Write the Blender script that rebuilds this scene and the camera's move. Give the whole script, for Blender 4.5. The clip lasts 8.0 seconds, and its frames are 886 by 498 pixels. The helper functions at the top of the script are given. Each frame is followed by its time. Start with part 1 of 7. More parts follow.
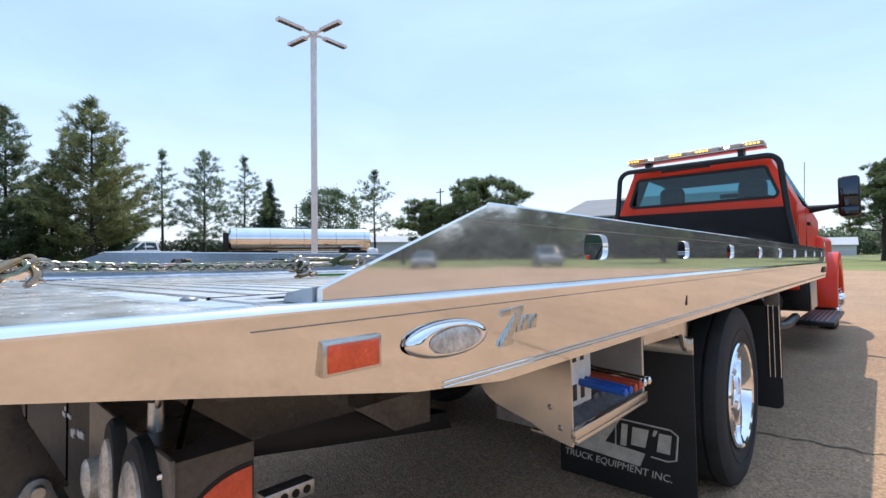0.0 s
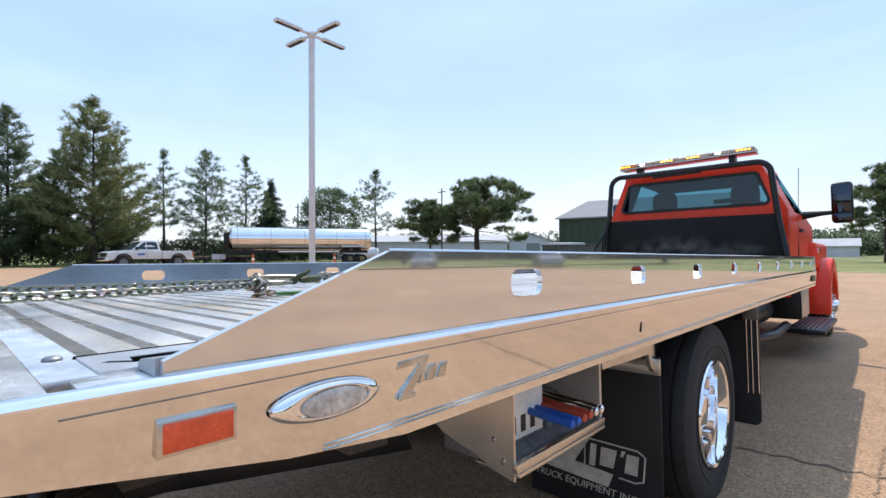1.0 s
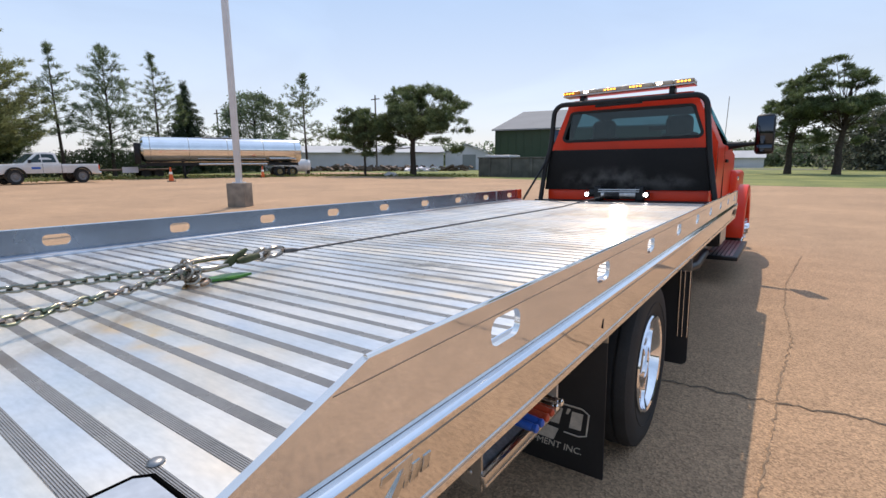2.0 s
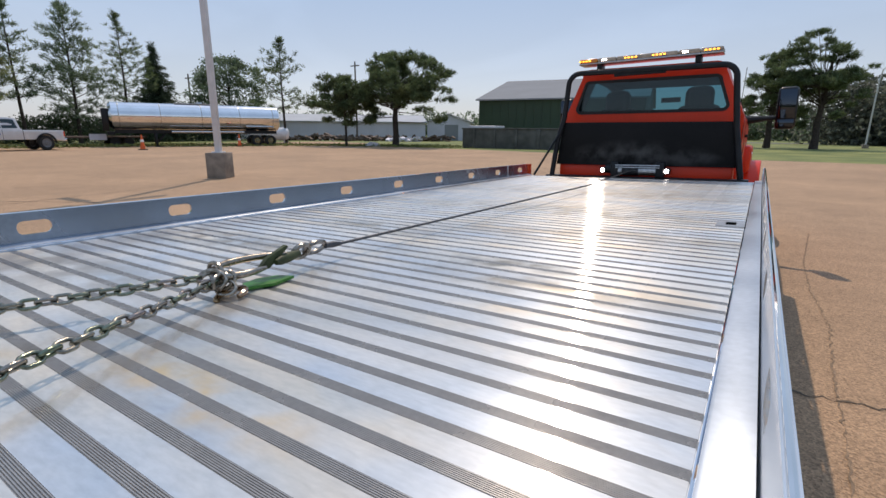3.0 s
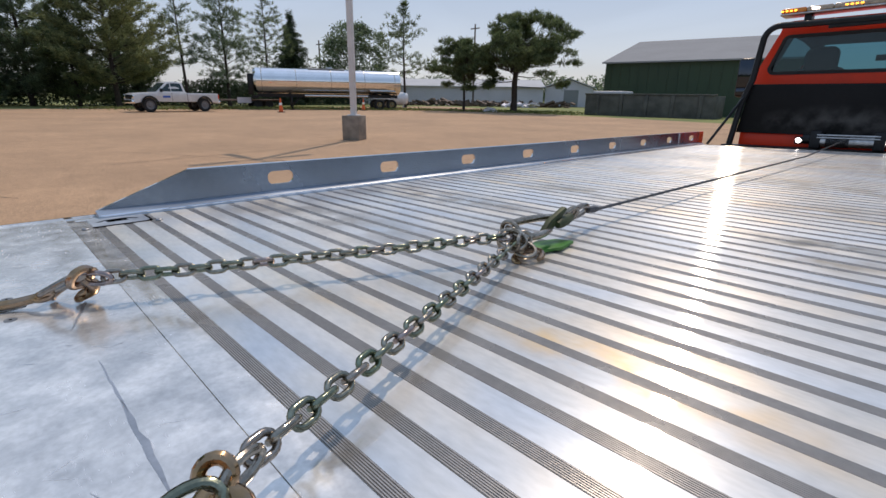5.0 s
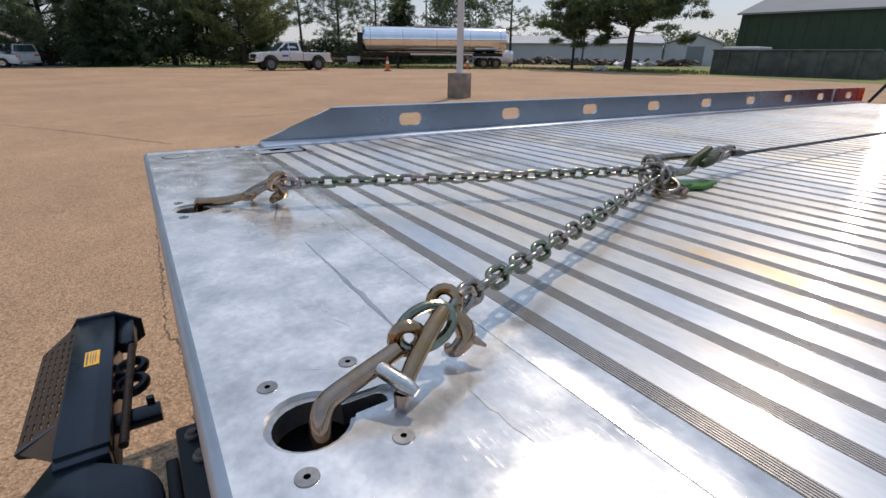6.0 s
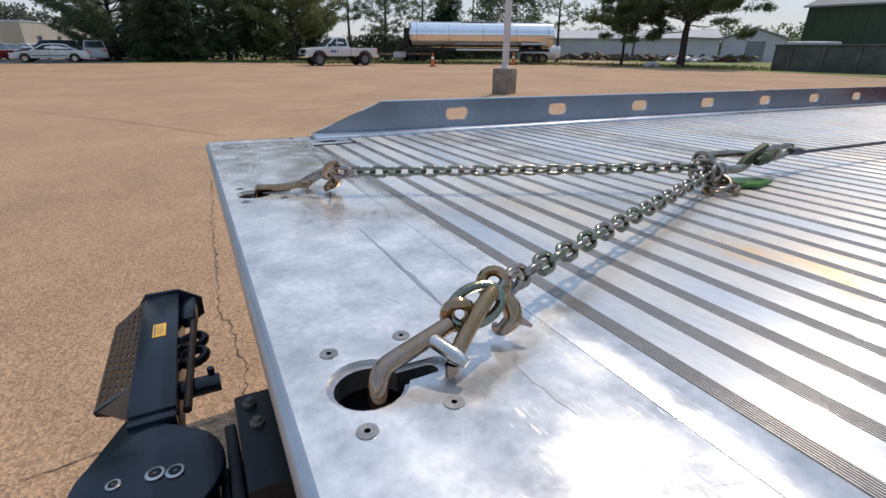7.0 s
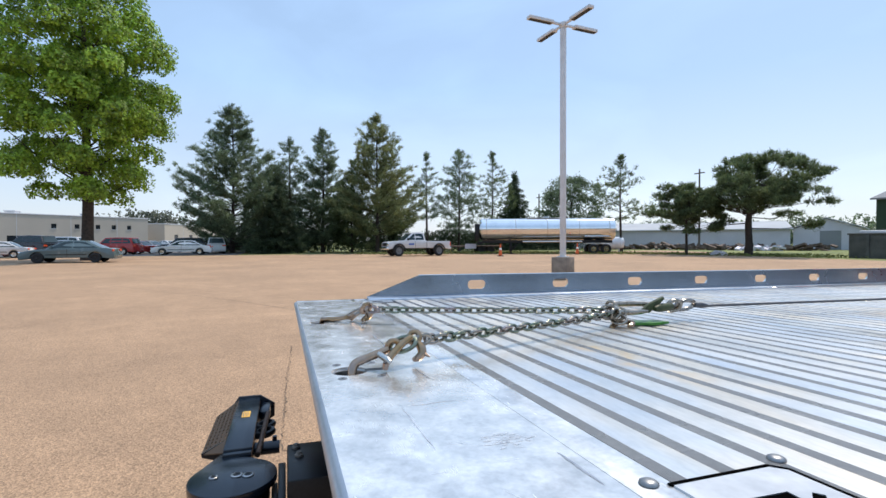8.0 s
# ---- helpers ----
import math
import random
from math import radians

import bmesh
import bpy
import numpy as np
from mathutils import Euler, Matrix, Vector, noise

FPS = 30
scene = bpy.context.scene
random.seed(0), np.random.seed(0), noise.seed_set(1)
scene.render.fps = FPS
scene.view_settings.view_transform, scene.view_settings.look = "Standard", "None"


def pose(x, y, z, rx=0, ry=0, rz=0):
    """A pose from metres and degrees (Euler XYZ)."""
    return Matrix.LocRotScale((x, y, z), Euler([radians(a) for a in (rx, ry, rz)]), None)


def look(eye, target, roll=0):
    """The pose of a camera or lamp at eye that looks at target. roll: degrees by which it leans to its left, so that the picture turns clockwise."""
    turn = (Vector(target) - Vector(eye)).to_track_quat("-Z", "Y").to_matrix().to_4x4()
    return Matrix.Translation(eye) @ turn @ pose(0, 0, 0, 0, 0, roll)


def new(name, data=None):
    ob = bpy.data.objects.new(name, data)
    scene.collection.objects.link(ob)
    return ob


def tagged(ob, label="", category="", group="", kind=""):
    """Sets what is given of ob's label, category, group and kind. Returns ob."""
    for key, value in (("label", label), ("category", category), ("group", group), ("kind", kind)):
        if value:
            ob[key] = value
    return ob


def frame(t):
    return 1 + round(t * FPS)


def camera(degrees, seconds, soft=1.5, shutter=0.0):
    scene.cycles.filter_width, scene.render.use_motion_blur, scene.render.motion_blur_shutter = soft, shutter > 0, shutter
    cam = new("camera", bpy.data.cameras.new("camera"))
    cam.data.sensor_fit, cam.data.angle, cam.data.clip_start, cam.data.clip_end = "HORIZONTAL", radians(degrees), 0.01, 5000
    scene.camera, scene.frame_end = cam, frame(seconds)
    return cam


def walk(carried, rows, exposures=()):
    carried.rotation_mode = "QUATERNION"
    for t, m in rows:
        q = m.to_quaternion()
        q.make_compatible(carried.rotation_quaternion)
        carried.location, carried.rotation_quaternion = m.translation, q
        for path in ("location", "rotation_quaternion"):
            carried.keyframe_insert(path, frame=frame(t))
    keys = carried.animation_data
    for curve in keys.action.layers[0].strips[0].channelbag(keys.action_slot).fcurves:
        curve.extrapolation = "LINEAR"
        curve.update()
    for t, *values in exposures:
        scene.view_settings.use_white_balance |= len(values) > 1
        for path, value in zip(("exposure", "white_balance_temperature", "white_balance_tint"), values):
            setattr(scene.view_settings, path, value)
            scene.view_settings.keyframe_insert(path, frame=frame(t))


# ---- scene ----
cam = camera(86.0, 8.0, 1.5)

# The truck's bed leans a little to its left and forward on its springs.
# Everything that belongs to the bed is built in the bed's own axes and carried by LEAN.
PIVOT = Vector((1.16, 2.83, 0.0))
LEAN = Matrix.Translation(PIVOT) @ Vector((0.026, -0.012, 1.0)).rotation_difference(Vector((0, 0, 1))).to_matrix().to_4x4() @ Matrix.Translation(-PIVOT)

# seconds, eye, target, roll, in the bed's axes
PATH = [
    (0, (1.747, 0.111, 1.093), (0.382, 1.571, 1.159), -1.0),
    (0.5, (1.789, 0.177, 1.094), (0.417, 1.631, 1.164), -1.2),
    (0.8, (1.820, 0.213, 1.116), (0.437, 1.657, 1.182), -1.1),
    (1, (1.845, 0.245, 1.167), (0.473, 1.699, 1.231), -0.8),
    (1.2, (1.849, 0.248, 1.247), (0.482, 1.708, 1.192), -0.4),
    (1.5, (1.792, 0.226, 1.354), (0.503, 1.741, 1.149), -0.8),
    (1.7, (1.77, 0.244, 1.392), (0.544, 1.805, 1.146), -1.1),
    (2.8, (1.337, 0.445, 1.452), (0.267, 2.075, 1.005), -0.4),
    (3, (1.228, 0.399, 1.453), (0.154, 2.03, 1.02), -0.4),
    (3.5, (0.979, 0.339, 1.459), (-0.102, 1.964, 1.024), -0.3),
    (4, (0.795, 0.348, 1.445), (-0.344, 1.93, 0.998), -0.3),
    (4.5, (0.757, 0.253, 1.428), (-0.486, 1.743, 0.942), -0.1),
    (4.7, (0.756, 0.213, 1.423), (-0.542, 1.645, 0.908), 0.1),
    (5.8, (0.769, 0.023, 1.369), (-0.795, 1.067, 0.688), 0.3),
    (6, (0.764, 0.005, 1.346), (-0.82, 0.999, 0.637), 0.3),
    (6.3, (0.750, -0.005, 1.324), (-0.850, 0.927, 0.567), 0.3),
    (6.5, (0.75, -0.009, 1.323), (-0.867, 0.888, 0.561), 0.4),
    (6.8, (0.752, -0.011, 1.326), (-0.879, 0.858, 0.559), 0.3),
    (7, (0.786, -0.024, 1.343), (-0.873, 0.825, 0.618), 0.4),
    (7.2, (0.878, -0.044, 1.366), (-0.862, 0.787, 0.836), 0.2),
    (7.3, (0.948, -0.050, 1.368), (-0.835, 0.754, 0.951), 0.1),
    (7.5, (1.118, -0.059, 1.361), (-0.721, 0.697, 1.144), -0.0),
    (7.7, (1.244, -0.065, 1.357), (-0.616, 0.664, 1.265), 0.1),
    (8, (1.502, -0.054, 1.315), (-0.394, 0.581, 1.338), 0.0),
]
walk(cam, [(t, LEAN @ look(e, g, r)) for t, e, g, r in PATH],
     exposures=[(0.0, 0.40, 6250, 14), (0.8, 0.38, 6350, 15), (1.2, 0.33, 6500, 16), (1.7, 0.22, 6800, 18), (2.8, -0.28, 6700, 17), (4.7, -0.38, 6800, 18), (6.8, -0.36, 6800, 18), (7.2, -0.14, 6600, 15), (7.6, 0.06, 6450, 13.5), (8.0, 0.15, 6380, 13)])

# ---- light ----
SUN_LEFT, SUN_UP = 33.0, 58.0
world = bpy.data.worlds.new("hazy_sky")
scene.world = world
world.use_nodes = True
wn = world.node_tree.nodes
sky = wn.new("ShaderNodeTexSky")
sky.sky_type = "NISHITA"
sky.sun_disc = False
sky.sun_elevation = radians(SUN_UP)
sky.sun_rotation = radians(-SUN_LEFT)
sky.air_density, sky.dust_density, sky.ozone_density = 1.0, 0.9, 1.5
wl = world.node_tree.links
# summer haze over the clear sky: a pale veil that thins upwards, its brighter top added to fill shadows
where, split, veil, add, half = wn.new("ShaderNodeTexCoord"), wn.new("ShaderNodeSeparateXYZ"), wn.new("ShaderNodeValToRGB"), wn.new("ShaderNodeVectorMath"), wn.new("ShaderNodeVectorMath")
wl.new(where.outputs["Generated"], split.inputs[0]), wl.new(split.outputs["Z"], veil.inputs[0])
ramp = veil.color_ramp.elements
ramp[0].position, ramp[0].color = 0.0, (0.575, 0.64, 0.70, 1)
ramp[1].position, ramp[1].color = 0.90, (0.50, 0.72, 1.0, 1)
mid = ramp.new(0.30)
mid.color = (0.345, 0.505, 0.695, 1)
mid = ramp.new(0.52)
mid.color = (0.32, 0.475, 0.675, 1)
half.operation = "SCALE"
half.inputs["Scale"].default_value = 0.045
# thin high cirrus all over it
wisp, thin, drawn_out, veiled = wn.new("ShaderNodeTexNoise"), wn.new("ShaderNodeMapRange"), wn.new("ShaderNodeMapping"), wn.new("ShaderNodeVectorMath")
drawn_out.inputs["Scale"].default_value, drawn_out.inputs["Rotation"].default_value = (1.0, 2.2, 5.0), (0.25, 0.1, 0.6)
wisp.inputs["Scale"].default_value, wisp.inputs["Detail"].default_value, wisp.inputs["Distortion"].default_value = 1.3, 6, 0.6
thin.inputs["From Min"].default_value, thin.inputs["From Max"].default_value = 0.42, 0.75
thin.inputs["To Min"].default_value, thin.inputs["To Max"].default_value = 0.97, 1.16
wl.new(where.outputs["Generated"], drawn_out.inputs["Vector"]), wl.new(drawn_out.outputs[0], wisp.inputs["Vector"]), wl.new(wisp.outputs["Fac"], thin.inputs["Value"])
veiled.operation = "SCALE"
wl.new(veil.outputs["Color"], veiled.inputs[0]), wl.new(thin.outputs[0], veiled.inputs["Scale"])
wl.new(sky.outputs["Color"], half.inputs[0]), wl.new(half.outputs[0], add.inputs[0]), wl.new(veiled.outputs[0], add.inputs[1])
wl.new(add.outputs[0], wn["Background"].inputs["Color"])
wn["Background"].inputs["Strength"].default_value = 0.93
sun_data = bpy.data.lights.new("sun", "SUN")
sun_data.energy, sun_data.angle, sun_data.color = 3.05, radians(0.6), (1.0, 0.885, 0.715)
sun = new("sun", sun_data)
sun.matrix_world = look((-6, 18, 20), Vector((-6, 18, 20)) - Vector((-math.sin(radians(SUN_LEFT)) * math.cos(radians(SUN_UP)), math.cos(radians(SUN_LEFT)) * math.cos(radians(SUN_UP)), math.sin(radians(SUN_UP)))))

# ---- materials ----


def material(name, colour, rough=0.5, metal=0.0, vary=0.15, scale=8.0, fine=60.0, bump=0.0, per_piece=0.0, per_island=0.0, tint=None, stretch=(1, 1, 1), rough_vary=0.1, **extra):
    """A surface with variation at two scales. vary: how far dark and light patches part; tint: a second colour for broad stains."""
    mat = bpy.data.materials.new(name)
    mat.use_nodes = True
    n, l = mat.node_tree.nodes, mat.node_tree.links
    b = n["Principled BSDF"]
    b.inputs["Roughness"].default_value, b.inputs["Metallic"].default_value = rough, metal
    for key, value in extra.items():
        b.inputs[key.replace("_", " ")].default_value = value
    co, mp = n.new("ShaderNodeTexCoord"), n.new("ShaderNodeMapping")
    mp.inputs["Scale"].default_value = stretch
    l.new(co.outputs["Object"], mp.inputs["Vector"])
    broad, grain = n.new("ShaderNodeTexNoise"), n.new("ShaderNodeTexNoise")
    broad.inputs["Scale"].default_value, grain.inputs["Scale"].default_value = scale, fine
    broad.inputs["Detail"].default_value, grain.inputs["Detail"].default_value = 5, 3
    l.new(mp.outputs[0], broad.inputs["Vector"]), l.new(mp.outputs[0], grain.inputs["Vector"])
    mix = n.new("ShaderNodeMix")
    mix.data_type = "RGBA"
    dark = tuple(c * (1 - vary) for c in colour)
    light = tuple(min(1, c * (1 + vary)) for c in (tint or colour))
    mix.inputs["A"].default_value, mix.inputs["B"].default_value = (*dark, 1), (*light, 1)
    ramp = n.new("ShaderNodeMapRange")
    ramp.inputs["From Min"].default_value, ramp.inputs["From Max"].default_value = 0.32, 0.68
    l.new(broad.outputs["Fac"], ramp.inputs["Value"]), l.new(ramp.outputs[0], mix.inputs["Factor"])
    out = mix.outputs["Result"]
    speck = n.new("ShaderNodeMapRange")
    speck.inputs["From Min"].default_value, speck.inputs["From Max"].default_value = 0.3, 0.7
    speck.inputs["To Min"].default_value, speck.inputs["To Max"].default_value = 1 - vary * 0.6, 1 + vary * 0.6
    l.new(grain.outputs["Fac"], speck.inputs["Value"])
    sources = [speck.outputs[0]]
    if per_piece:
        info, rng = n.new("ShaderNodeObjectInfo"), n.new("ShaderNodeMapRange")
        rng.inputs["To Min"].default_value, rng.inputs["To Max"].default_value = 1 - per_piece, 1 + per_piece
        l.new(info.outputs["Random"], rng.inputs["Value"])
        sources.append(rng.outputs[0])
    if per_island:
        geo, rng = n.new("ShaderNodeNewGeometry"), n.new("ShaderNodeMapRange")
        rng.inputs["To Min"].default_value, rng.inputs["To Max"].default_value = 1 - per_island, 1 + per_island
        l.new(geo.outputs["Random Per Island"], rng.inputs["Value"])
        sources.append(rng.outputs[0])
    for source in sources:
        mul = n.new("ShaderNodeVectorMath")
        mul.operation = "SCALE"
        l.new(out, mul.inputs[0]), l.new(source, mul.inputs["Scale"])
        out = mul.outputs[0]
    l.new(out, b.inputs["Base Color"])
    if rough_vary:
        rr = n.new("ShaderNodeMapRange")
        rr.inputs["To Min"].default_value, rr.inputs["To Max"].default_value = max(0.02, rough - rough_vary), min(1, rough + rough_vary)
        l.new(broad.outputs["Fac"], rr.inputs["Value"]), l.new(rr.outputs[0], b.inputs["Roughness"])
    if bump:
        bp = n.new("ShaderNodeBump")
        bp.inputs["Strength"].default_value, bp.inputs["Distance"].default_value = bump, 0.004
        l.new(grain.outputs["Fac"], bp.inputs["Height"]), l.new(bp.outputs[0], b.inputs["Normal"])
    return mat


def drawn(mat, amount, way):
    """Gives a metal its drawn grain: gloss that spreads along way."""
    n, l = mat.node_tree.nodes, mat.node_tree.links
    axis = n.new("ShaderNodeCombineXYZ")
    for name, value in zip("XYZ", way):
        axis.inputs[name].default_value = value
    p = n["Principled BSDF"]
    p.inputs["Anisotropic"].default_value = amount
    l.new(axis.outputs[0], p.inputs["Tangent"])
    return mat


def oxide_and_sky(mat):
    """Each plank has its own clouds drawn out along it: tan oxidation, and the sky's blue reflection put into the
    colour.
    """
    n, l = mat.node_tree.nodes, mat.node_tree.links
    p = n["Principled BSDF"]
    geo, info, shift, mp, cloud = n.new("ShaderNodeNewGeometry"), n.new("ShaderNodeObjectInfo"), n.new("ShaderNodeVectorMath"), n.new("ShaderNodeMapping"), n.new("ShaderNodeTexNoise")
    spread = n.new("ShaderNodeCombineXYZ")
    far = n.new("ShaderNodeMath")
    far.operation, far.inputs[1].default_value = "MULTIPLY", 0.9
    shift.operation = "ADD"
    l.new(info.outputs["Random"], far.inputs[0]), l.new(far.outputs[0], spread.inputs["X"]), l.new(far.outputs[0], spread.inputs["Z"])
    l.new(geo.outputs["Position"], shift.inputs[0]), l.new(spread.outputs[0], shift.inputs[1]), l.new(shift.outputs[0], mp.inputs["Vector"])
    mp.inputs["Scale"].default_value = (1.3, 2.4, 1.0)
    cloud.inputs["Scale"].default_value, cloud.inputs["Detail"].default_value, cloud.inputs["Distortion"].default_value = 1.5, 4, 0.5
    l.new(mp.outputs[0], cloud.inputs["Vector"])
    tone = n.new("ShaderNodeValToRGB")
    e = tone.color_ramp.elements
    e[0].position, e[0].color = 0.32, (0.83, 0.92, 1.03, 1)
    e[1].position, e[1].color = 0.70, (1.20, 1.05, 0.86, 1)
    one = e.new(0.47)
    one.color = (0.97, 1.0, 1.02, 1)
    one = e.new(0.60)
    one.color = (1.06, 1.02, 0.95, 1)
    mul = n.new("ShaderNodeVectorMath")
    mul.operation = "MULTIPLY"
    l.new(cloud.outputs["Fac"], tone.inputs[0]), l.new(p.inputs["Base Color"].links[0].from_socket, mul.inputs[0]), l.new(tone.outputs["Color"], mul.inputs[1])
    l.new(mul.outputs[0], p.inputs["Base Color"])
    return mat


def sheen_coat(mat, one, two):
    """Plated pieces that shimmer from one tint to another, piece by piece."""
    n, l = mat.node_tree.nodes, mat.node_tree.links
    p = n["Principled BSDF"]
    info, mix, mul = n.new("ShaderNodeObjectInfo"), n.new("ShaderNodeMix"), n.new("ShaderNodeVectorMath")
    mix.data_type, mul.operation = "RGBA", "MULTIPLY"
    mix.inputs["A"].default_value, mix.inputs["B"].default_value = (*one, 1), (*two, 1)
    l.new(info.outputs["Random"], mix.inputs["Factor"]), l.new(p.inputs["Base Color"].links[0].from_socket, mul.inputs[0]), l.new(mix.outputs["Result"], mul.inputs[1])
    l.new(mul.outputs[0], p.inputs["Base Color"])
    return mat


def polished(mat, rough, stretch, low, high):
    """Lays the gloss of drawn metal over a dull face: drawn out along y, in cloudy patches between the shares low and high."""
    n, l = mat.node_tree.nodes, mat.node_tree.links
    p, gloss, both = n["Principled BSDF"], n.new("ShaderNodeBsdfAnisotropic"), n.new("ShaderNodeMixShader")
    axis, co, mp, cloud, share = n.new("ShaderNodeCombineXYZ"), n.new("ShaderNodeTexCoord"), n.new("ShaderNodeMapping"), n.new("ShaderNodeTexNoise"), n.new("ShaderNodeMapRange")
    axis.inputs["X"].default_value = 1
    gloss.inputs["Roughness"].default_value, gloss.inputs["Anisotropy"].default_value = rough, stretch
    gloss.distribution = "BECKMANN"
    gloss.inputs["Color"].default_value = (0.90, 0.90, 0.91, 1)
    glow_, sheen = n.new("ShaderNodeBsdfAnisotropic"), n.new("ShaderNodeMixShader")
    glow_.inputs["Roughness"].default_value, glow_.inputs["Anisotropy"].default_value = 0.38, 0.5
    glow_.inputs["Color"].default_value, sheen.inputs[0].default_value = (0.92, 0.90, 0.87, 1), 0.36
    l.new(axis.outputs[0], gloss.inputs["Tangent"]), l.new(axis.outputs[0], glow_.inputs["Tangent"])
    l.new(gloss.outputs[0], sheen.inputs[1]), l.new(glow_.outputs[0], sheen.inputs[2])
    geo = n.new("ShaderNodeNewGeometry")
    mp.inputs["Scale"].default_value = (1.0, 2.6, 1.0)
    cloud.inputs["Scale"].default_value, cloud.inputs["Detail"].default_value = 2.0, 6
    share.inputs["From Min"].default_value, share.inputs["From Max"].default_value = 0.36, 0.64
    share.inputs["To Min"].default_value, share.inputs["To Max"].default_value = low, high
    l.new(geo.outputs["Position"], mp.inputs["Vector"]), l.new(mp.outputs[0], cloud.inputs["Vector"]), l.new(cloud.outputs["Fac"], share.inputs["Value"])
    l.new(share.outputs[0], both.inputs[0]), l.new(p.outputs[0], both.inputs[1]), l.new(sheen.outputs[0], both.inputs[2])
    l.new(both.outputs[0], n["Material Output"].inputs["Surface"])
    return mat


ALU_DECK = polished(oxide_and_sky(material("drawn_aluminium_deck", (0.65, 0.632, 0.605), 0.5, 0.0, 0.12, 2.2, 60.0, 0.0, per_piece=0.05, stretch=(0.6, 1.6, 1), rough_vary=0.06, Specular_IOR_Level=0.2)), 0.225, 0.85, 0.34, 0.72)
ALU_GRIP = drawn(material("ribbed_aluminium", (0.41, 0.39, 0.365), 0.27, 0.5, 0.12, 6.0, 90.0, 0.05, rough_vary=0.06), 0.7, (0, 1, 0))
ALU_PLATE = material("scuffed_aluminium_plate", (0.735, 0.745, 0.735), 0.21, 0.66, 0.18, 15.0, 110.0, 0.03, tint=(0.81, 0.80, 0.77), rough_vary=0.15)
POCKET = material("dull_tie_down_plate", (0.56, 0.575, 0.59), 0.33, 0.75, 0.12, 9.0, 60.0, 0.03, rough_vary=0.1)
SCREW = material("dull_screw_head", (0.27, 0.275, 0.28), 0.40, 0.8, 0.15, 60.0, 300.0)
ALU_SIDE = material("polished_aluminium", (0.83, 0.81, 0.78), 0.06, 1.0, 0.05, 2.0, 40.0, 0.0, stretch=(1, 0.5, 1), rough_vary=0.03)
ALU_FOOT = material("dull_foot_dark_edge_aluminium", (0.40, 0.45, 0.51), 0.36, 0.75, 0.10, 3.0, 60.0, 0.02, rough_vary=0.08)
ALU_RAIL = material("hazed_aluminium_rail", (0.80, 0.785, 0.76), 0.05, 0.86, 0.06, 2.0, 40.0, 0.0, stretch=(1, 0.5, 1), rough_vary=0.025)
GROOVE = material("dark_groove", (0.30, 0.25, 0.20), 0.5, 0.5, 0.2, 8.0, 60.0)
# inner rail faces look unlit; that dark blue is put into the colour
ALU_INNER = material("shaded_inner_aluminium", (0.29, 0.345, 0.42), 0.26, 0.92, 0.10, 3.0, 60.0, 0.02, rough_vary=0.08)
CHROME = material("chrome", (0.9, 0.9, 0.92), 0.05, 1.0, 0.03, 8.0, 60.0, rough_vary=0.03)
ZINC = material("yellow_zinc_steel", (0.43, 0.265, 0.12), 0.15, 1.0, 0.12, 22.0, 160.0, 0.03, tint=(0.37, 0.27, 0.215), rough_vary=0.06)
CHAIN = sheen_coat(material("plated_steel_chain", (0.27, 0.26, 0.235), 0.20, 1.0, 0.25, 40.0, 220.0, 0.1, per_piece=0.2, rough_vary=0.1), (0.86, 1.04, 0.80), (1.10, 0.90, 0.92))
STEEL = material("bare_steel", (0.5, 0.5, 0.5), 0.35, 1.0, 0.15, 30.0, 200.0, 0.05)
SILVERY = material("bright_forged_steel", (0.58, 0.57, 0.54), 0.26, 1.0, 0.15, 30.0, 200.0, 0.08)
CABLE = material("wire_rope", (0.10, 0.10, 0.105), 0.45, 0.8, 0.2, 60.0, 300.0, 0.4)
BLACK = material("black_powder_coat", (0.010, 0.0105, 0.012), 0.38, 0.0, 0.3, 8.0, 120.0, 0.05, Specular_IOR_Level=0.3)
# black steel; warm bounce from the ground is put into its brown
UNDER = material("gloss_black_under_steel", (0.075, 0.064, 0.055), 0.28, 0.0, 0.3, 6.0, 120.0, 0.04, Specular_IOR_Level=0.4)
APRON = material("worn_dark_apron", (0.075, 0.063, 0.053), 0.6, 0.0, 0.3, 6.0, 60.0, 0.04, Specular_IOR_Level=0.15)
# brown light thrown up by the ground is put into this dark steel
BROWN_STEEL = material("bounce_brown_steel", (0.17, 0.145, 0.122), 0.42, 0.0, 0.3, 6.0, 60.0, 0.04, Specular_IOR_Level=0.25)
PANEL = material("dusty_black_panel", (0.006, 0.006, 0.006), 0.55, 0.0, 0.2, 1.7, 30.0, 0.0, tint=(0.010, 0.009, 0.009), Specular_IOR_Level=0.18)
VOID = material("unlit_hollow", (0.003, 0.003, 0.003), 0.9, 0.0, 0.1, 8.0, 60.0, Specular_IOR_Level=0.0)
# tread plate steel with the ground's brown light put into its colour
TREAD = material("brown_lit_tread_steel", (0.050, 0.034, 0.022), 0.5, 0.0, 0.25, 8.0, 150.0, 0.08, Specular_IOR_Level=0.25)
NAVY = material("gloss_black_steel", (0.004, 0.009, 0.018), 0.24, 0.0, 0.25, 6.0, 150.0, 0.08)


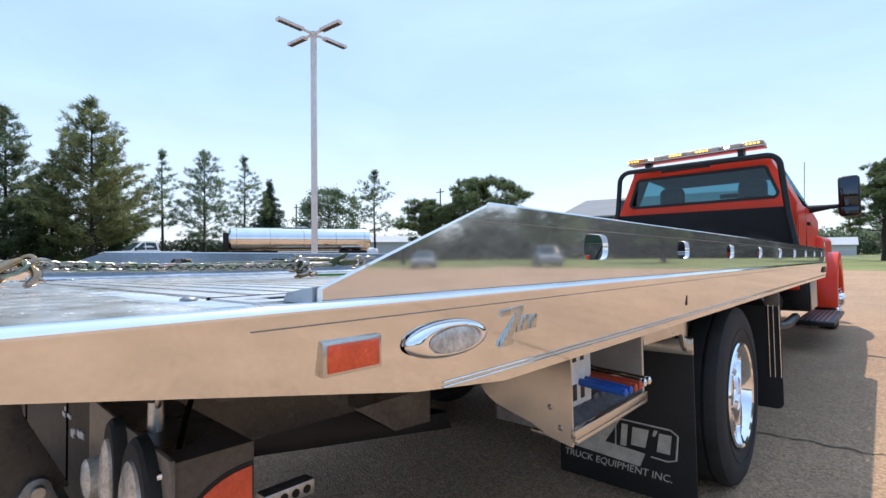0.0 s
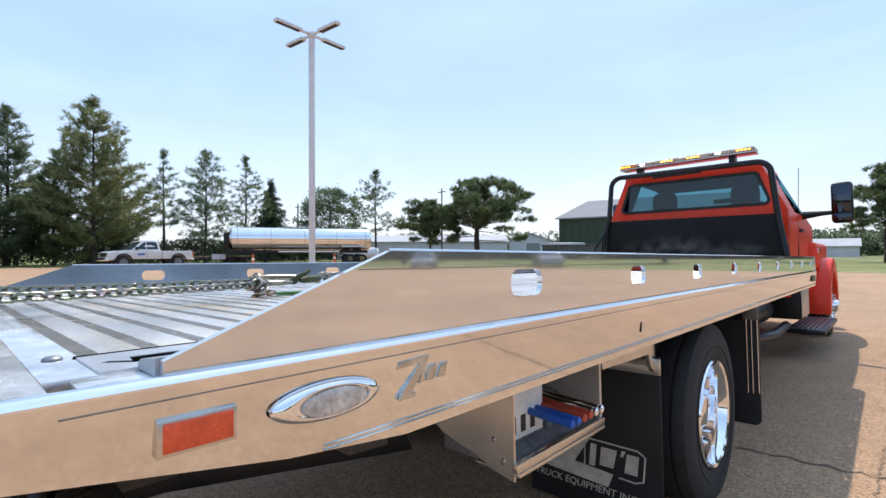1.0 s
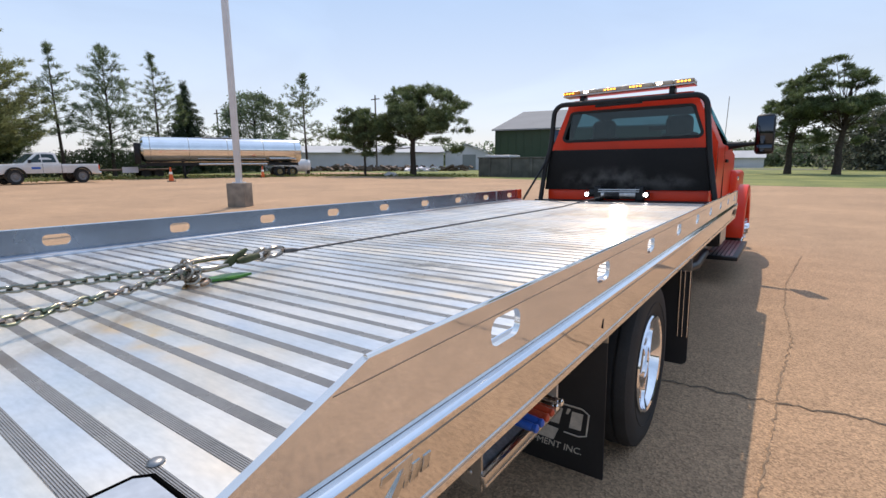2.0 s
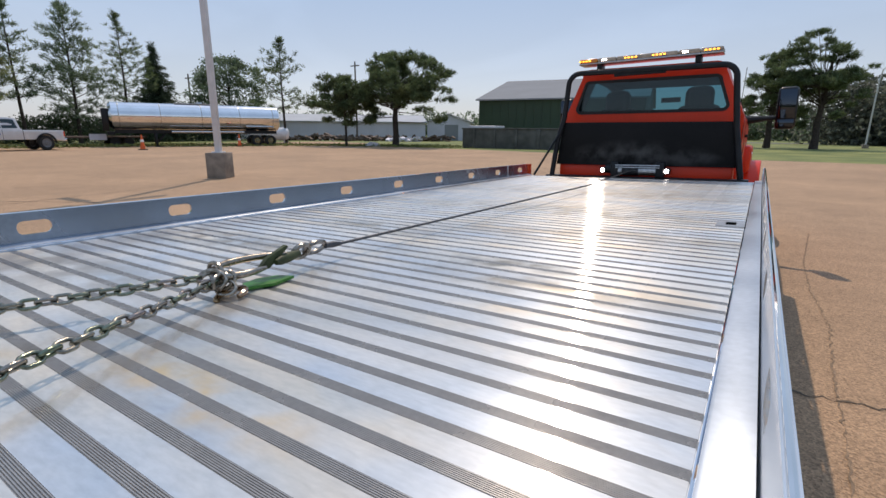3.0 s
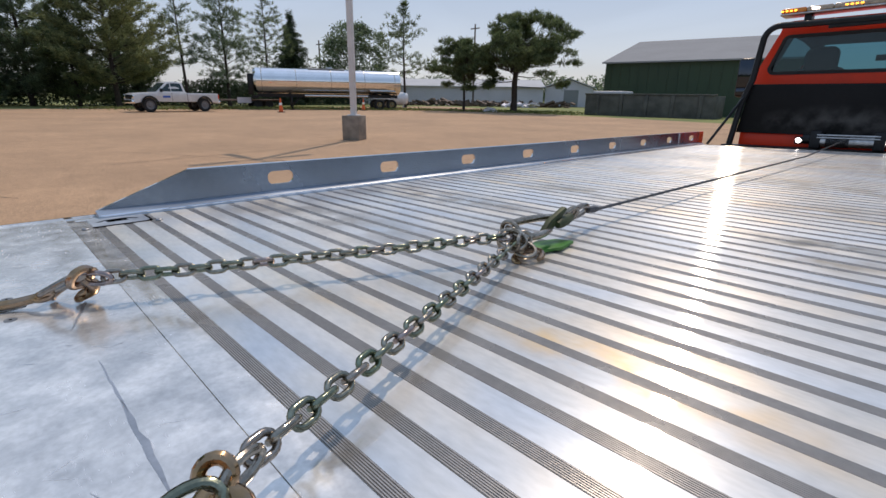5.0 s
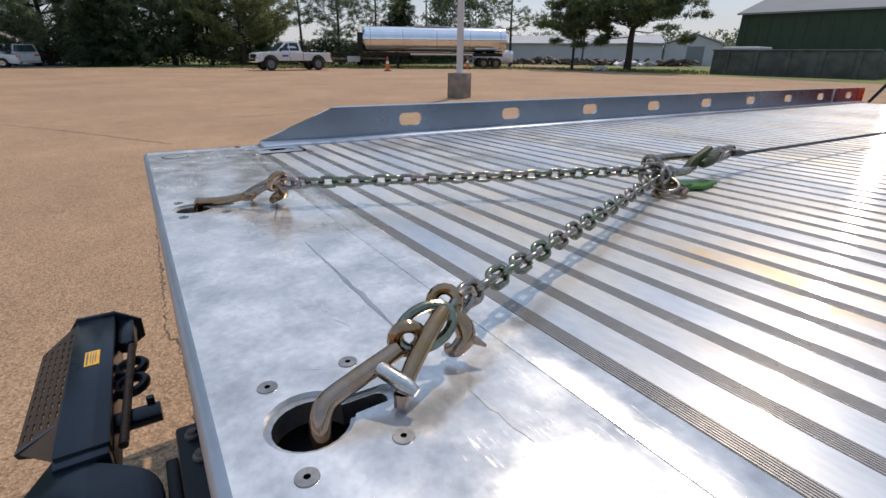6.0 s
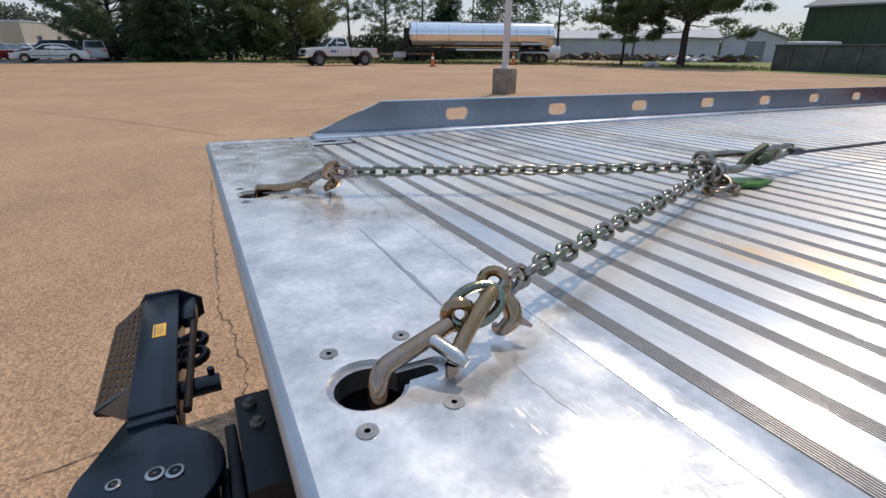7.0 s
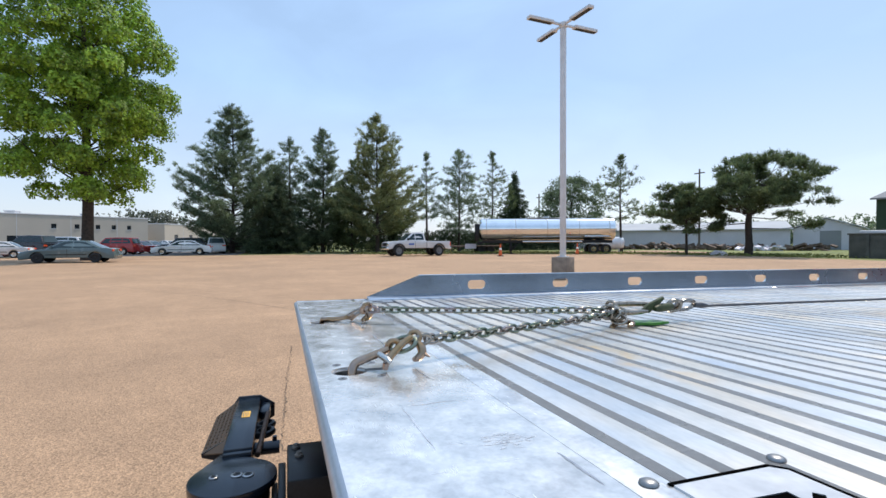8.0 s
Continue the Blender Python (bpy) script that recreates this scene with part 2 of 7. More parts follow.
def scratched(mat, turn):
    """Fields of fine rubbed scratches that lie one way, in patches."""
    n, l = mat.node_tree.nodes, mat.node_tree.links
    p = n["Principled BSDF"]
    co, mp, fine, patch = n.new("ShaderNodeTexCoord"), n.new("ShaderNodeMapping"), n.new("ShaderNodeTexNoise"), n.new("ShaderNodeTexNoise")
    mp.inputs["Rotation"].default_value, mp.inputs["Scale"].default_value = (0, 0, radians(turn)), (30.0, 190.0, 1.0)
    fine.inputs["Scale"].default_value, fine.inputs["Detail"].default_value = 1.0, 3
    patch.inputs["Scale"].default_value, patch.inputs["Detail"].default_value = 7.0, 2
    l.new(co.outputs["Object"], mp.inputs["Vector"]), l.new(mp.outputs[0], fine.inputs["Vector"]), l.new(co.outputs["Object"], patch.inputs["Vector"])
    a, b, both = n.new("ShaderNodeMapRange"), n.new("ShaderNodeMapRange"), n.new("ShaderNodeMath")
    a.inputs["From Min"].default_value, a.inputs["From Max"].default_value = 0.62, 0.80
    b.inputs["From Min"].default_value, b.inputs["From Max"].default_value = 0.48, 0.62
    both.operation = "MULTIPLY"
    l.new(fine.outputs["Fac"], a.inputs["Value"]), l.new(patch.outputs["Fac"], b.inputs["Value"])
    l.new(a.outputs[0], both.inputs[0]), l.new(b.outputs[0], both.inputs[1])
    for socket, to in (("Base Color", (0.79, 0.80, 0.81, 1)), ("Roughness", (0.40, 0.40, 0.40, 1))):
        mix = n.new("ShaderNodeMix")
        mix.data_type = "RGBA"
        l.new(p.inputs[socket].links[0].from_socket, mix.inputs["A"]), l.new(both.outputs[0], mix.inputs["Factor"])
        mix.inputs["B"].default_value = to
        l.new(mix.outputs["Result"], p.inputs[socket])


scratched(ALU_PLATE, -55)
scratched(ALU_PLATE, 20)
scratched(ALU_PLATE, -25)
CLEAR_LAMP = material("clear_ribbed_lamp_lens", (0.58, 0.54, 0.49), 0.22, 0.2, 0.25, 40.0, 160.0, 0.2)
RUBBER = material("tyre_rubber", (0.018, 0.018, 0.018), 0.75, 0.0, 0.3, 10.0, 90.0, 0.15)
FLAP = material("black_rubber_flap", (0.012, 0.012, 0.013), 0.55, 0.0, 0.2, 5.0, 60.0, 0.05)
ORANGE = material("orange_red_car_paint", (0.74, 0.040, 0.009), 0.34, 0.0, 0.06, 3.0, 60.0, Coat_Weight=0.1, Coat_Roughness=0.08, Specular_IOR_Level=0.3)
RED_LENS = material("red_reflector", (0.78, 0.10, 0.035), 0.25, 0.0, 0.12, 40.0, 160.0, 0.2)
GLASS_DARK = material("tinted_glass", (0.03, 0.05, 0.055), 0.04, 0.0, 0.1, 3.0, 20.0, rough_vary=0.01, Alpha=1.0)
WHITE_PLASTIC = material("white_letters", (0.85, 0.83, 0.78), 0.5, 0.0, 0.08, 20.0, 80.0)
STAINLESS = material("stainless_sheet", (0.62, 0.60, 0.57), 0.25, 1.0, 0.08, 6.0, 120.0, rough_vary=0.08)
BLUE = material("blue_knob", (0.02, 0.10, 0.45), 0.35, 0.0, 0.1)
RED = material("red_knob", (0.50, 0.07, 0.03), 0.35, 0.0, 0.1)
GREEN_HOOK = material("green_enamel", (0.05, 0.062, 0.025), 0.55, 0.0, 0.3, 30.0, 100.0, Specular_IOR_Level=0.3)
RUSTY = material("rusty_steel", (0.13, 0.075, 0.05), 0.6, 0.35, 0.35, 25.0, 150.0, 0.3)
YELLOW = material("yellow_sticker", (0.85, 0.47, 0.05), 0.5, 0.0, 0.1, 30.0, 90.0)
GREY_PAINT = material("pale_grey_paint", (0.62, 0.62, 0.63), 0.45, 0.0, 0.06, 4.0, 60.0)
# black keypad lightened to grey, so light missing inside the box is in its colour
KEYPAD = material("lightened_grey_keypad", (0.16, 0.16, 0.165), 0.5, 0.0, 0.25, 30.0, 120.0, 0.1)
CONCRETE_BASE = material("post_concrete", (0.25, 0.21, 0.17), 0.9, 0.0, 0.25, 4.0, 60.0, 0.3)
BARK = material("bark", (0.050, 0.037, 0.029), 0.95, 0.0, 0.35, 6.0, 40.0, 0.6)


def leafy(name, colour, spread=0.5, through_light=0.5):
    """Leaves or needles: a matt face that lets some sun through."""
    mat = material(name, colour, 0.6, 0.0, 0.3, 0.45, 6.0, per_island=spread, rough_vary=0)
    n, l = mat.node_tree.nodes, mat.node_tree.links
    p, thin, both = n["Principled BSDF"], n.new("ShaderNodeBsdfTranslucent"), n.new("ShaderNodeMixShader")
    l.new(p.inputs["Base Color"].links[0].from_socket, thin.inputs["Color"])
    both.inputs[0].default_value = through_light
    l.new(p.outputs[0], both.inputs[1]), l.new(thin.outputs[0], both.inputs[2])
    l.new(both.outputs[0], n["Material Output"].inputs["Surface"])
    return mat


LEAF_MAPLE = leafy("maple_leaves", (0.235, 0.36, 0.034), 0.5, 0.3)
LEAF_ASH = leafy("ash_leaves", (0.221, 0.264, 0.136), 0.3)
# the grey of distant haze is put into these leaves' colour
WOODS = leafy("hazy_far_leaves", (0.125, 0.137, 0.10))
NEEDLE = leafy("pine_needles", (0.124, 0.166, 0.072))
NEEDLE_BLUE = leafy("white_pine_needles", (0.151, 0.202, 0.114))
NEEDLE_OLIVE = leafy("olive_pine_needles", (0.213, 0.240, 0.106))
NEEDLE_DARK = leafy("spruce_needles", (0.061, 0.091, 0.048))
GRASS = material("mown_grass", (0.11, 0.17, 0.035), 0.9, 0.0, 0.35, 0.25, 9.0, 0.5, tint=(0.20, 0.20, 0.06))
CREAM = material("cream_wall_panels", (0.52, 0.46, 0.38), 0.8, 0.0, 0.05, 0.3, 8.0)
WHITE_WALL = material("white_metal_siding", (0.60, 0.58, 0.62), 0.6, 0.0, 0.06, 0.4, 6.0)
GREEN_WALL = material("dark_green_siding", (0.035, 0.065, 0.035), 0.6, 0.0, 0.12, 0.4, 6.0)
ROOF_GREY = material("pale_metal_roof", (0.27, 0.275, 0.28), 0.9, 0.0, 0.06, 0.4, 8.0, Specular_IOR_Level=0.1)
ROOF_PALE = material("white_metal_roof", (0.46, 0.47, 0.48), 0.9, 0.0, 0.06, 0.4, 8.0, Specular_IOR_Level=0.1)
BUNKER = material("weathered_dark_concrete", (0.10, 0.10, 0.09), 0.9, 0.0, 0.3, 1.2, 20.0, 0.3)
ASPHALT = material("grey_asphalt", (0.16, 0.155, 0.15), 0.9, 0.0, 0.12, 0.6, 60.0, 0.3)
CRACK_PALE = material("crumbled_crack", (0.24, 0.165, 0.105), 0.95, 0.0, 0.3, 4.0, 60.0)
CRACK = material("crack_filler", (0.13, 0.095, 0.065), 0.95, 0.0, 0.3, 4.0, 60.0)
JUNK = material("rusty_scrap", (0.14, 0.10, 0.075), 0.85, 0.1, 0.4, 2.0, 20.0)
CONE = material("orange_plastic", (0.75, 0.13, 0.03), 0.5, 0.0, 0.1)
WOOD_POLE = material("weathered_pole", (0.13, 0.10, 0.08), 0.9, 0.0, 0.2, 3.0, 40.0)


def paint(name, colour):
    return material(name, colour, 0.25, 0.0, 0.05, 2.0, 40.0, Coat_Weight=0.5, Coat_Roughness=0.06)


def glow(name, colour, strength):
    mat = material(name, colour, 0.3, 0.0, 0.05)
    b = mat.node_tree.nodes["Principled BSDF"]
    b.inputs["Emission Color"].default_value, b.inputs["Emission Strength"].default_value = (*colour, 1), strength
    return mat


AMBER_LED = glow("amber_led", (1.0, 0.42, 0.04), 5.0)
WHITE_LED = glow("white_led", (1.0, 0.95, 0.9), 14.0)


def stain(mat, spots, squash=(0.6, 2.4, 0.0), level=1.05):
    """Adds brown and dark handling stains of a shape of their own: (x, y, radius, colour) on the bed."""
    n, l = mat.node_tree.nodes, mat.node_tree.links
    p = n["Principled BSDF"]
    out = p.inputs["Base Color"].links[0].from_socket
    geo, wob, shift = n.new("ShaderNodeNewGeometry"), n.new("ShaderNodeTexNoise"), n.new("ShaderNodeVectorMath")
    wob.inputs["Scale"].default_value, wob.inputs["Detail"].default_value = 7.0, 6
    l.new(geo.outputs["Position"], wob.inputs["Vector"])
    broken = n.new("ShaderNodeMapRange")
    broken.inputs["From Min"].default_value, broken.inputs["From Max"].default_value = 0.38, 0.66
    l.new(wob.outputs["Fac"], broken.inputs["Value"])
    for x, y, r, strength, colour in spots:
        off, dist, fade, mul, mix = n.new("ShaderNodeVectorMath"), n.new("ShaderNodeVectorMath"), n.new("ShaderNodeMapRange"), n.new("ShaderNodeMath"), n.new("ShaderNodeMix")
        off.operation, dist.operation, mul.operation, mix.data_type = "SUBTRACT", "MULTIPLY", "MULTIPLY", "RGBA"
        off.inputs[1].default_value = (x, y, level)
        dist.inputs[1].default_value = squash
        size = n.new("ShaderNodeVectorMath")
        size.operation = "LENGTH"
        l.new(geo.outputs["Position"], off.inputs[0]), l.new(off.outputs[0], dist.inputs[0]), l.new(dist.outputs[0], size.inputs[0])
        fade.inputs["From Min"].default_value, fade.inputs["From Max"].default_value = r, r * 0.2
        fade.inputs["To Min"].default_value, fade.inputs["To Max"].default_value = 0.0, strength * 2
        l.new(size.outputs["Value"], fade.inputs["Value"]), l.new(fade.outputs[0], mul.inputs[0]), l.new(broken.outputs[0], mul.inputs[1])
        mul.use_clamp = True
        mix.inputs["B"].default_value = (*colour, 1)
        l.new(mul.outputs[0], mix.inputs["Factor"]), l.new(out, mix.inputs["A"])
        out = mix.outputs["Result"]
    l.new(out, p.inputs["Base Color"])
    for node in n:
        if node.bl_idname == "ShaderNodeBsdfAnisotropic":
            gain = n.new("ShaderNodeVectorMath")
            gain.operation = "SCALE"
            gain.inputs["Scale"].default_value = 1.42
            l.new(out, gain.inputs[0]), l.new(gain.outputs[0], node.inputs["Color"])


stain(ALU_DECK, [(0.47, 0.79, 0.20, 0.8, (0.74, 0.50, 0.24)), (0.70, 1.66, 0.34, 0.5, (0.34, 0.30, 0.24)), (-0.42, 2.16, 0.40, 0.5, (0.40, 0.34, 0.26)), (0.50, 1.84, 0.22, 0.8, (0.26, 0.25, 0.22)), (0.30, 2.45, 0.5, 0.45, (0.44, 0.37, 0.29)), (0.3, 3.2, 0.9, 0.5, (0.44, 0.39, 0.31)), (0.9, 2.6, 0.5, 0.5, (0.44, 0.39, 0.32)), (0.2, 4.4, 1.3, 0.45, (0.42, 0.37, 0.30)), (-0.8, 1.0, 0.5, 0.8, (0.45, 0.42, 0.38)), (-0.7, 1.6, 0.4, 0.8, (0.45, 0.40, 0.34))])
stain(PANEL, [(0.0, 6.36, 0.85, 0.55, (0.08, 0.075, 0.07)), (0.60, 6.36, 0.30, 0.6, (0.06, 0.056, 0.054)), (-0.55, 6.36, 0.24, 0.5, (0.05, 0.048, 0.047))], (1.0, 0.0, 4.2), 1.22)


def lot_material():
    """Old tan concrete with exposed pebbles, wheel marks and broad stains."""
    mat = material("tan_exposed_aggregate_concrete", (0.424, 0.272, 0.162), 0.9, 0.0, 0.13, 0.30, 2.2, rough_vary=0.05)
    n, l = mat.node_tree.nodes, mat.node_tree.links
    b = n["Principled BSDF"]
    old = b.inputs["Base Color"].links[0].from_socket
    co = n.new("ShaderNodeTexCoord")
    peb = n.new("ShaderNodeTexVoronoi")
    peb.inputs["Scale"].default_value = 95
    l.new(co.outputs["Object"], peb.inputs["Vector"])
    gain = n.new("ShaderNodeSeparateColor")
    l.new(peb.outputs["Color"], gain.inputs[0])
    rng = n.new("ShaderNodeMapRange")
    rng.inputs["To Min"].default_value, rng.inputs["To Max"].default_value = 0.60, 1.28
    l.new(gain.outputs[0], rng.inputs["Value"])
    mul = n.new("ShaderNodeVectorMath")
    mul.operation = "SCALE"
    l.new(old, mul.inputs[0]), l.new(rng.outputs[0], mul.inputs["Scale"])
    l.new(mul.outputs[0], b.inputs["Base Color"])
    bp = n.new("ShaderNodeBump")
    bp.inputs["Strength"].default_value, bp.inputs["Distance"].default_value = 0.8, 0.007
    l.new(peb.outputs["Distance"], bp.inputs["Height"]), l.new(bp.outputs[0], b.inputs["Normal"])
    return mat


LOT = lot_material()

# ---- building blocks ----


def thing(name, label, category, group="", kind="", m=None):
    """An Empty that parents the parts of one thing."""
    ob = new(name)
    ob.empty_display_size = 0.2
    if m is not None:
        ob.matrix_world = m
    return tagged(ob, label, category, group, kind)


def shade(me, angle=35):
    """Smooth faces with hard edges past the angle."""
    if len(me.polygons):
        me.polygons.foreach_set("use_smooth", np.ones(len(me.polygons), bool))
        me.set_sharp_from_angle(angle=radians(angle))


def part(name, bm, mat, parent=None, label="", kind="", m=None, angle=35):
    me = bpy.data.meshes.new(name)
    bm.to_mesh(me)
    bm.free()
    for one in mat if isinstance(mat, (list, tuple)) else (mat,):
        me.materials.append(one)
    shade(me, angle)
    ob = new(name, me)
    if parent is not None:
        ob.parent = parent
    if m is not None:
        ob.matrix_basis = m
    return tagged(ob, label, "", "", kind)


def box(bm, x0, x1, y0, y1, z0, z1, bevel=0.0, segments=2):
    r = bmesh.ops.create_cube(bm, size=1.0)
    vs = r["verts"]
    for v in vs:
        v.co = ((x0 + x1) / 2 + v.co.x * (x1 - x0), (y0 + y1) / 2 + v.co.y * (y1 - y0), (z0 + z1) / 2 + v.co.z * (z1 - z0))
    if bevel:
        edges = list({e for v in vs for e in v.link_edges})
        bmesh.ops.bevel(bm, geom=edges, offset=bevel, segments=segments, affect="EDGES", profile=0.5)
    return bm


def boxed(*a, **k):
    return box(bmesh.new(), *a, **k)


def rod(bm, p0, p1, r0, r1=None, seg=14):
    """A capped round bar between two points."""
    p0, p1 = Vector(p0), Vector(p1)
    d = p1 - p0
    m = Matrix.Translation((p0 + p1) / 2) @ d.to_track_quat("Z", "Y").to_matrix().to_4x4()
    bmesh.ops.create_cone(bm, cap_ends=True, segments=seg, radius1=r0, radius2=r0 if r1 is None else r1, depth=d.length, matrix=m)
    return bm


def tube(bm, pts, r, seg=8, closed=False):
    """A round tube along a line of points; r may be a list."""
    pts = [Vector(p) for p in pts]
    n = len(pts)
    radii = r if isinstance(r, (list, tuple)) else [r] * n
    rings, normal = [], None
    for i, p in enumerate(pts):
        a, b = (pts[i - 1], pts[(i + 1) % n]) if closed else (pts[max(i - 1, 0)], pts[min(i + 1, n - 1)])
        t = (b - a).normalized()
        if normal is None:
            normal = t.orthogonal().normalized()
        normal = (normal - t * normal.dot(t)).normalized()
        side = t.cross(normal)
        rings.append([bm.verts.new(p + radii[i] * (normal * math.cos(2 * math.pi * k / seg) + side * math.sin(2 * math.pi * k / seg))) for k in range(seg)])
    for i in range(n if closed else n - 1):
        a, b = rings[i], rings[(i + 1) % n]
        if closed and i == n - 1:
            best = min(range(seg), key=lambda s: (a[0].co - b[s].co).length)
            b = b[best:] + b[:best]
        for k in range(seg):
            bm.faces.new((a[k], a[(k + 1) % seg], b[(k + 1) % seg], b[k]))
    if not closed:
        bm.faces.new(rings[0][::-1])
        bm.faces.new(rings[-1])
    return bm


def arc(c, r, a0, a1, n=8):
    return [(c[0] + r * math.cos(radians(a0 + (a1 - a0) * i / n)), c[1] + r * math.sin(radians(a0 + (a1 - a0) * i / n))) for i in range(n + 1)]


def sheet(bm, outer, holes, low, high, place):
    """A plate with holes: 2D loops, thickness from low to high; place(u, v, w) gives the point."""
    edges = []
    for loop in [outer, *holes]:
        vs = [bm.verts.new(place(u, v, high)) for u, v in loop]
        edges += [bm.edges.new((vs[i], vs[(i + 1) % len(vs)])) for i in range(len(vs))]
    faces = [g for g in bmesh.ops.triangle_fill(bm, use_beauty=True, use_dissolve=False, edges=edges)["geom"] if isinstance(g, bmesh.types.BMFace)]
    shift = Vector(place(0, 0, low)) - Vector(place(0, 0, high))
    made = bmesh.ops.extrude_face_region(bm, geom=faces, use_keep_orig=True)["geom"]
    bmesh.ops.translate(bm, vec=shift, verts=[g for g in made if isinstance(g, bmesh.types.BMVert)])
    bmesh.ops.recalc_face_normals(bm, faces=bm.faces)
    return bm


def prism(bm, outline, low, high, place, bevel=0.0):
    """A solid with the given outline, from low to high."""
    a = [bm.verts.new(place(u, v, low)) for u, v in outline]
    b = [bm.verts.new(place(u, v, high)) for u, v in outline]
    n = len(outline)
    fs = [bm.faces.new(a[::-1]), bm.faces.new(b)] + [bm.faces.new((a[i], a[(i + 1) % n], b[(i + 1) % n], b[i])) for i in range(n)]
    bmesh.ops.recalc_face_normals(bm, faces=fs)
    if bevel:
        edges = list({e for f in fs[:2] for e in f.edges})
        bmesh.ops.bevel(bm, geom=edges, offset=bevel, segments=2, affect="EDGES", profile=0.5)
    return bm


def along_x(u, v, w):
    return (w, u, v)


def along_y(u, v, w):
    return (u, w, v)


def along_z(u, v, w):
    return (u, v, w)


def lathe(bm, profile, seg=32, m=None, caps=True):
    """A turned shape about the x axis from (x, radius) pairs."""
    m = m or Matrix()
    rings = [[bm.verts.new(m @ Vector((x, r * math.cos(2 * math.pi * k / seg), r * math.sin(2 * math.pi * k / seg)))) for k in range(seg)] for x, r in profile]
    for a, b in zip(rings, rings[1:]):
        for k in range(seg):
            bm.faces.new((a[k], a[(k + 1) % seg], b[(k + 1) % seg], b[k]))
    if caps:
        bm.faces.new(rings[0]), bm.faces.new(rings[-1][::-1])
    bmesh.ops.recalc_face_normals(bm, faces=bm.faces)
    return bm


def mesh_from(name, verts, faces, mats, parent=None, label="", kind=""):
    me = bpy.data.meshes.new(name)
    me.from_pydata(verts, [], faces)
    for one in mats if isinstance(mats, (list, tuple)) else (mats,):
        me.materials.append(one)
    ob = new(name, me)
    if parent is not None:
        ob.parent = parent
    return tagged(ob, label, "", "", kind)


def letters(name, text, size, depth, mat, parent, m, shear=0.0, label=""):
    """Raised lettering in the built-in font, as a mesh."""
    cu = bpy.data.curves.new(name, "FONT")
    cu.body, cu.size, cu.extrude, cu.shear, cu.resolution_u = text, size, depth, shear, 3
    tmp = bpy.data.objects.new(name, cu)
    scene.collection.objects.link(tmp)
    bpy.context.view_layer.update()
    me = bpy.data.meshes.new_from_object(tmp.evaluated_get(bpy.context.evaluated_depsgraph_get()))
    bpy.data.objects.remove(tmp)
    bpy.data.curves.remove(cu)
    me.name = name
    me.materials.clear()
    me.materials.append(mat)
    ob = new(name, me)
    ob.parent, ob.matrix_basis = parent, m
    return tagged(ob, label)

# ---- ground ----


def flat(name, outline, z, mat, label, category, kind="structure"):
    me = bpy.data.meshes.new(name)
    me.from_pydata([(x, y, z) for x, y in outline], [], [list(range(len(outline)))])
    me.materials.append(mat)
    return tagged(new(name, me), label, category, "", kind)


# one sheet of turf to the horizon, the concrete lot a hand's breadth of kerbless slab on it
flat("ground", [(-900, -900), (900, -900), (900, 900), (-900, 900)], -0.03, GRASS, "mown green and straw coloured grass reaching far off", "grass")
lot = part("lot", prism(bmesh.new(), [(-50, -60), (40, -60), (40, 22), (24, 33.5), (-8, 34.5), (-26, 37.5), (-40, 46), (-50, 48)], -0.25, 0.0, along_z), LOT, None, kind="structure")
tagged(lot, "sunlit tan concrete parking lot with cracks and joints", "pavement")
flat("road", [(-300, 88), (300, 108), (300, 116), (-300, 96)], -0.01, ASPHALT, "grey public road beyond the grass", "road")
flat("pavement", [(-130, -80), (-51.5, -80), (-51.5, -4.5), (-130, -4.5)], -0.01, ASPHALT, "grey asphalt car park of the neighbouring works", "pavement")


def crack(name, pts, width, seed, label, mat=None, wander=None):
    """A ragged line of dark filler along points of the lot."""
    rnd = random.Random(seed)
    line = []
    for (x0, y0), (x1, y1) in zip(pts, pts[1:]):
        steps = max(2, int(math.hypot(x1 - x0, y1 - y0) / 0.035))
        for i in range(steps):
            f, stray = i / steps, wander or width
            line.append((x0 + (x1 - x0) * f + rnd.uniform(-1, 1) * stray, y0 + (y1 - y0) * f + rnd.uniform(-1, 1) * stray))
    line.append(pts[-1])
    verts, faces = [], []
    for i, (x, y) in enumerate(line):
        a, b = line[max(i - 1, 0)], line[min(i + 1, len(line) - 1)]
        d = Vector((b[0] - a[0], b[1] - a[1])).normalized()
        w = width * rnd.uniform(0.05, 0.62)
        verts += [(x - d.y * w, y + d.x * w, 0.004), (x + d.y * w, y - d.x * w, 0.004)]
        if i:
            faces.append((2 * i - 2, 2 * i - 1, 2 * i + 1, 2 * i))
    return tagged(mesh_from(name, verts, faces, mat or CRACK), label, "crack", "cracks in the lot", "stuff")


crack("crack", [(1.98, 9.5), (1.80, 7.4), (1.78, 6.1), (1.84, 5.0), (1.77, 4.1), (1.76, 3.7), (1.70, 2.4), (1.78, 0.5)], 0.012, 1, "ragged crack in the concrete beside the truck", CRACK_PALE)
crack("crack", [(1.1, 3.64), (1.76, 3.70), (2.1, 3.76), (6.0, 4.1)], 0.024, 2, "straight slab joint beside the rear wheel")
crack("crack", [(-5.0, 0.05), (-3.9, 0.0), (-3.2, -0.03), (-2.43, -0.04), (-1.89, -0.065), (-1.55, -0.01), (-1.24, 0.01), (-0.98, -0.04)], 0.009, 3, "ragged crack in the concrete behind the bed", None, 0.016)
crack("crack", [(-1.05, 0.35), (-0.96, -0.15), (-0.98, -0.41), (-0.95, -0.72), (-0.92, -2.6)], 0.006, 4, "straight slab joint behind the bed")
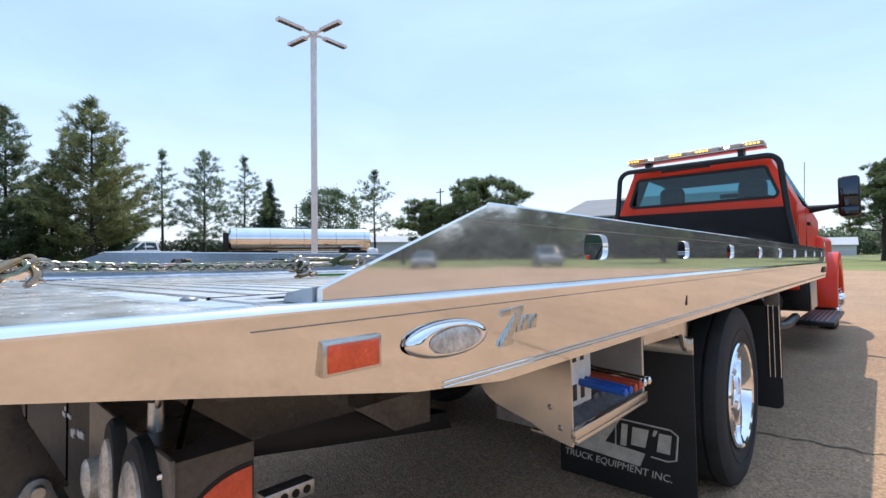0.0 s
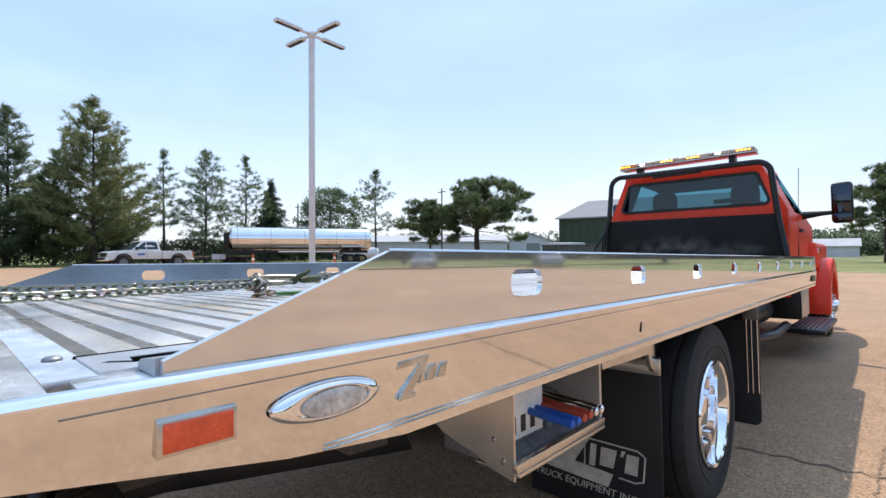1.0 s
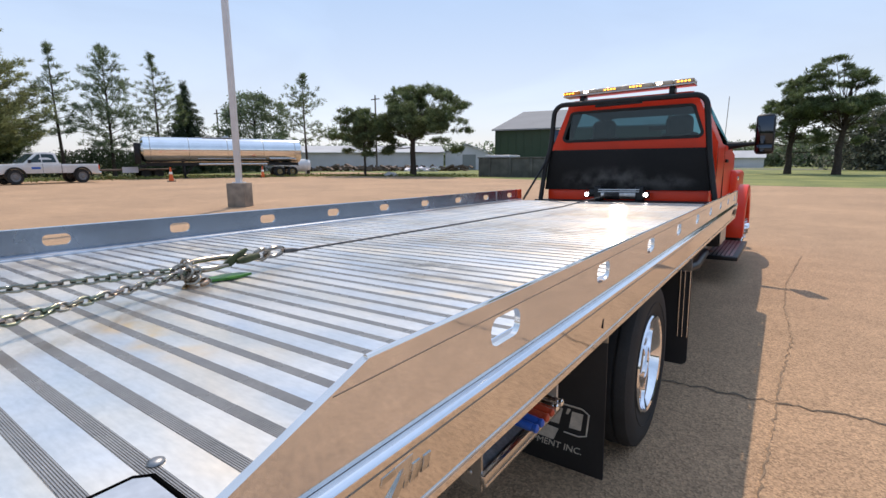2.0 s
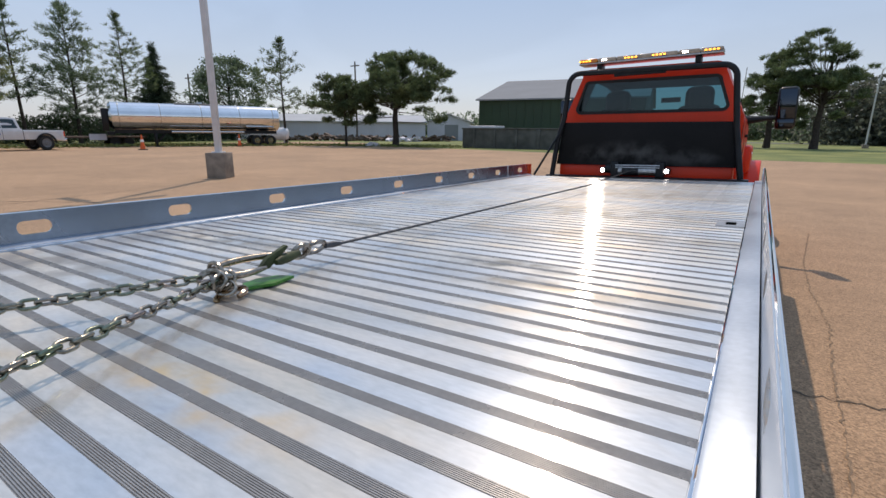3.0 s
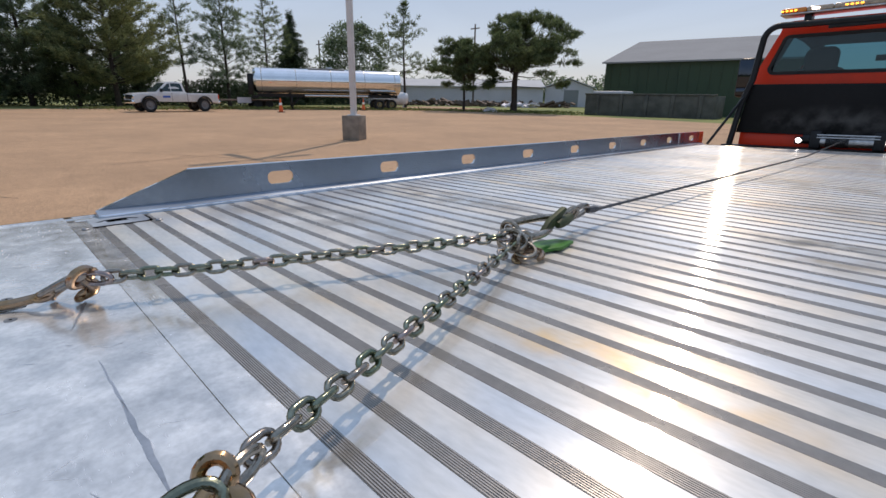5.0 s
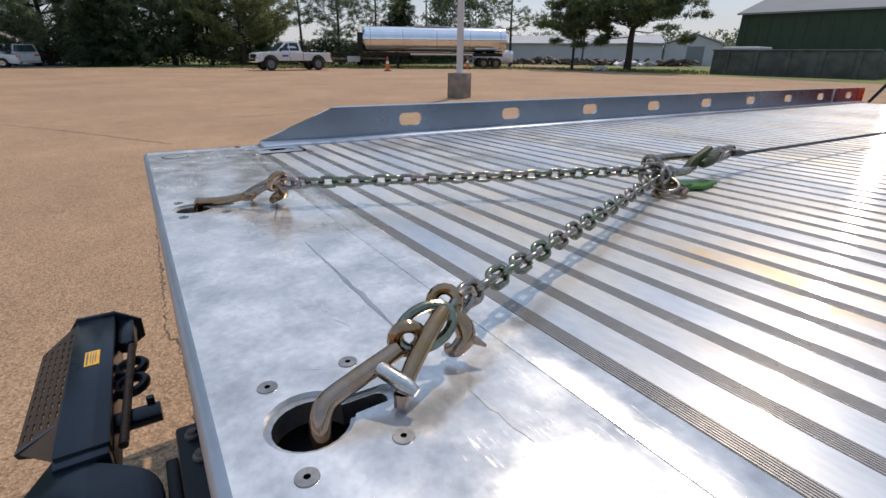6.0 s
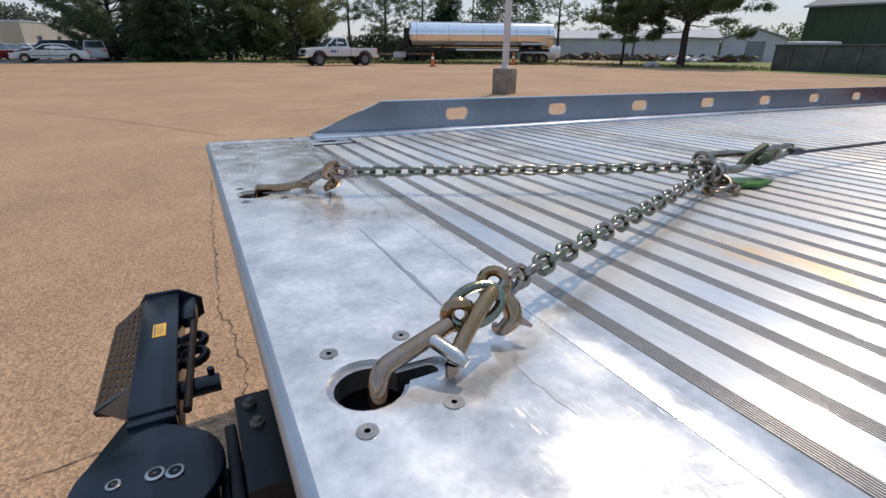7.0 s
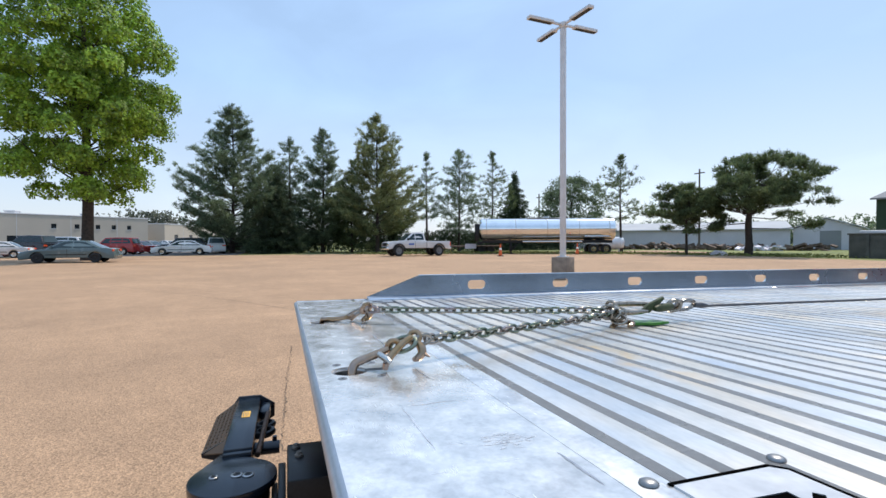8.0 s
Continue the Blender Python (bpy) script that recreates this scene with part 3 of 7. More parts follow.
# the lamp post's cast shadow, drawn as a dark line on the lot
crack("crack", [(-11.0, 2.0), (-11.6, 5.4), (-12.4, 8.3)], 0.03, 5, "dark line of the lamp post's shadow")
crack("crack", [(-19.0, -8.0), (-15.0, -4.5), (-10.5, -1.2), (-8.0, 0.4)], 0.02, 6, "long thin crack across the lot")
crack("crack", [(-13.5, 2.6), (-9.5, 5.0), (-7.0, 6.2)], 0.03, 7, "long thin crack across the lot")
crack("crack", [(1.4, 7.4), (1.9, 7.2), (2.9, 6.7), (5.5, 6.2)], 0.008, 8, "thin crack in the concrete beside the truck", CRACK_PALE)

# ---- tow truck: the bed ----
DECK = 1.05
truck = thing("tow_truck", "orange-red rollback tow truck with polished aluminium flatbed", "tow truck", m=LEAN)
bed = part("bed_frame", boxed(-1.15, 1.15, 0.35, 6.15, 0.93, 1.02), UNDER, truck, "black steel frame under the bed")


def keyhole(cx, cy, turn=1):
    """The outline of a tie-down keyhole: a round opening with a narrow slot forward."""
    pts = arc((cx, cy), 0.041, 110, 430, 20)
    return pts + [(cx + 0.013, cy + 0.078), (cx + 0.008, cy + 0.085), (cx, cy + 0.087), (cx - 0.008, cy + 0.085), (cx - 0.013, cy + 0.078)]


HOLES = {1: (0.408, 0.088), -1: (-0.408, 0.076)}


R = 0.014
bm = bmesh.new()
sheet(bm, [(-1.286, R), (1.286, R), (1.29, R + 0.004), (1.29, 0.3165), (-1.29, 0.3165), (-1.29, R + 0.004)], [keyhole(*HOLES[1]), keyhole(*HOLES[-1])], DECK - 0.012, DECK, along_z)
tail = part("tail_plate", bm, ALU_PLATE, truck, "scuffed aluminium tail plate")
bm = bmesh.new()
prism(bm, [(R + x, DECK - 0.014 + z) for x, z in arc((0, 0), R, 90, 270, 8)] + [(0.04, DECK - 0.028), (0.04, DECK - 0.013), (R + 0.001, DECK - 0.013)], -1.2885, 1.2885, along_x)
# the dark band this rounded edge mirrors is put into its bluer colour
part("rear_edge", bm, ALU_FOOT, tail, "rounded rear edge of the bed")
bm = boxed(-1.1, 1.1, 0.03, 0.32, 0.990, 1.0)
part("under_plate", bm, BLACK, tail, "black plate under the keyholes")
for sx in (-1, 1):
    bm = bmesh.new()
    cx, cy = HOLES[sx]
    sheet(bm, keyhole(cx, cy), [[(cx + (u - cx) * 0.80, cy + 0.007 + (v - cy - 0.007) * 0.86) for u, v in keyhole(cx, cy)]], DECK - 0.03, DECK - 0.006, along_z)
    part("keyhole_liner", bm, STEEL, tail, "worn steel keyhole liner")


SCUFF = material("bright_scuff", (0.70, 0.72, 0.745), 0.34, 0.64, 0.08, 20.0, 120.0, 0.1)
SMEAR = material("grey_smear", (0.38, 0.41, 0.45), 0.35, 0.75, 0.15, 20.0, 120.0)
rnd = random.Random(21)


def scuff(x0, y0, x1, y1, width, mat):
    """A scratch: a thin ragged sliver lying on the plate."""
    bm = bmesh.new()
    d = Vector((x1 - x0, y1 - y0, 0))
    nrm = Vector((-d.y, d.x, 0)).normalized()
    n = 9
    up, down = [], []
    for i in range(n):
        f = i / (n - 1)
        w = width * (0.15 + math.sin(math.pi * min(max(f, 0.04), 0.96))) * rnd.uniform(0.5, 1.0)
        c = Vector((x0, y0, DECK + 0.0004)) + d * f + nrm * rnd.uniform(-0.2, 0.2) * width
        up.append(bm.verts.new(c + nrm * w / 2)), down.append(bm.verts.new(c - nrm * w / 2))
    for i in range(n - 1):
        bm.faces.new((down[i], down[i + 1], up[i + 1], up[i]))
    bmesh.ops.recalc_face_normals(bm, faces=bm.faces)
    part("scuff", bm, mat, tail)


for x0, y0, x1, y1, w in ((0.694, 0.141, 0.884, 0.143, 0.004), (0.692, 0.15, 0.687, 0.242, 0.004), (0.561, 0.278, 0.558, 0.295, 0.002)):
    scuff(x0, y0, x1, y1, w, SCUFF)
for x0, y0, x1, y1, w in ((0.08, 0.226, 0.31, 0.226, 0.009), (-0.06, 0.224, 0.12, 0.226, 0.004), (0.447, 0.235, 0.535, 0.242, 0.006), (0.944, 0.294, 1.04, 0.296, 0.006), (-0.36, 0.25, -0.22, 0.21, 0.006)):
    scuff(x0, y0, x1, y1, w, SMEAR)
for k in range(46):
    a, r = rnd.uniform(0, 6.28), rnd.random() ** 0.7
    x, y = 0.885 + 0.030 * r * math.cos(a), 0.240 + 0.045 * r * math.sin(a)
    scuff(x, y, x + rnd.uniform(-0.006, 0.006), min(0.312, y + rnd.uniform(0.006, 0.020)), rnd.uniform(0.0015, 0.004), SCUFF)
for i in range(44):
    x, y, a, ln = rnd.uniform(-1.2, 1.2), rnd.uniform(0.04, 0.30), rnd.gauss(1.2, 0.5), rnd.uniform(0.008, 0.05)
    scuff(x, y, x + ln * math.cos(a), min(0.315, y + ln * math.sin(a)), rnd.uniform(0.0005, 0.0013), SCUFF if i % 4 else SMEAR)


def screw_mesh(domed):
    bm = bmesh.new()
    turn = Matrix.Rotation(radians(-90), 4, "Y")
    if domed:
        lathe(bm, [(0.0, 0.0115), (0.002, 0.011), (0.0042, 0.007), (0.005, 0.003)], 18, turn)
    else:
        lathe(bm, [(-0.0012, 0.0102), (0.0002, 0.0097), (0.0002, 0.0029), (-0.0009, 0.0027), (-0.0009, 0.001)], 20, turn)
    me = bpy.data.meshes.new("screw")
    bm.to_mesh(me)
    bm.free()
    me.materials.append(SCREW), me.materials.append(VOID)
    if not domed:
        for p in me.polygons:
            p.material_index = 1 if math.hypot(p.center.x, p.center.y) < 0.0028 else 0
    shade(me, 50)
    return me


flush, domed = screw_mesh(False), screw_mesh(True)


def screw(me, parent, x, y, z, name="screw"):
    ob = new(name, me)
    ob.parent = parent
    ob.location = (x, y, z)
    ob.rotation_euler.z = (x * 37 + y * 91) % 6.28


for sx in (-1, 1):
    for dx in (-0.065, 0.065):
        for y in (0.066, 0.150):
            screw(flush, tail, sx * 0.406 + dx, y - (0.014 if sx < 0 else 0.0), DECK + 0.001)

# round covers let into the corners
for sx in (-1, 1):
    cover = part("corner_cover", lathe(bmesh.new(), [(0.0, 0.040), (0.0012, 0.039), (0.0012, 0.002)], 28, Matrix.Translation((sx * 1.175, 0.098, DECK)) @ Matrix.Rotation(radians(-90), 4, "Y")), ALU_PLATE, tail, "round cover let into the corner")
    part("cover_gap", tube(bmesh.new(), [(sx * 1.175 + 0.042 * math.cos(a), 0.098 + 0.042 * math.sin(a), DECK - 0.0006) for a in [k * math.pi / 14 for k in range(28)]], 0.0018, 6, True), VOID, cover)

# corner tie-down pockets beside the rails
for sx in (-1, 1):
    bm = bmesh.new()
    hole = [(1.139, 0.381), (1.132, 0.391), (1.150, 0.412), (1.119, 0.416), (1.121, 0.476), (1.150, 0.474), (1.131, 0.500), (1.140, 0.508), (1.168, 0.477), (1.171, 0.466), (1.166, 0.411)]
    sheet(bm, [(sx * u, v) for u, v in [(1.070, 0.368), (1.203, 0.368), (1.203, 0.530), (1.084, 0.530), (1.070, 0.516)]], [[(sx * u, v) for u, v in hole]], DECK - 0.004, DECK + 0.0025, along_z)
    pocket = part("tie_down_plate", bm, POCKET, truck, "smooth aluminium tie-down plate with a keyhole slot")
    # black sheet at deck level stands for the shade down the slot
    part("slot_shade", boxed(*sorted((sx * 1.112, sx * 1.178)), 0.375, 0.514, DECK - 0.002, DECK + 0.0012), VOID, pocket, "black sheet for the shade in the slot")
    bm = bmesh.new()
    tube(bm, [(sx * 1.0655, 0.366, DECK - 0.0010), (sx * 1.0655, 0.518, DECK - 0.0010), (sx * 1.081, 0.5345, DECK - 0.0010), (sx * 1.165, 0.5345, DECK - 0.0010)], 0.0045, 6)
    part("weld_gap", bm, VOID, pocket, "dark gap round the plate")
    for x, y in ((1.054, 0.550), (1.055, 0.346)):
        screw(domed, pocket, sx * x, y, DECK + 0.001)
# a forward pocket on the deck
bm = bmesh.new()
sheet(bm, [(1.08, 3.06), (1.205, 3.06), (1.205, 3.24), (1.08, 3.24)], [[(1.12, 3.10), (1.165, 3.10), (1.165, 3.20), (1.12, 3.20)]], DECK, DECK + 0.004, along_z)
pocket = part("tie_down_plate", bm, POCKET, truck, "smooth aluminium tie-down plate with a slot")
part("slot_shade", boxed(1.115, 1.17, 3.095, 3.205, DECK + 0.0005, DECK + 0.0012), VOID, pocket)

# side beams, rails and beads
SLOTS = [1.098 + 0.6075 * i for i in range(9)]


def stadium(cy, cz, length, height, n=6):
    r = height * 0.42
    a, b = length / 2 - r, height / 2 - r
    pts = []
    for (x, z), start in (((a, b), 0), ((-a, b), 90), ((-a, -b), 180), ((a, -b), 270)):
        pts += [(cy + x + u, cz + z + v) for u, v in arc((0, 0), r, start, start + 90, n)]
    return pts


for sx in (-1, 1):
    beam = prism(bmesh.new(), [(0.03, 1.022), (0.55, 0.925), (0.75, 0.902), (6.25, 0.902), (6.25, 1.046), (0.03, 1.046)], *sorted((sx * 1.262, sx * 1.295)), along_x)
    for v in beam.verts:
        v.co.x += sx * (0.002 - (1.046 - v.co.z) * 0.10)
    beam = part("side_beam", beam, ALU_SIDE, truck, "mirror-polished aluminium side beam")
    bm = prism(bmesh.new(), [(sx * x, z) for x, z in ((1.283, 1.0445), (1.283, 1.0545), (1.2895, 1.0545), (1.2950, 1.0525), (1.2995, 1.0470), (1.2995, 1.0445))], 0.015, 6.25, along_y)
    part("bead", bm, CHROME, beam, "bright rounded bead along the top edge")
    for z, r in ((0.9275, 0.0012), (0.9210, 0.0011)):
        part("bead", tube(bmesh.new(), [(sx * 1.2862, 0.60, z), (sx * 1.2868, 6.25, z)], r, 6), ALU_SIDE, beam)
    for z in (1.030,):
        part("groove_line", boxed(*sorted((sx * 1.2945, sx * 1.2968)), 0.32, 6.25, z, z + 0.0011), GROOVE, beam)
    part("beam_foot", boxed(*sorted((sx * 1.20, sx * 1.264)), 0.34, 6.2, 1.0, 1.049, bevel=0.003), ALU_PLATE, beam)
    bm = bmesh.new()
    sheet(bm, [(0.409, 1.052), (0.409, 1.068), (0.722, 1.189), (6.18, 1.189), (6.18, 1.052)], [stadium(y, 1.126, 0.118, 0.056) for y in SLOTS], *((1.268, 1.281) if sx > 0 else (-1.281, -1.268)), along_x)
    for v in bm.verts:
        v.co.x += sx * (0.004 - (1.189 - v.co.z) * 0.022)
    bm.normal_update()
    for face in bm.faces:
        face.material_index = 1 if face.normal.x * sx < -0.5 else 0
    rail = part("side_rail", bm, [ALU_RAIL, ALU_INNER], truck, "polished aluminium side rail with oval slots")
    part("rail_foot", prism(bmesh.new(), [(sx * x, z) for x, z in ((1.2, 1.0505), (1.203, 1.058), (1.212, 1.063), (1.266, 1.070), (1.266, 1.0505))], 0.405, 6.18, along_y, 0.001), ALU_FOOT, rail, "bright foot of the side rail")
    part("foot_bead", tube(bmesh.new(), [(sx * 1.2045, 0.41, 1.0585), (sx * 1.2045, 6.18, 1.0585)], 0.0032, 8), CHROME, rail, "bright bead along the foot")
    part("rail_lip", tube(bmesh.new(), [(sx * 1.2785, 0.722, 1.1885), (sx * 1.2785, 6.18, 1.1885)], 0.0045, 8), ALU_SIDE, rail)
    part("groove_line", boxed(*sorted((sx * 1.2808, sx * 1.2848)), 0.66, 6.18, 1.160, 1.1616), GROOVE, rail)
    part("weld_line", boxed(*sorted((sx * 1.2760, sx * 1.2808)), 0.44, 6.18, 1.0705, 1.0725), STEEL, rail)
    part("groove_line", boxed(*sorted((sx * 1.2760, sx * 1.2800)), 0.44, 6.18, 1.0685, 1.0703), GROOVE, rail)
    part("joint", boxed(*sorted((sx * 1.2665, sx * 1.2825)), 5.60, 5.625, 1.053, 1.1895), ALU_PLATE, rail)
    part("end_marker", boxed(*sorted((sx * 1.262, sx * 1.286)), 6.18, 6.30, 1.052, 1.190, bevel=0.006), RED_LENS if sx < 0 else ALU_PLATE, rail, "red end piece of the rail" if sx < 0 else "plain end piece of the rail")
    # rear reflector and oval lamp in chrome bezels
    refl = part("reflector", boxed(*sorted((sx * 1.290, sx * 1.2985)), 0.398, 0.480, 0.972, 1.011, bevel=0.0015), STAINLESS, beam, "chrome-framed red reflector")
    part("lens", boxed(*sorted((sx * 1.2975, sx * 1.3005)), 0.4035, 0.4755, 0.976, 1.007, bevel=0.0015), RED_LENS, refl, "red rectangular lens")
    bm = bmesh.new()
    sections = [(0.0, 1.0), (0.004, 0.98), (0.009, 0.88), (0.0115, 0.76), (0.0115, 0.70), (0.007, 0.68)]
    rings = [[bm.verts.new((sx * (1.2957 + h), 0.603 + f * 0.084 * math.cos(2 * math.pi * i / 36), 0.990 + f * 0.026 * math.sin(2 * math.pi * i / 36))) for i in range(36)] for h, f in sections]
    for a, b in zip(rings, rings[1:]):
        for i in range(36):
            bm.faces.new((a[i], a[(i + 1) % 36], b[(i + 1) % 36], b[i]))
    bm.faces.new(rings[-1])
    bmesh.ops.recalc_face_normals(bm, faces=bm.faces)
    lamp = part("marker_lamp", bm, CHROME, beam, "oval marker lamp in a chrome bezel")
    bm = bmesh.new()
    sections = [(0.0075, 0.66), (0.011, 0.62), (0.0125, 0.45), (0.013, 0.2)]
    rings = [[bm.verts.new((sx * (1.2957 + h), 0.608 + f * 0.078 * math.cos(2 * math.pi * i / 30), 0.988 + f * 0.029 * math.sin(2 * math.pi * i / 30))) for i in range(30)] for h, f in sections]
    for a, b in zip(rings, rings[1:]):
        for i in range(30):
            bm.faces.new((a[i], a[(i + 1) % 30], b[(i + 1) % 30], b[i]))
    bm.faces.new(rings[-1])
    bmesh.ops.recalc_face_normals(bm, faces=bm.faces)
    part("lens", bm, CLEAR_LAMP, lamp, "clear ribbed lens over a silver reflector")

# the raised emblem, drawn as plain shapes
emblem = part("emblem", prism(bmesh.new(), [(0.726, 1.019), (0.792, 1.023), (0.790, 1.013), (0.752, 0.968), (0.762, 0.968), (0.760, 0.961), (0.728, 0.960), (0.730, 0.968), (0.771, 1.011), (0.724, 1.008)], 1.2895, 1.2955, along_x, 0.0005), SILVERY, truck, "raised chrome emblem with dark edges")
for shape in ([(0.770, 0.979), (0.778, 0.979), (0.785, 1.005), (0.777, 1.005)], [(0.785, 0.980), (0.803, 0.980), (0.810, 1.005), (0.792, 1.005)], [(0.811, 0.981), (0.829, 0.981), (0.836, 1.004), (0.818, 1.004)]):
    part("raised_bar", prism(bmesh.new(), shape, 1.2895, 1.2948, along_x, 0.0004), SILVERY, emblem)
part("side_mark", prism(bmesh.new(), [(1.690, 0.985), (1.703, 0.985), (1.698, 0.955), (1.696, 0.955)], 1.2870, 1.2912, along_x), BLACK, truck, "small dark mark on the beam")
# placard at the front of the side
part("placard", boxed(1.2955, 1.2985, 5.85, 6.12, 0.955, 1.01), BLACK, truck, "small dark placard on the beam")

# subframe, tail-light box and under-bed steel
for x in (-0.43, 0.43):
    part("subframe_rail", boxed(x - 0.04, x + 0.04, 0.5, 6.4, 0.62, 0.93, bevel=0.01), UNDER, truck, "black frame rail under the bed")
part("lift_boom", prism(bmesh.new(), [(0.48, 0.715), (0.74, 0.672), (1.02, 0.640), (1.22, 0.545), (1.50, 0.512), (1.53, 0.440), (0.48, 0.610)], 0.34, 0.455, along_x, 0.006), BLACK, truck, "long black lift boom under the bed")
part("boom_gusset", prism(bmesh.new(), [(1.00, 0.80), (1.02, 0.646), (1.22, 0.514), (1.39, 0.505), (1.40, 0.80)], 0.458, 0.47, along_x, 0.002), BROWN_STEEL, truck, "dark gusset plate, brown with ground bounce")
for sx in (-1, 1):
    box_ = part("tail_light_box", boxed(*sorted((sx * 0.60, sx * 1.06)), 0.327, 0.433, 0.58, 0.84), UNDER, truck, "gloss black tail light box")
    part("rear_face", boxed(*sorted((sx * 0.60, sx * 1.066)), 0.320, 0.3265, 0.575, 0.846, bevel=0.0015), BROWN_STEEL, box_)
    bm = prism(bmesh.new(), [(0.339, 0.70), (0.339, 0.745)] + [(0.429 + 0.09 * math.cos(q), 0.745 + 0.062 * math.sin(q)) for q in [math.pi * (1 - k / 20) for k in range(1, 11)]] + [(0.429, 0.70)], *sorted((sx * 1.0603, sx * 1.064)), along_x, 0.001)
    part("side_lens", bm, RED_LENS, box_, "arched orange-red side lens")
    bm = prism(bmesh.new(), [(0.3365, 0.69), (0.3365, 0.747)] + [(0.4315 + 0.095 * math.cos(q), 0.747 + 0.066 * math.sin(q)) for q in [math.pi * (1 - k / 20) for k in range(1, 11)]] + [(0.4315, 0.69)], *sorted((sx * 1.0601, sx * 1.0615)), along_x)
    part("lens_seal", bm, RUBBER, box_)
    for cx, rx in ((0.972, 0.050), (0.838, 0.030)):
        for nm, mat, grow, profile in (("lamp_housing", RUBBER, 1.40, ((0.320, 1.0), (0.306, 0.98), (0.301, 0.92), (0.301, 0.5))), ("rear_lens", CLEAR_LAMP, 1.0, ((0.304, 1.0), (0.297, 0.97), (0.293, 0.80), (0.291, 0.4), (0.2905, 0.1)))):
            bm = bmesh.new()
            rings = [[bm.verts.new((sx * (cx + f * grow * rx * math.cos(q)), y, 0.755 + f * grow * 0.075 * math.sin(q))) for q in [k * math.pi / 14 for k in range(28)]] for y, f in profile]
            for a, b in zip(rings, rings[1:]):
                for k in range(28):
                    bm.faces.new((a[k], a[(k + 1) % 28], b[(k + 1) % 28], b[k]))
            bm.faces.new(rings[-1])
            bmesh.ops.recalc_face_normals(bm, faces=bm.faces)
            part(nm, bm, mat, box_, "clear ribbed rear lamp" if mat is CLEAR_LAMP else "")
    part("reverse_lamp", lathe(bmesh.new(), [(0.0, 0.036), (0.02, 0.034), (0.024, 0.028), (0.028, 0.005)], 20, Matrix.Translation((sx * 0.70, 0.318, 0.725)) @ Matrix.Rotation(radians(-90), 4, "Z")), CLEAR_LAMP, box_, "small round reversing lamp")
    part("screw", rod(bmesh.new(), (sx * 1.03, 0.3195, 0.818), (sx * 1.03, 0.314, 0.818), 0.007, 0.005, 10), CHROME, box_)
    part("stud", rod(bmesh.new(), (sx * 0.895, 0.352, 0.84), (sx * 0.895, 0.352, 0.885), 0.013, 0.011, 14), STEEL, box_, "bright steel stud")
    part("stud_ring", tube(bmesh.new(), [(sx * (0.895 + 0.014 * math.cos(q)), 0.352, 0.892 + 0.016 * math.sin(q)) for q in [k * math.pi / 8 for k in range(16)]], 0.005, 8, True), STEEL, box_)
    part("cable_loom", tube(bmesh.new(), [(sx * 1.02, 0.345, 0.845), (sx * 1.0, 0.36, 0.875), (sx * 1.0, 0.37, 0.91), (sx * 1.0, 0.38, 0.96)], 0.004, 8), VOID, box_)
    part("hinge_plate", prism(bmesh.new(), [(0.19, 0.95), (0.215, 0.95), (0.232, 0.815), (0.305, 0.655), (0.271, 0.645), (0.19, 0.66)], *sorted((sx * 0.49, sx * 0.505)), along_x, 0.002), UNDER, truck, "gloss black hinge plate")
    ear = part("hinge_ear", prism(bmesh.new(), [(0.20, 0.62)] + [(0.253 + 0.024 * math.cos(q), 0.664 + 0.024 * math.sin(q)) for q in [math.pi * (0.8 - 0.1 * k) for k in range(9)]] + [(0.30, 0.60)], *sorted((sx * 0.507, sx * 0.519)), along_x, 0.002), SCREW, truck, "bare steel hinge ear")
    part("hinge_pin", rod(bmesh.new(), (sx * 0.518, 0.253, 0.664), (sx * 0.534, 0.253, 0.664), 0.012, 0.011, 16), STEEL, ear, "bright steel hinge pin")
step = part("perforated_step", boxed(0.575, 0.62, 0.665, 0.805, 0.495, 0.535, bevel=0.004), STEEL, truck, "perforated steel step")
for i in range(4):
    part("hole", rod(bmesh.new(), (0.6195, 0.685 + i * 0.032, 0.515), (0.6208, 0.685 + i * 0.032, 0.515), 0.011), BLACK, step)

# rear apron with worn printed marks
apron = part("rear_apron", sheet(bmesh.new(), [(-0.595, 0.945), (0.595, 0.945), (0.595, 0.58), (-0.595, 0.58)], [], 0.325, 0.335, along_y), APRON, truck, "dark brown rear apron with worn marks")
for sx in (-1, 1):
    part("apron_seam", boxed(*sorted((sx * 0.352, sx * 0.356)), 0.3215, 0.3248, 0.60, 0.94), VOID, apron)
    for x0, x1, z, t in ((0.30, 0.335, 0.752, 0.010), (0.325, 0.345, 0.768, 0.010), (0.36, 0.40, 0.760, 0.008), (0.40, 0.43, 0.726, 0.016), (0.425, 0.445, 0.738, 0.010), (0.47, 0.50, 0.742, 0.014), (0.505, 0.53, 0.746, 0.014)):
        part("print_bar", boxed(*sorted((sx * x0, sx * x1)), 0.3222, 0.3246, z, z + t), GREY_PAINT, apron)

# wheel lift crossbar behind the bed
lift = thing("wheel_lift", "gloss black steel wheel lift folded behind the bed", "wheel lift", m=LEAN)
part("crossbar", boxed(-0.745, -0.165, -0.237, -0.148, 0.585, 0.690, bevel=0.004), NAVY, lift, "gloss blue-black crossbar")
sticker = part("warning_sticker", boxed(-0.545, -0.475, -0.206, -0.176, 0.6902, 0.6912), YELLOW, lift, "orange-yellow warning sticker")
for i, (y0, y1) in enumerate(((-0.203, -0.199), (-0.195, -0.193), (-0.190, -0.188), (-0.185, -0.183))):
    part("print_bar", boxed(-0.540, -0.480 - 0.006 * (i % 2), y0, y1, 0.6912, 0.6914), KEYPAD, sticker)
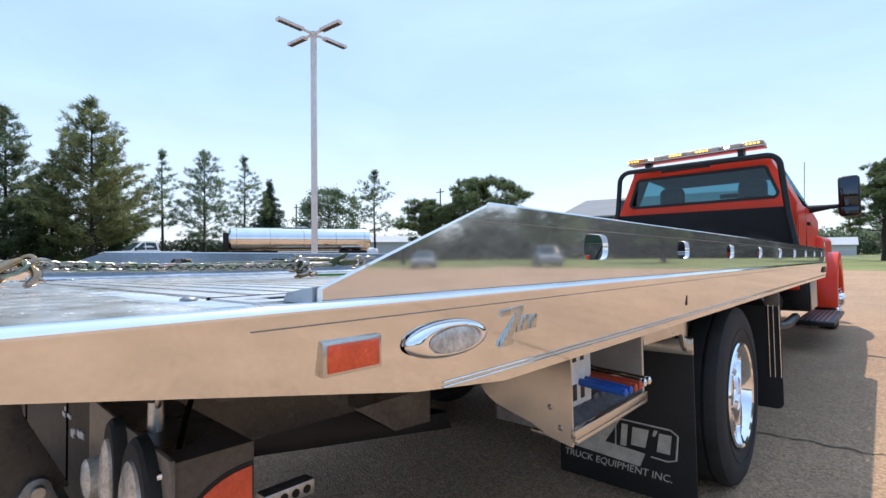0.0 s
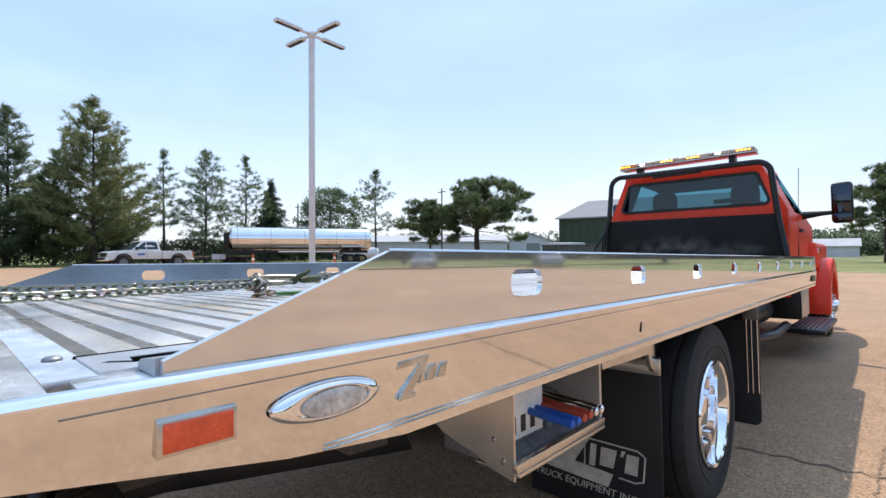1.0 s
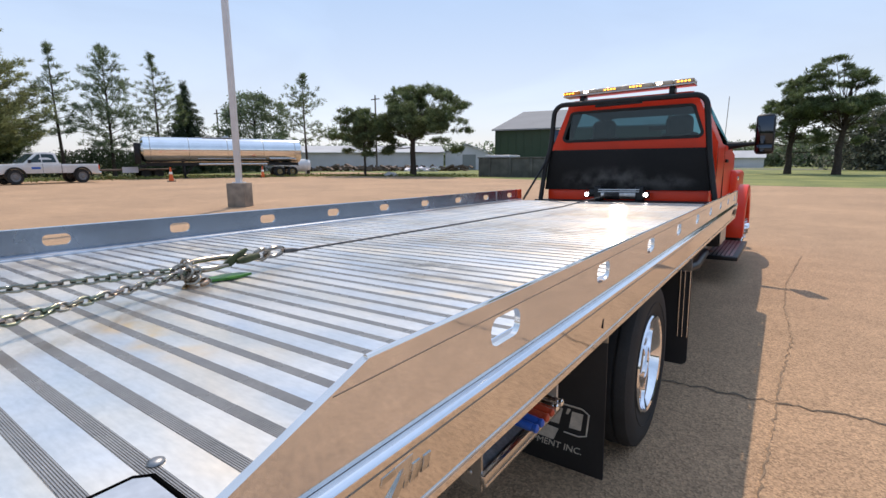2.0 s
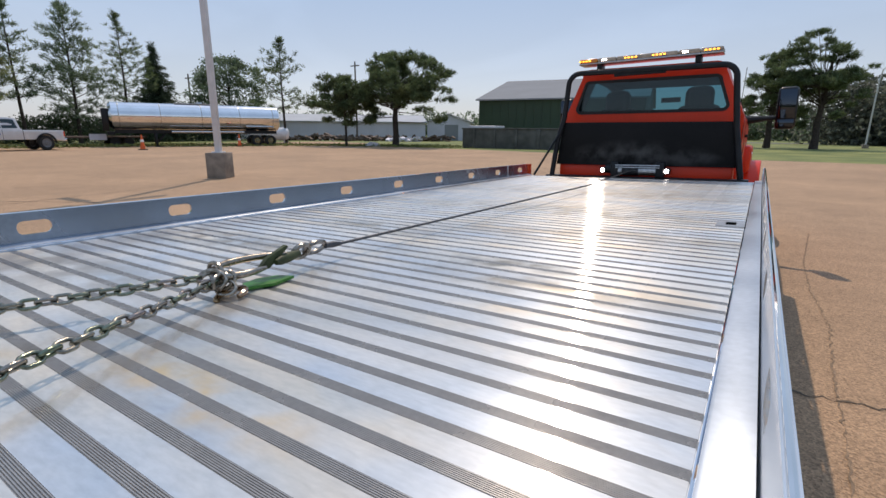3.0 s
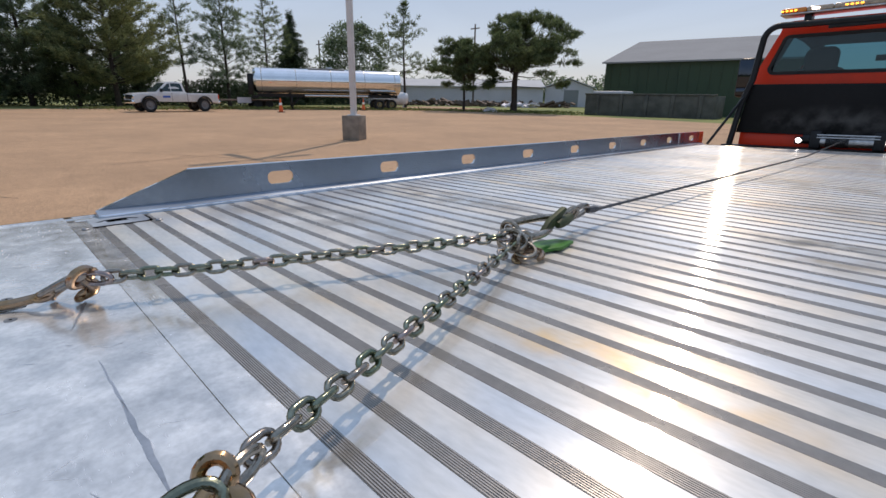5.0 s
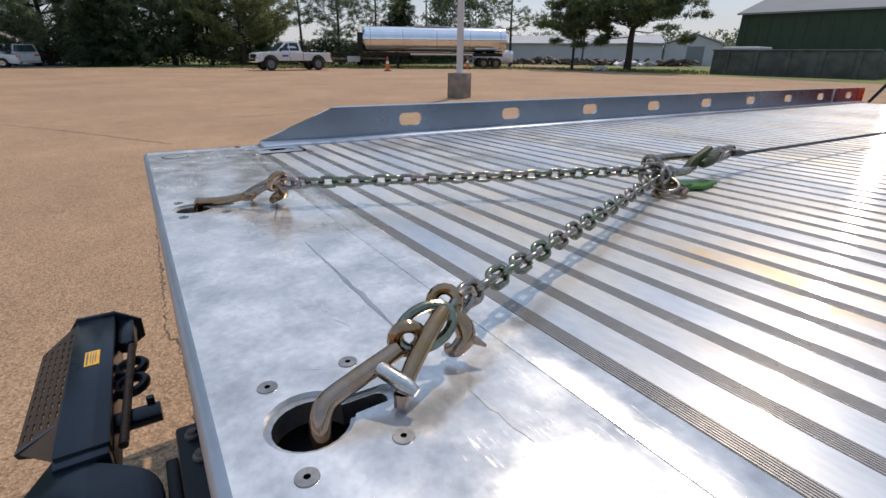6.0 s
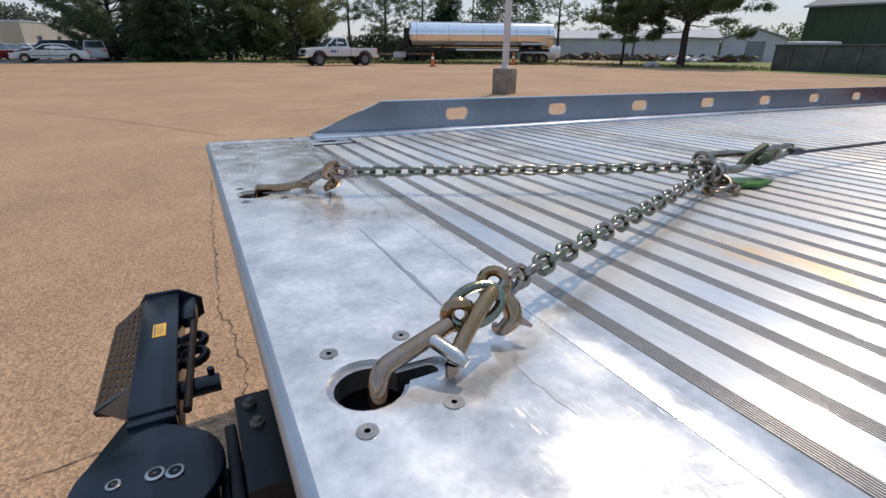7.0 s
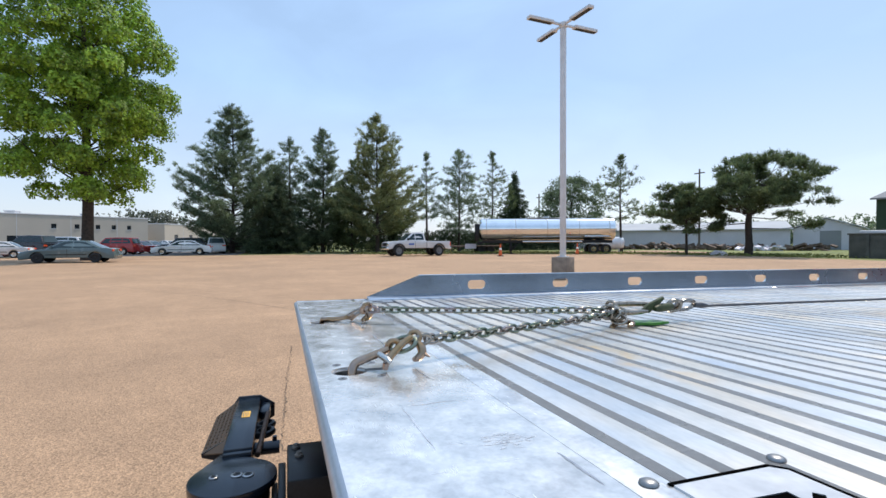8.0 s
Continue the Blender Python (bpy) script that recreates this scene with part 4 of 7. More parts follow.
part("end_flange", prism(bmesh.new(), [(-0.30, 0.60), (-0.237, 0.695), (-0.150, 0.695), (-0.09, 0.655), (-0.09, 0.60), (-0.15, 0.56), (-0.28, 0.56)], -0.757, -0.745, along_x, 0.002), NAVY, lift, "angled end flange")
bm = bmesh.new()
slits = []
for i in range(11):
    for j in range(5):
        cy, cx = 0.012 + 0.0175 * j, -0.688 + i * 0.0355 + 0.017 * (j % 2)
        slits.append([(cx - 0.010, cy - 0.003), (cx + 0.010, cy - 0.003), (cx + 0.012, cy), (cx + 0.010, cy + 0.003), (cx - 0.010, cy + 0.003), (cx - 0.012, cy)])
sheet(bm, [(-0.748, 0.0), (-0.17, 0.0), (-0.30, 0.094), (-0.70, 0.094)], slits, 0.0, 0.004, along_z)
part("tread_plate", bm, TREAD, lift, "slotted anti-slip tread plate", m=Matrix.Translation((0, -0.239, 0.684)) @ Matrix.Rotation(radians(180 + 30), 4, "X") @ Matrix.Translation((0, 0, 0.004)))
part("tread_gusset", prism(bmesh.new(), [(-0.237, 0.68), (-0.318, 0.638), (-0.314, 0.626), (-0.237, 0.60)], -0.30, -0.288, along_x), NAVY, lift)
bm = bmesh.new()
prism(bm, [(-0.178, -0.240), (-0.178, -0.150), (-0.136, -0.170)] + [(0.004 + 0.124 * math.cos(radians(q)), -0.190 + 0.120 * math.sin(radians(q))) for q in range(148, -130, -8)], 0.655, 0.676, along_z, 0.003)
part("pivot_plate", bm, NAVY, lift, "rounded pivot plate")
part("pivot_drum", rod(bmesh.new(), (0.0, -0.20, 0.50), (0.0, -0.20, 0.655), 0.11, seg=28), NAVY, lift)
part("neck_step", boxed(-0.168, -0.140, -0.236, -0.150, 0.60, 0.684, bevel=0.003), NAVY, lift)
for x, y, r in ((0.003, -0.181, 0.016), (0.012, -0.150, 0.016), (-0.001, -0.243, 0.012)):
    nut = part("bolt", lathe(bmesh.new(), [(0, r), (0.003, r), (0.004, r * 0.9), (0.004, r * 0.5)], 20, Matrix.Translation((x, y, 0.676)) @ Matrix.Rotation(radians(-90), 4, "Y")), STEEL, lift, "bright steel washer round a dark bolt")
    part("bolt_head", lathe(bmesh.new(), [(0, r * 0.66), (0.005, r * 0.66), (0.006, r * 0.5), (0.006, r * 0.22), (0.003, r * 0.2), (0.003, r * 0.05)], 12, Matrix.Translation((x, y, 0.676)) @ Matrix.Rotation(radians(-90), 4, "Y")), BLACK, nut)
for x, r in ((-0.495, 0.032), (-0.415, 0.032)):
    bm = tube(bmesh.new(), [(x + r * math.cos(a), -0.120 + r * math.sin(a) * 0.9, 0.645 + 0.004 * math.sin(a)) for a in [k * 2 * math.pi / 16 for k in range(16)]], 0.012, 8, True)
    part("chain_loop", bm, BLACK, lift, "black steel loop")
part("lock_rod", rod(bmesh.new(), (-0.56, -0.112, 0.672), (-0.19, -0.134, 0.652), 0.009), RUSTY, lift, "rusty lock rod")
part("lock_pin", rod(bmesh.new(), (-0.30, -0.150, 0.63), (-0.30, -0.066, 0.63), 0.022, seg=18), NAVY, lift, "short round pin")
part("lock_tab", rod(bmesh.new(), (-0.315, -0.083, 0.63), (-0.315, -0.083, 0.664), 0.008), NAVY, lift)
part("side_ear", boxed(-0.755, -0.60, -0.148, -0.105, 0.63, 0.668, bevel=0.012), NAVY, lift)
mount = part("boom_mount", boxed(-0.125, 0.14, -0.042, 0.10, 0.50, 0.70, bevel=0.006), BLACK, lift, "dark bolted boom mount")
part("mount_strip", boxed(-0.10, 0.16, -0.068, -0.046, 0.48, 0.655, bevel=0.004), BLACK, mount)
part("mount_strip", boxed(0.0, 0.16, -0.085, -0.069, 0.46, 0.64, bevel=0.004), BLACK, mount)
for x, y in ((-0.085, -0.015), (-0.02, -0.008)):
    part("bolt", lathe(bmesh.new(), [(0, 0.013), (0.006, 0.013), (0.008, 0.009), (0.014, 0.008), (0.014, 0.001)], 12, Matrix.Translation((x, y, 0.70)) @ Matrix.Rotation(radians(-90), 4, "Y")), BROWN_STEEL, mount)
part("boom_tube", boxed(-0.07, 0.07, 0.10, 2.2, 0.42, 0.58, bevel=0.008), BLACK, lift, "square boom tube under the bed")

# ---- tow truck: wheels, flaps and control box ----


def truck_wheel(name, x, y, z, radius, out=1, dual=False, front=False):
    """A chromed steel wheel with a lugged hub and a heavy tyre; out: the side that faces away from the truck."""
    m = Matrix.Translation((x, y, z)) @ Matrix.Scale(out, 4, (1, 0, 0))
    rr = radius
    tyre = lathe(bmesh.new(), [(-0.235, rr * 0.60), (-0.245, rr * 0.72), (-0.240, rr * 0.90), (-0.215, rr * 0.975), (-0.19, rr), (-0.165, rr), (-0.162, rr - 0.012), (-0.152, rr - 0.012), (-0.149, rr), (-0.085, rr), (-0.082, rr - 0.012), (-0.072, rr - 0.012), (-0.069, rr), (-0.045, rr), (-0.02, rr * 0.978), (-0.006, rr * 0.92), (0.0, rr * 0.80), (-0.004, rr * 0.70), (-0.012, rr * 0.63), (-0.024, rr * 0.57)], 56, m, False)
    tyre = part("wheel", tyre, RUBBER, truck, "worn black tyre on a chrome wheel")
    ring = lathe(bmesh.new(), [(-0.001, rr * 0.745), (0.001, rr * 0.742), (0.001, rr * 0.735), (-0.001, rr * 0.732)], 48, m, False)
    part("sidewall_line", ring, RUBBER, tyre)
    deep = 0.150 if not front else 0.02
    rim = lathe(bmesh.new(), [(-0.024, rr * 0.585), (-0.008, rr * 0.59), (0.0, rr * 0.578), (-0.006, rr * 0.552), (-0.03, rr * 0.53), (-0.06, rr * 0.52), (-deep * 0.85, rr * 0.505), (-deep, rr * 0.46), (-deep + 0.006, rr * 0.36), (-deep + 0.03, rr * 0.28), (-deep + 0.032, rr * 0.05)], 48, m, False)
    part("rim", rim, CHROME, tyre, "chrome dished rim")
    hub = lathe(bmesh.new(), [(-deep + 0.03, rr * 0.20), (-deep + 0.09, rr * 0.19), (-deep + 0.105, rr * 0.15), (-deep + 0.108, rr * 0.02)], 28, m)
    part("hub", hub, CHROME, tyre, "chrome hub cap")
    for i in range(8):
        a = 2 * math.pi * i / 8
        c = m @ Vector((-deep + 0.03, math.cos(a) * rr * 0.33, math.sin(a) * rr * 0.33))
        part("lug_nut", rod(bmesh.new(), c, c + Vector((out * 0.035, 0, 0)), 0.014, 0.011, 8), CHROME, tyre)
        c = m @ Vector((-deep + 0.004, math.cos(a + 0.39) * rr * 0.44, math.sin(a + 0.39) * rr * 0.44))
        part("hand_hole", rod(bmesh.new(), c, c + Vector((out * 0.006, 0, 0)), 0.022, 0.024, 14), BLACK, tyre)
    return tyre


TYRE = 0.432
truck_wheel("wheel", 1.205, 2.833, TYRE - 0.002, TYRE, 1, True)
truck_wheel("wheel", 0.90, 2.833, TYRE + 0.004, TYRE, 1, True)
truck_wheel("wheel", -1.205, 2.833, TYRE + 0.062, TYRE, -1, True)
truck_wheel("wheel", -0.90, 2.833, TYRE + 0.055, TYRE, -1, True)
truck_wheel("wheel", 1.20, 9.0, TYRE + 0.075, TYRE, 1, False, True)
truck_wheel("wheel", -1.20, 9.0, TYRE + 0.137, TYRE, -1, False, True)
part("axle", rod(bmesh.new(), (-1.0, 2.833, 0.45), (1.0, 2.833, 0.45), 0.09, seg=20), BLACK, truck, "black rear axle")
part("axle", rod(bmesh.new(), (-1.0, 9.0, 0.5), (1.0, 9.0, 0.5), 0.06, seg=20), BLACK, truck, "black front axle")
part("differential", lathe(bmesh.new(), [(-0.2, 0.05), (-0.14, 0.17), (0.0, 0.2), (0.14, 0.17), (0.2, 0.05)], 20, Matrix.Translation((0, 2.833, 0.45))), BLACK, truck)

FLAP_PRINT = material("worn_cream_print", (0.55, 0.50, 0.42), 0.6, 0.0, 0.15, 20.0, 120.0)
# mud flaps in front of and behind the rear wheels
for sx in (-1, 1):
    flap = part("mud_flap", boxed(*sorted((sx * 0.50, sx * 1.135)), 2.292, 2.302, 0.045, 0.77, bevel=0.003), FLAP, truck, "black rubber mud flap with white lettering")
    part("flap_hanger", boxed(*sorted((sx * 0.55, sx * 1.14)), 2.278, 2.291, 0.695, 0.765, bevel=0.003), STAINLESS, flap, "stainless flap hanger")
    if sx > 0:
        face = Matrix(((1, 0, 0, 0), (0, 0, -1, 0), (0, 1, 0, 0), (0, 0, 0, 1)))
        letters("flap_letters", "TRUCK EQUIPMENT INC.", 0.0455, 0.0008, FLAP_PRINT, flap, Matrix.Translation((0.525, 2.2905, 0.135)) @ face, 0.15, "white printed words")
        for shape in ([(0.812, 0.246), (0.840, 0.246), (0.850, 0.345), (0.822, 0.345)], [(0.862, 0.258), (0.926, 0.258), (0.944, 0.340), (0.872, 0.340)], [(0.958, 0.318), (0.970, 0.318), (0.982, 0.345), (0.966, 0.345)], [(0.975, 0.254), (1.030, 0.254), (1.040, 0.336), (0.988, 0.336)]):
            part("flap_mark", prism(bmesh.new(), shape, 2.2895, 2.2915, along_y), FLAP_PRINT, flap, "white printed mark")
        part("flap_emblem", prism(bmesh.new(), [(0.57, 0.19), (0.90, 0.17), (0.925, 0.232), (0.74, 0.245), (0.83, 0.385), (0.63, 0.395), (0.625, 0.35), (0.73, 0.34), (0.59, 0.25)], 2.2895, 2.2915, along_y), FLAP_PRINT, flap, "white printed emblem")
        rim_ = [(0.790, 0.235), (0.795, 0.365), (1.035, 0.36), (1.065, 0.34), (1.055, 0.235), (1.02, 0.222), (0.95, 0.225)]
        part("flap_outline", tube(bmesh.new(), [(u, 2.2912, v) for u, v in rim_], 0.004, 4), FLAP_PRINT, flap)
    front = part("mud_flap", prism(bmesh.new(), [(sx * x, z) for x, z in ((0.80, 0.82), (1.29, 0.82), (1.29, 0.29))] + [(sx * (1.255 + u), 0.275 + v) for u, v in arc((0, 0), 0.035, 0, -90, 4)] + [(sx * x, z) for x, z in ((0.83, 0.24), (0.80, 0.27))], 3.40, 3.41, along_y), FLAP, truck, "plain black rubber mud flap")
    for x in (1.232, 1.256, 1.284):
        part("flap_rod", rod(bmesh.new(), (sx * x, 3.392, 0.42), (sx * x, 3.392, 0.90), 0.0038), STAINLESS, front, "bright flap rod")
    part("flap_bracket", boxed(*sorted((sx * 1.215, sx * 1.29)), 3.385, 3.3995, 0.83, 0.90, bevel=0.004), BROWN_STEEL, front, "stainless flap bracket")
    bm = bmesh.new()
    outer = arc((2.833, 0.44), 0.50, 15, 165, 20)
    inner = arc((2.833, 0.44), 0.485, 165, 15, 20)
    prism(bm, outer + inner, *sorted((sx * 0.62, sx * 1.02)), along_x)
    part("wheel_arch", bm, BLACK, truck, "black inner wheel arch")
    part("arch_skirt", prism(bmesh.new(), [(1.78, 0.905), (2.29, 0.905), (2.29, 0.70), (2.24, 0.74), (2.22, 0.79), (1.80, 0.80)], *sorted((sx * 1.10, sx * 1.118)), along_x, 0.002), STAINLESS, truck, "stainless skirt ahead of the control box")

# the cream reflection of the ground is put into this brushed sheet's colour
BRUSHED = material("brushed_stainless", (0.62, 0.57, 0.50), 0.42, 0.5, 0.08, 6.0, 120.0, rough_vary=0.06)
# control station with levers, hung under the beam
station = part("control_box", sheet(bmesh.new(), [(0.80, 0.905), (0.80, 0.785), (0.812, 0.735), (0.838, 0.700), (0.875, 0.678), (0.93, 0.662), (1.00, 0.645), (1.06, 0.618), (1.125, 0.606), (1.125, 0.905)], [], 1.262, 1.270, along_y), STAINLESS, truck, "stainless control box with coloured levers")
for x, z in ((0.99, 0.79), (1.06, 0.70), (1.09, 0.65), (0.965, 0.80)):
    part("rivet", lathe(bmesh.new(), [(0, 0.008), (0.003, 0.006), (0.004, 0.001)], 10, Matrix.Translation((x, 1.262, z)) @ Matrix.Rotation(radians(-90), 4, "Z")), STEEL, station)
part("box_floor", boxed(0.99, 1.135, 1.272, 1.77, 0.614, 0.626, bevel=0.002), STAINLESS, station)
part("box_lip", boxed(1.118, 1.135, 1.262, 1.77, 0.627, 0.652, bevel=0.002), STAINLESS, station)
part("box_back", boxed(0.86, 0.87, 1.272, 1.77, 0.70, 0.903), BRUSHED, station)
part("box_end", boxed(0.86, 1.125, 1.755, 1.77, 0.627, 0.903), BRUSHED, station)
panel = part("lever_panel", prism(bmesh.new(), [(0.872, 0.628), (1.10, 0.630), (1.10, 0.640), (0.96, 0.715), (0.872, 0.75)], 1.272, 1.754, along_y), KEYPAD, station, "black sloping valve panel")
part("label_plate", boxed(1.06, 1.064, 1.275, 1.50, 0.672, 0.90), WHITE_PLASTIC, panel, "white instruction plate")
for i in range(4):
    part("label_bar", boxed(1.0642, 1.0652, 1.288 + i * 0.048, 1.312 + i * 0.048, 0.80, 0.89), BLACK, panel)
    part("label_bar", boxed(1.0642, 1.0652, 1.288 + i * 0.048, 1.312 + i * 0.048, 0.688, 0.735), BLACK, panel)
for i in range(8):
    part("valve_block", boxed(0.965, 1.06, 1.31 + i * 0.054, 1.345 + i * 0.054, 0.655, 0.680, bevel=0.004), KEYPAD, panel)
for i, mat in enumerate((BLUE, BLUE, RED, RED, CHROME, CHROME)):
    y = 1.43 + i * 0.036
    lever = part("lever", tube(bmesh.new(), [(0.90, y, 0.71), (0.92, y, 0.735), (0.95, y, 0.740)], 0.007, 8), CHROME, station, "control lever with a coloured grip")
    part("grip", lathe(bmesh.new(), [(0, 0.008), (0.01, 0.0105), (0.19, 0.012), (0.205, 0.011), (0.21, 0.004)], 14, Matrix.Translation((0.985, y, 0.742)) @ Matrix.Rotation(radians(4), 4, "Y")), mat, lever)
    part("grip_end", lathe(bmesh.new(), [(0, 0.012), (0.008, 0.012), (0.012, 0.006), (0.013, 0.001)], 12, Matrix.Translation((1.194, y, 0.7275))), mat, lever)

# ---- tow truck: headboard, winch and light bar ----
HB = 6.36
hoop = []
for (cx, cz), a0, a1 in (((-0.70, 2.13), 180, 90), ((0.80, 2.10), 90, 0)):
    hoop += [(x, HB, z) for x, z in arc((cx, cz), 0.135, a0, a1, 8)]
hoop = [(-0.98, HB - 0.06, 1.06), (-0.935, HB - 0.02, 1.50)] + [(-0.87, HB, 1.75)] + hoop + [(0.985, HB, 1.60), (1.075, HB - 0.04, 1.06)]
board = part("headboard", tube(bmesh.new(), hoop, 0.031, 12), BLACK, truck, "black tubular headboard with a steel panel")
part("panel", prism(bmesh.new(), [(-0.88, 1.70), (0.975, 1.66), (1.05, 1.18), (-0.95, 1.19)], HB + 0.01, HB + 0.03, along_y, 0.004), PANEL, board, "black steel panel")
part("brace", rod(bmesh.new(), (-0.90, HB - 0.02, 1.60), (-1.15, HB - 0.24, 1.06), 0.014), BLACK, board)
part("foot", boxed(-1.05, 1.15, HB - 0.10, HB + 0.06, 1.03, 1.06, bevel=0.004), BLACK, board)
part("top_strip", boxed(-0.30, 0.25, HB - 0.012, HB + 0.03, 2.20, 2.235, bevel=0.004), BLACK, board)

winch = part("winch", rod(bmesh.new(), (-0.16, 6.27, 1.135), (0.29, 6.27, 1.135), 0.055, seg=24), STEEL, truck, "dark winch with a wound steel drum")
for x in (-0.20, 0.29):
    part("winch_gearbox", boxed(x - 0.035, x + 0.055, 6.21, 6.34, 1.06, 1.235, bevel=0.014), BLACK, winch)
part("winch_motor", rod(bmesh.new(), (-0.30, 6.27, 1.15), (-0.22, 6.27, 1.15), 0.05, seg=20), BLACK, winch)
for z in (1.19, 1.215):
    part("tie_rod", rod(bmesh.new(), (-0.18, 6.215, z - 0.02), (0.30, 6.215, z - 0.02), 0.008), STEEL, winch)
for i in range(14):
    part("cable_turn", lathe(bmesh.new(), [(-0.006, 0.056), (0.0, 0.064), (0.006, 0.056)], 20, Matrix.Translation((-0.10 + i * 0.013, 6.27, 1.135))), CABLE, winch)
for x in (-0.33, 0.37):
    lampw = part("work_lamp", boxed(x - 0.035, x + 0.035, 6.235, 6.285, 1.10, 1.17, bevel=0.008), BLACK, truck, "small lit work lamp")
    part("lens", lathe(bmesh.new(), [(0, 0.024), (0.004, 0.022), (0.006, 0.004)], 16, Matrix.Translation((x, 6.234, 1.135)) @ Matrix.Rotation(radians(-90), 4, "Z")), WHITE_LED, lampw, "bright white lens")

bar = part("light_bar", boxed(-0.735, 0.785, 6.40, 6.62, 2.362, 2.380, bevel=0.007), STEEL, truck, "amber and clear warning light bar")
CLEAR_LENS = material("smoky_clear_lens", (0.42, 0.34, 0.26), 0.18, 0.0, 0.25, 14.0, 60.0, rough_vary=0.05)
AMBER_LENS = material("amber_lens", (0.60, 0.20, 0.03), 0.2, 0.0, 0.2, 14.0, 60.0, rough_vary=0.05)
for i in range(7):
    x0 = -0.735 + 1.52 * i / 7
    part("lens_section", boxed(x0 + 0.003, x0 + 1.52 / 7 - 0.003, 6.405, 6.615, 2.3805, 2.428, bevel=0.014, segments=3), AMBER_LENS if i == 0 else CLEAR_LENS, bar)
for i, x in enumerate((-0.66, -0.44, -0.14, 0.16, 0.42, 0.68)):
    if i in (1, 4):
        part("led", boxed(x - 0.028, x + 0.028, 6.4005, 6.404, 2.394, 2.412, bevel=0.001), WHITE_LED, bar, "lit white module")
    else:
        for k in range(4):
            part("led", boxed(x - 0.072 + k * 0.038, x - 0.050 + k * 0.038, 6.4005, 6.404, 2.396, 2.410, bevel=0.001), AMBER_LED, bar, "lit amber module")
for x in (-0.5, 0.55):
    part("bar_foot", boxed(x - 0.03, x + 0.03, 6.44, 6.58, 2.28, 2.36, bevel=0.005), BLACK, bar)

# ---- tow truck: cab ----
CY, CZ0 = 6.62, 0.72


def ring_body(bm, sections):
    """A skin through closed outlines of equal length."""
    rings = [[bm.verts.new(p) for p in s] for s in sections]
    for a, b in zip(rings, rings[1:]):
        n = len(a)
        for i in range(n):
            bm.faces.new((a[i], a[(i + 1) % n], b[(i + 1) % n], b[i]))
    bm.faces.new(rings[0]), bm.faces.new(rings[-1][::-1])
    bmesh.ops.recalc_face_normals(bm, faces=bm.faces)
    return bm


def cab_outline(y, low, belt, top, half_low, half_belt, half_top, cx=0.02, r=0.10):
    pts = []
    pts += [(cx - half_low, y, low), (cx - half_belt, y, belt - 0.25), (cx - half_belt, y, belt)]
    pts += [(cx + u, y, v) for u, v in arc((-half_top + r, top - r), r, 180, 90, 5)]
    pts += [(cx + u, y, v) for u, v in arc((half_top - r, top - r * 1.2), r, 90, 0, 5)]
    pts += [(cx + half_belt, y, belt), (cx + half_belt, y, belt - 0.25), (cx + half_low, y, low)]
    return pts


# back wall with its window opening; sides and roof as one shell
C = 0.035
CAB = [(0.06, 1.72, 2.335, 0.785), (0.5, 1.72, 2.36, 0.79), (1.0, 1.72, 2.35, 0.785), (1.55, 1.70, 2.26, 0.74), (2.15, 1.62, 1.72, 0.90)]


def cab_skin(inset):
    """The cab's skin, open at both ends, with glass in the sides and the windscreen."""
    bm = bmesh.new()
    rings = [[bm.verts.new(p) for p in cab_outline(CY + dy, 0.75 + inset, belt, top - inset, 0.98 - inset, 1.0 - inset, half - inset, C)] for dy, belt, top, half in CAB]
    for s, (a, b) in enumerate(zip(rings, rings[1:])):
        for i in range(len(a) - 1):
            glass = (i in (2, 14) and s in (1, 2)) or (s == 3 and 3 <= i <= 13)
            if glass and inset:
                continue
            bm.faces.new((a[i], a[i + 1], b[i + 1], b[i])).material_index = 1 if glass else 0
    bmesh.ops.recalc_face_normals(bm, faces=bm.faces)
    return bm


GLASS = bpy.data.materials.new("tinted_window_glass")
GLASS.use_nodes = True
gn, gl = GLASS.node_tree.nodes, GLASS.node_tree.links
clear, gloss, both = gn.new("ShaderNodeBsdfTransparent"), gn.new("ShaderNodeBsdfGlossy"), gn.new("ShaderNodeMixShader")
clear.inputs["Color"].default_value = (0.27, 0.47, 0.52, 1)
gloss.inputs["Roughness"].default_value = 0.03
both.inputs[0].default_value = 0.05
gloss.inputs["Color"].default_value = (0.75, 0.92, 1.0, 1)
gl.new(clear.outputs[0], both.inputs[1]), gl.new(gloss.outputs[0], both.inputs[2])
gl.new(both.outputs[0], gn["Material Output"].inputs["Surface"])
CABIN = material("dark_cabin_lining", (0.012, 0.014, 0.016), 0.85, 0.0, 0.2, 6.0, 80.0)
shell = part("cab_shell", cab_skin(0.0), [ORANGE, GLASS], truck, "orange-red painted cab", angle=30)
part("cabin_lining", cab_skin(0.03), CABIN, shell, "dark cabin lining")
back = [(C - 0.98, 0.75), (C - 1.0, 1.72)] + [(C + u, v) for u, v in arc((-0.685, 2.235), 0.10, 180, 90, 5)] + [(C + u, v) for u, v in arc((0.685, 2.215), 0.10, 90, 0, 5)] + [(C + 1.0, 1.72), (C + 0.98, 0.75)]


def window_loop(grow=0.0):
    pts = []
    for (x, z), a in (((-0.69, 2.13), 180), ((0.69, 2.11), 90), ((0.78, 1.85), 0), ((-0.78, 1.87), 270)):
        pts += [(C + u, v) for u, v in arc((x, z), 0.055 + grow, a, a - 90, 5)]
    return pts


back_wall = part("cab_back", sheet(bmesh.new(), back, [window_loop()], CY, CY + 0.05, along_y), ORANGE, truck, "orange-red cab back wall round the window")
part("window_seal", sheet(bmesh.new(), window_loop(0.014), [window_loop(-0.02)], CY - 0.008, CY + 0.012, along_y), RUBBER, back_wall, "black rubber window seal")
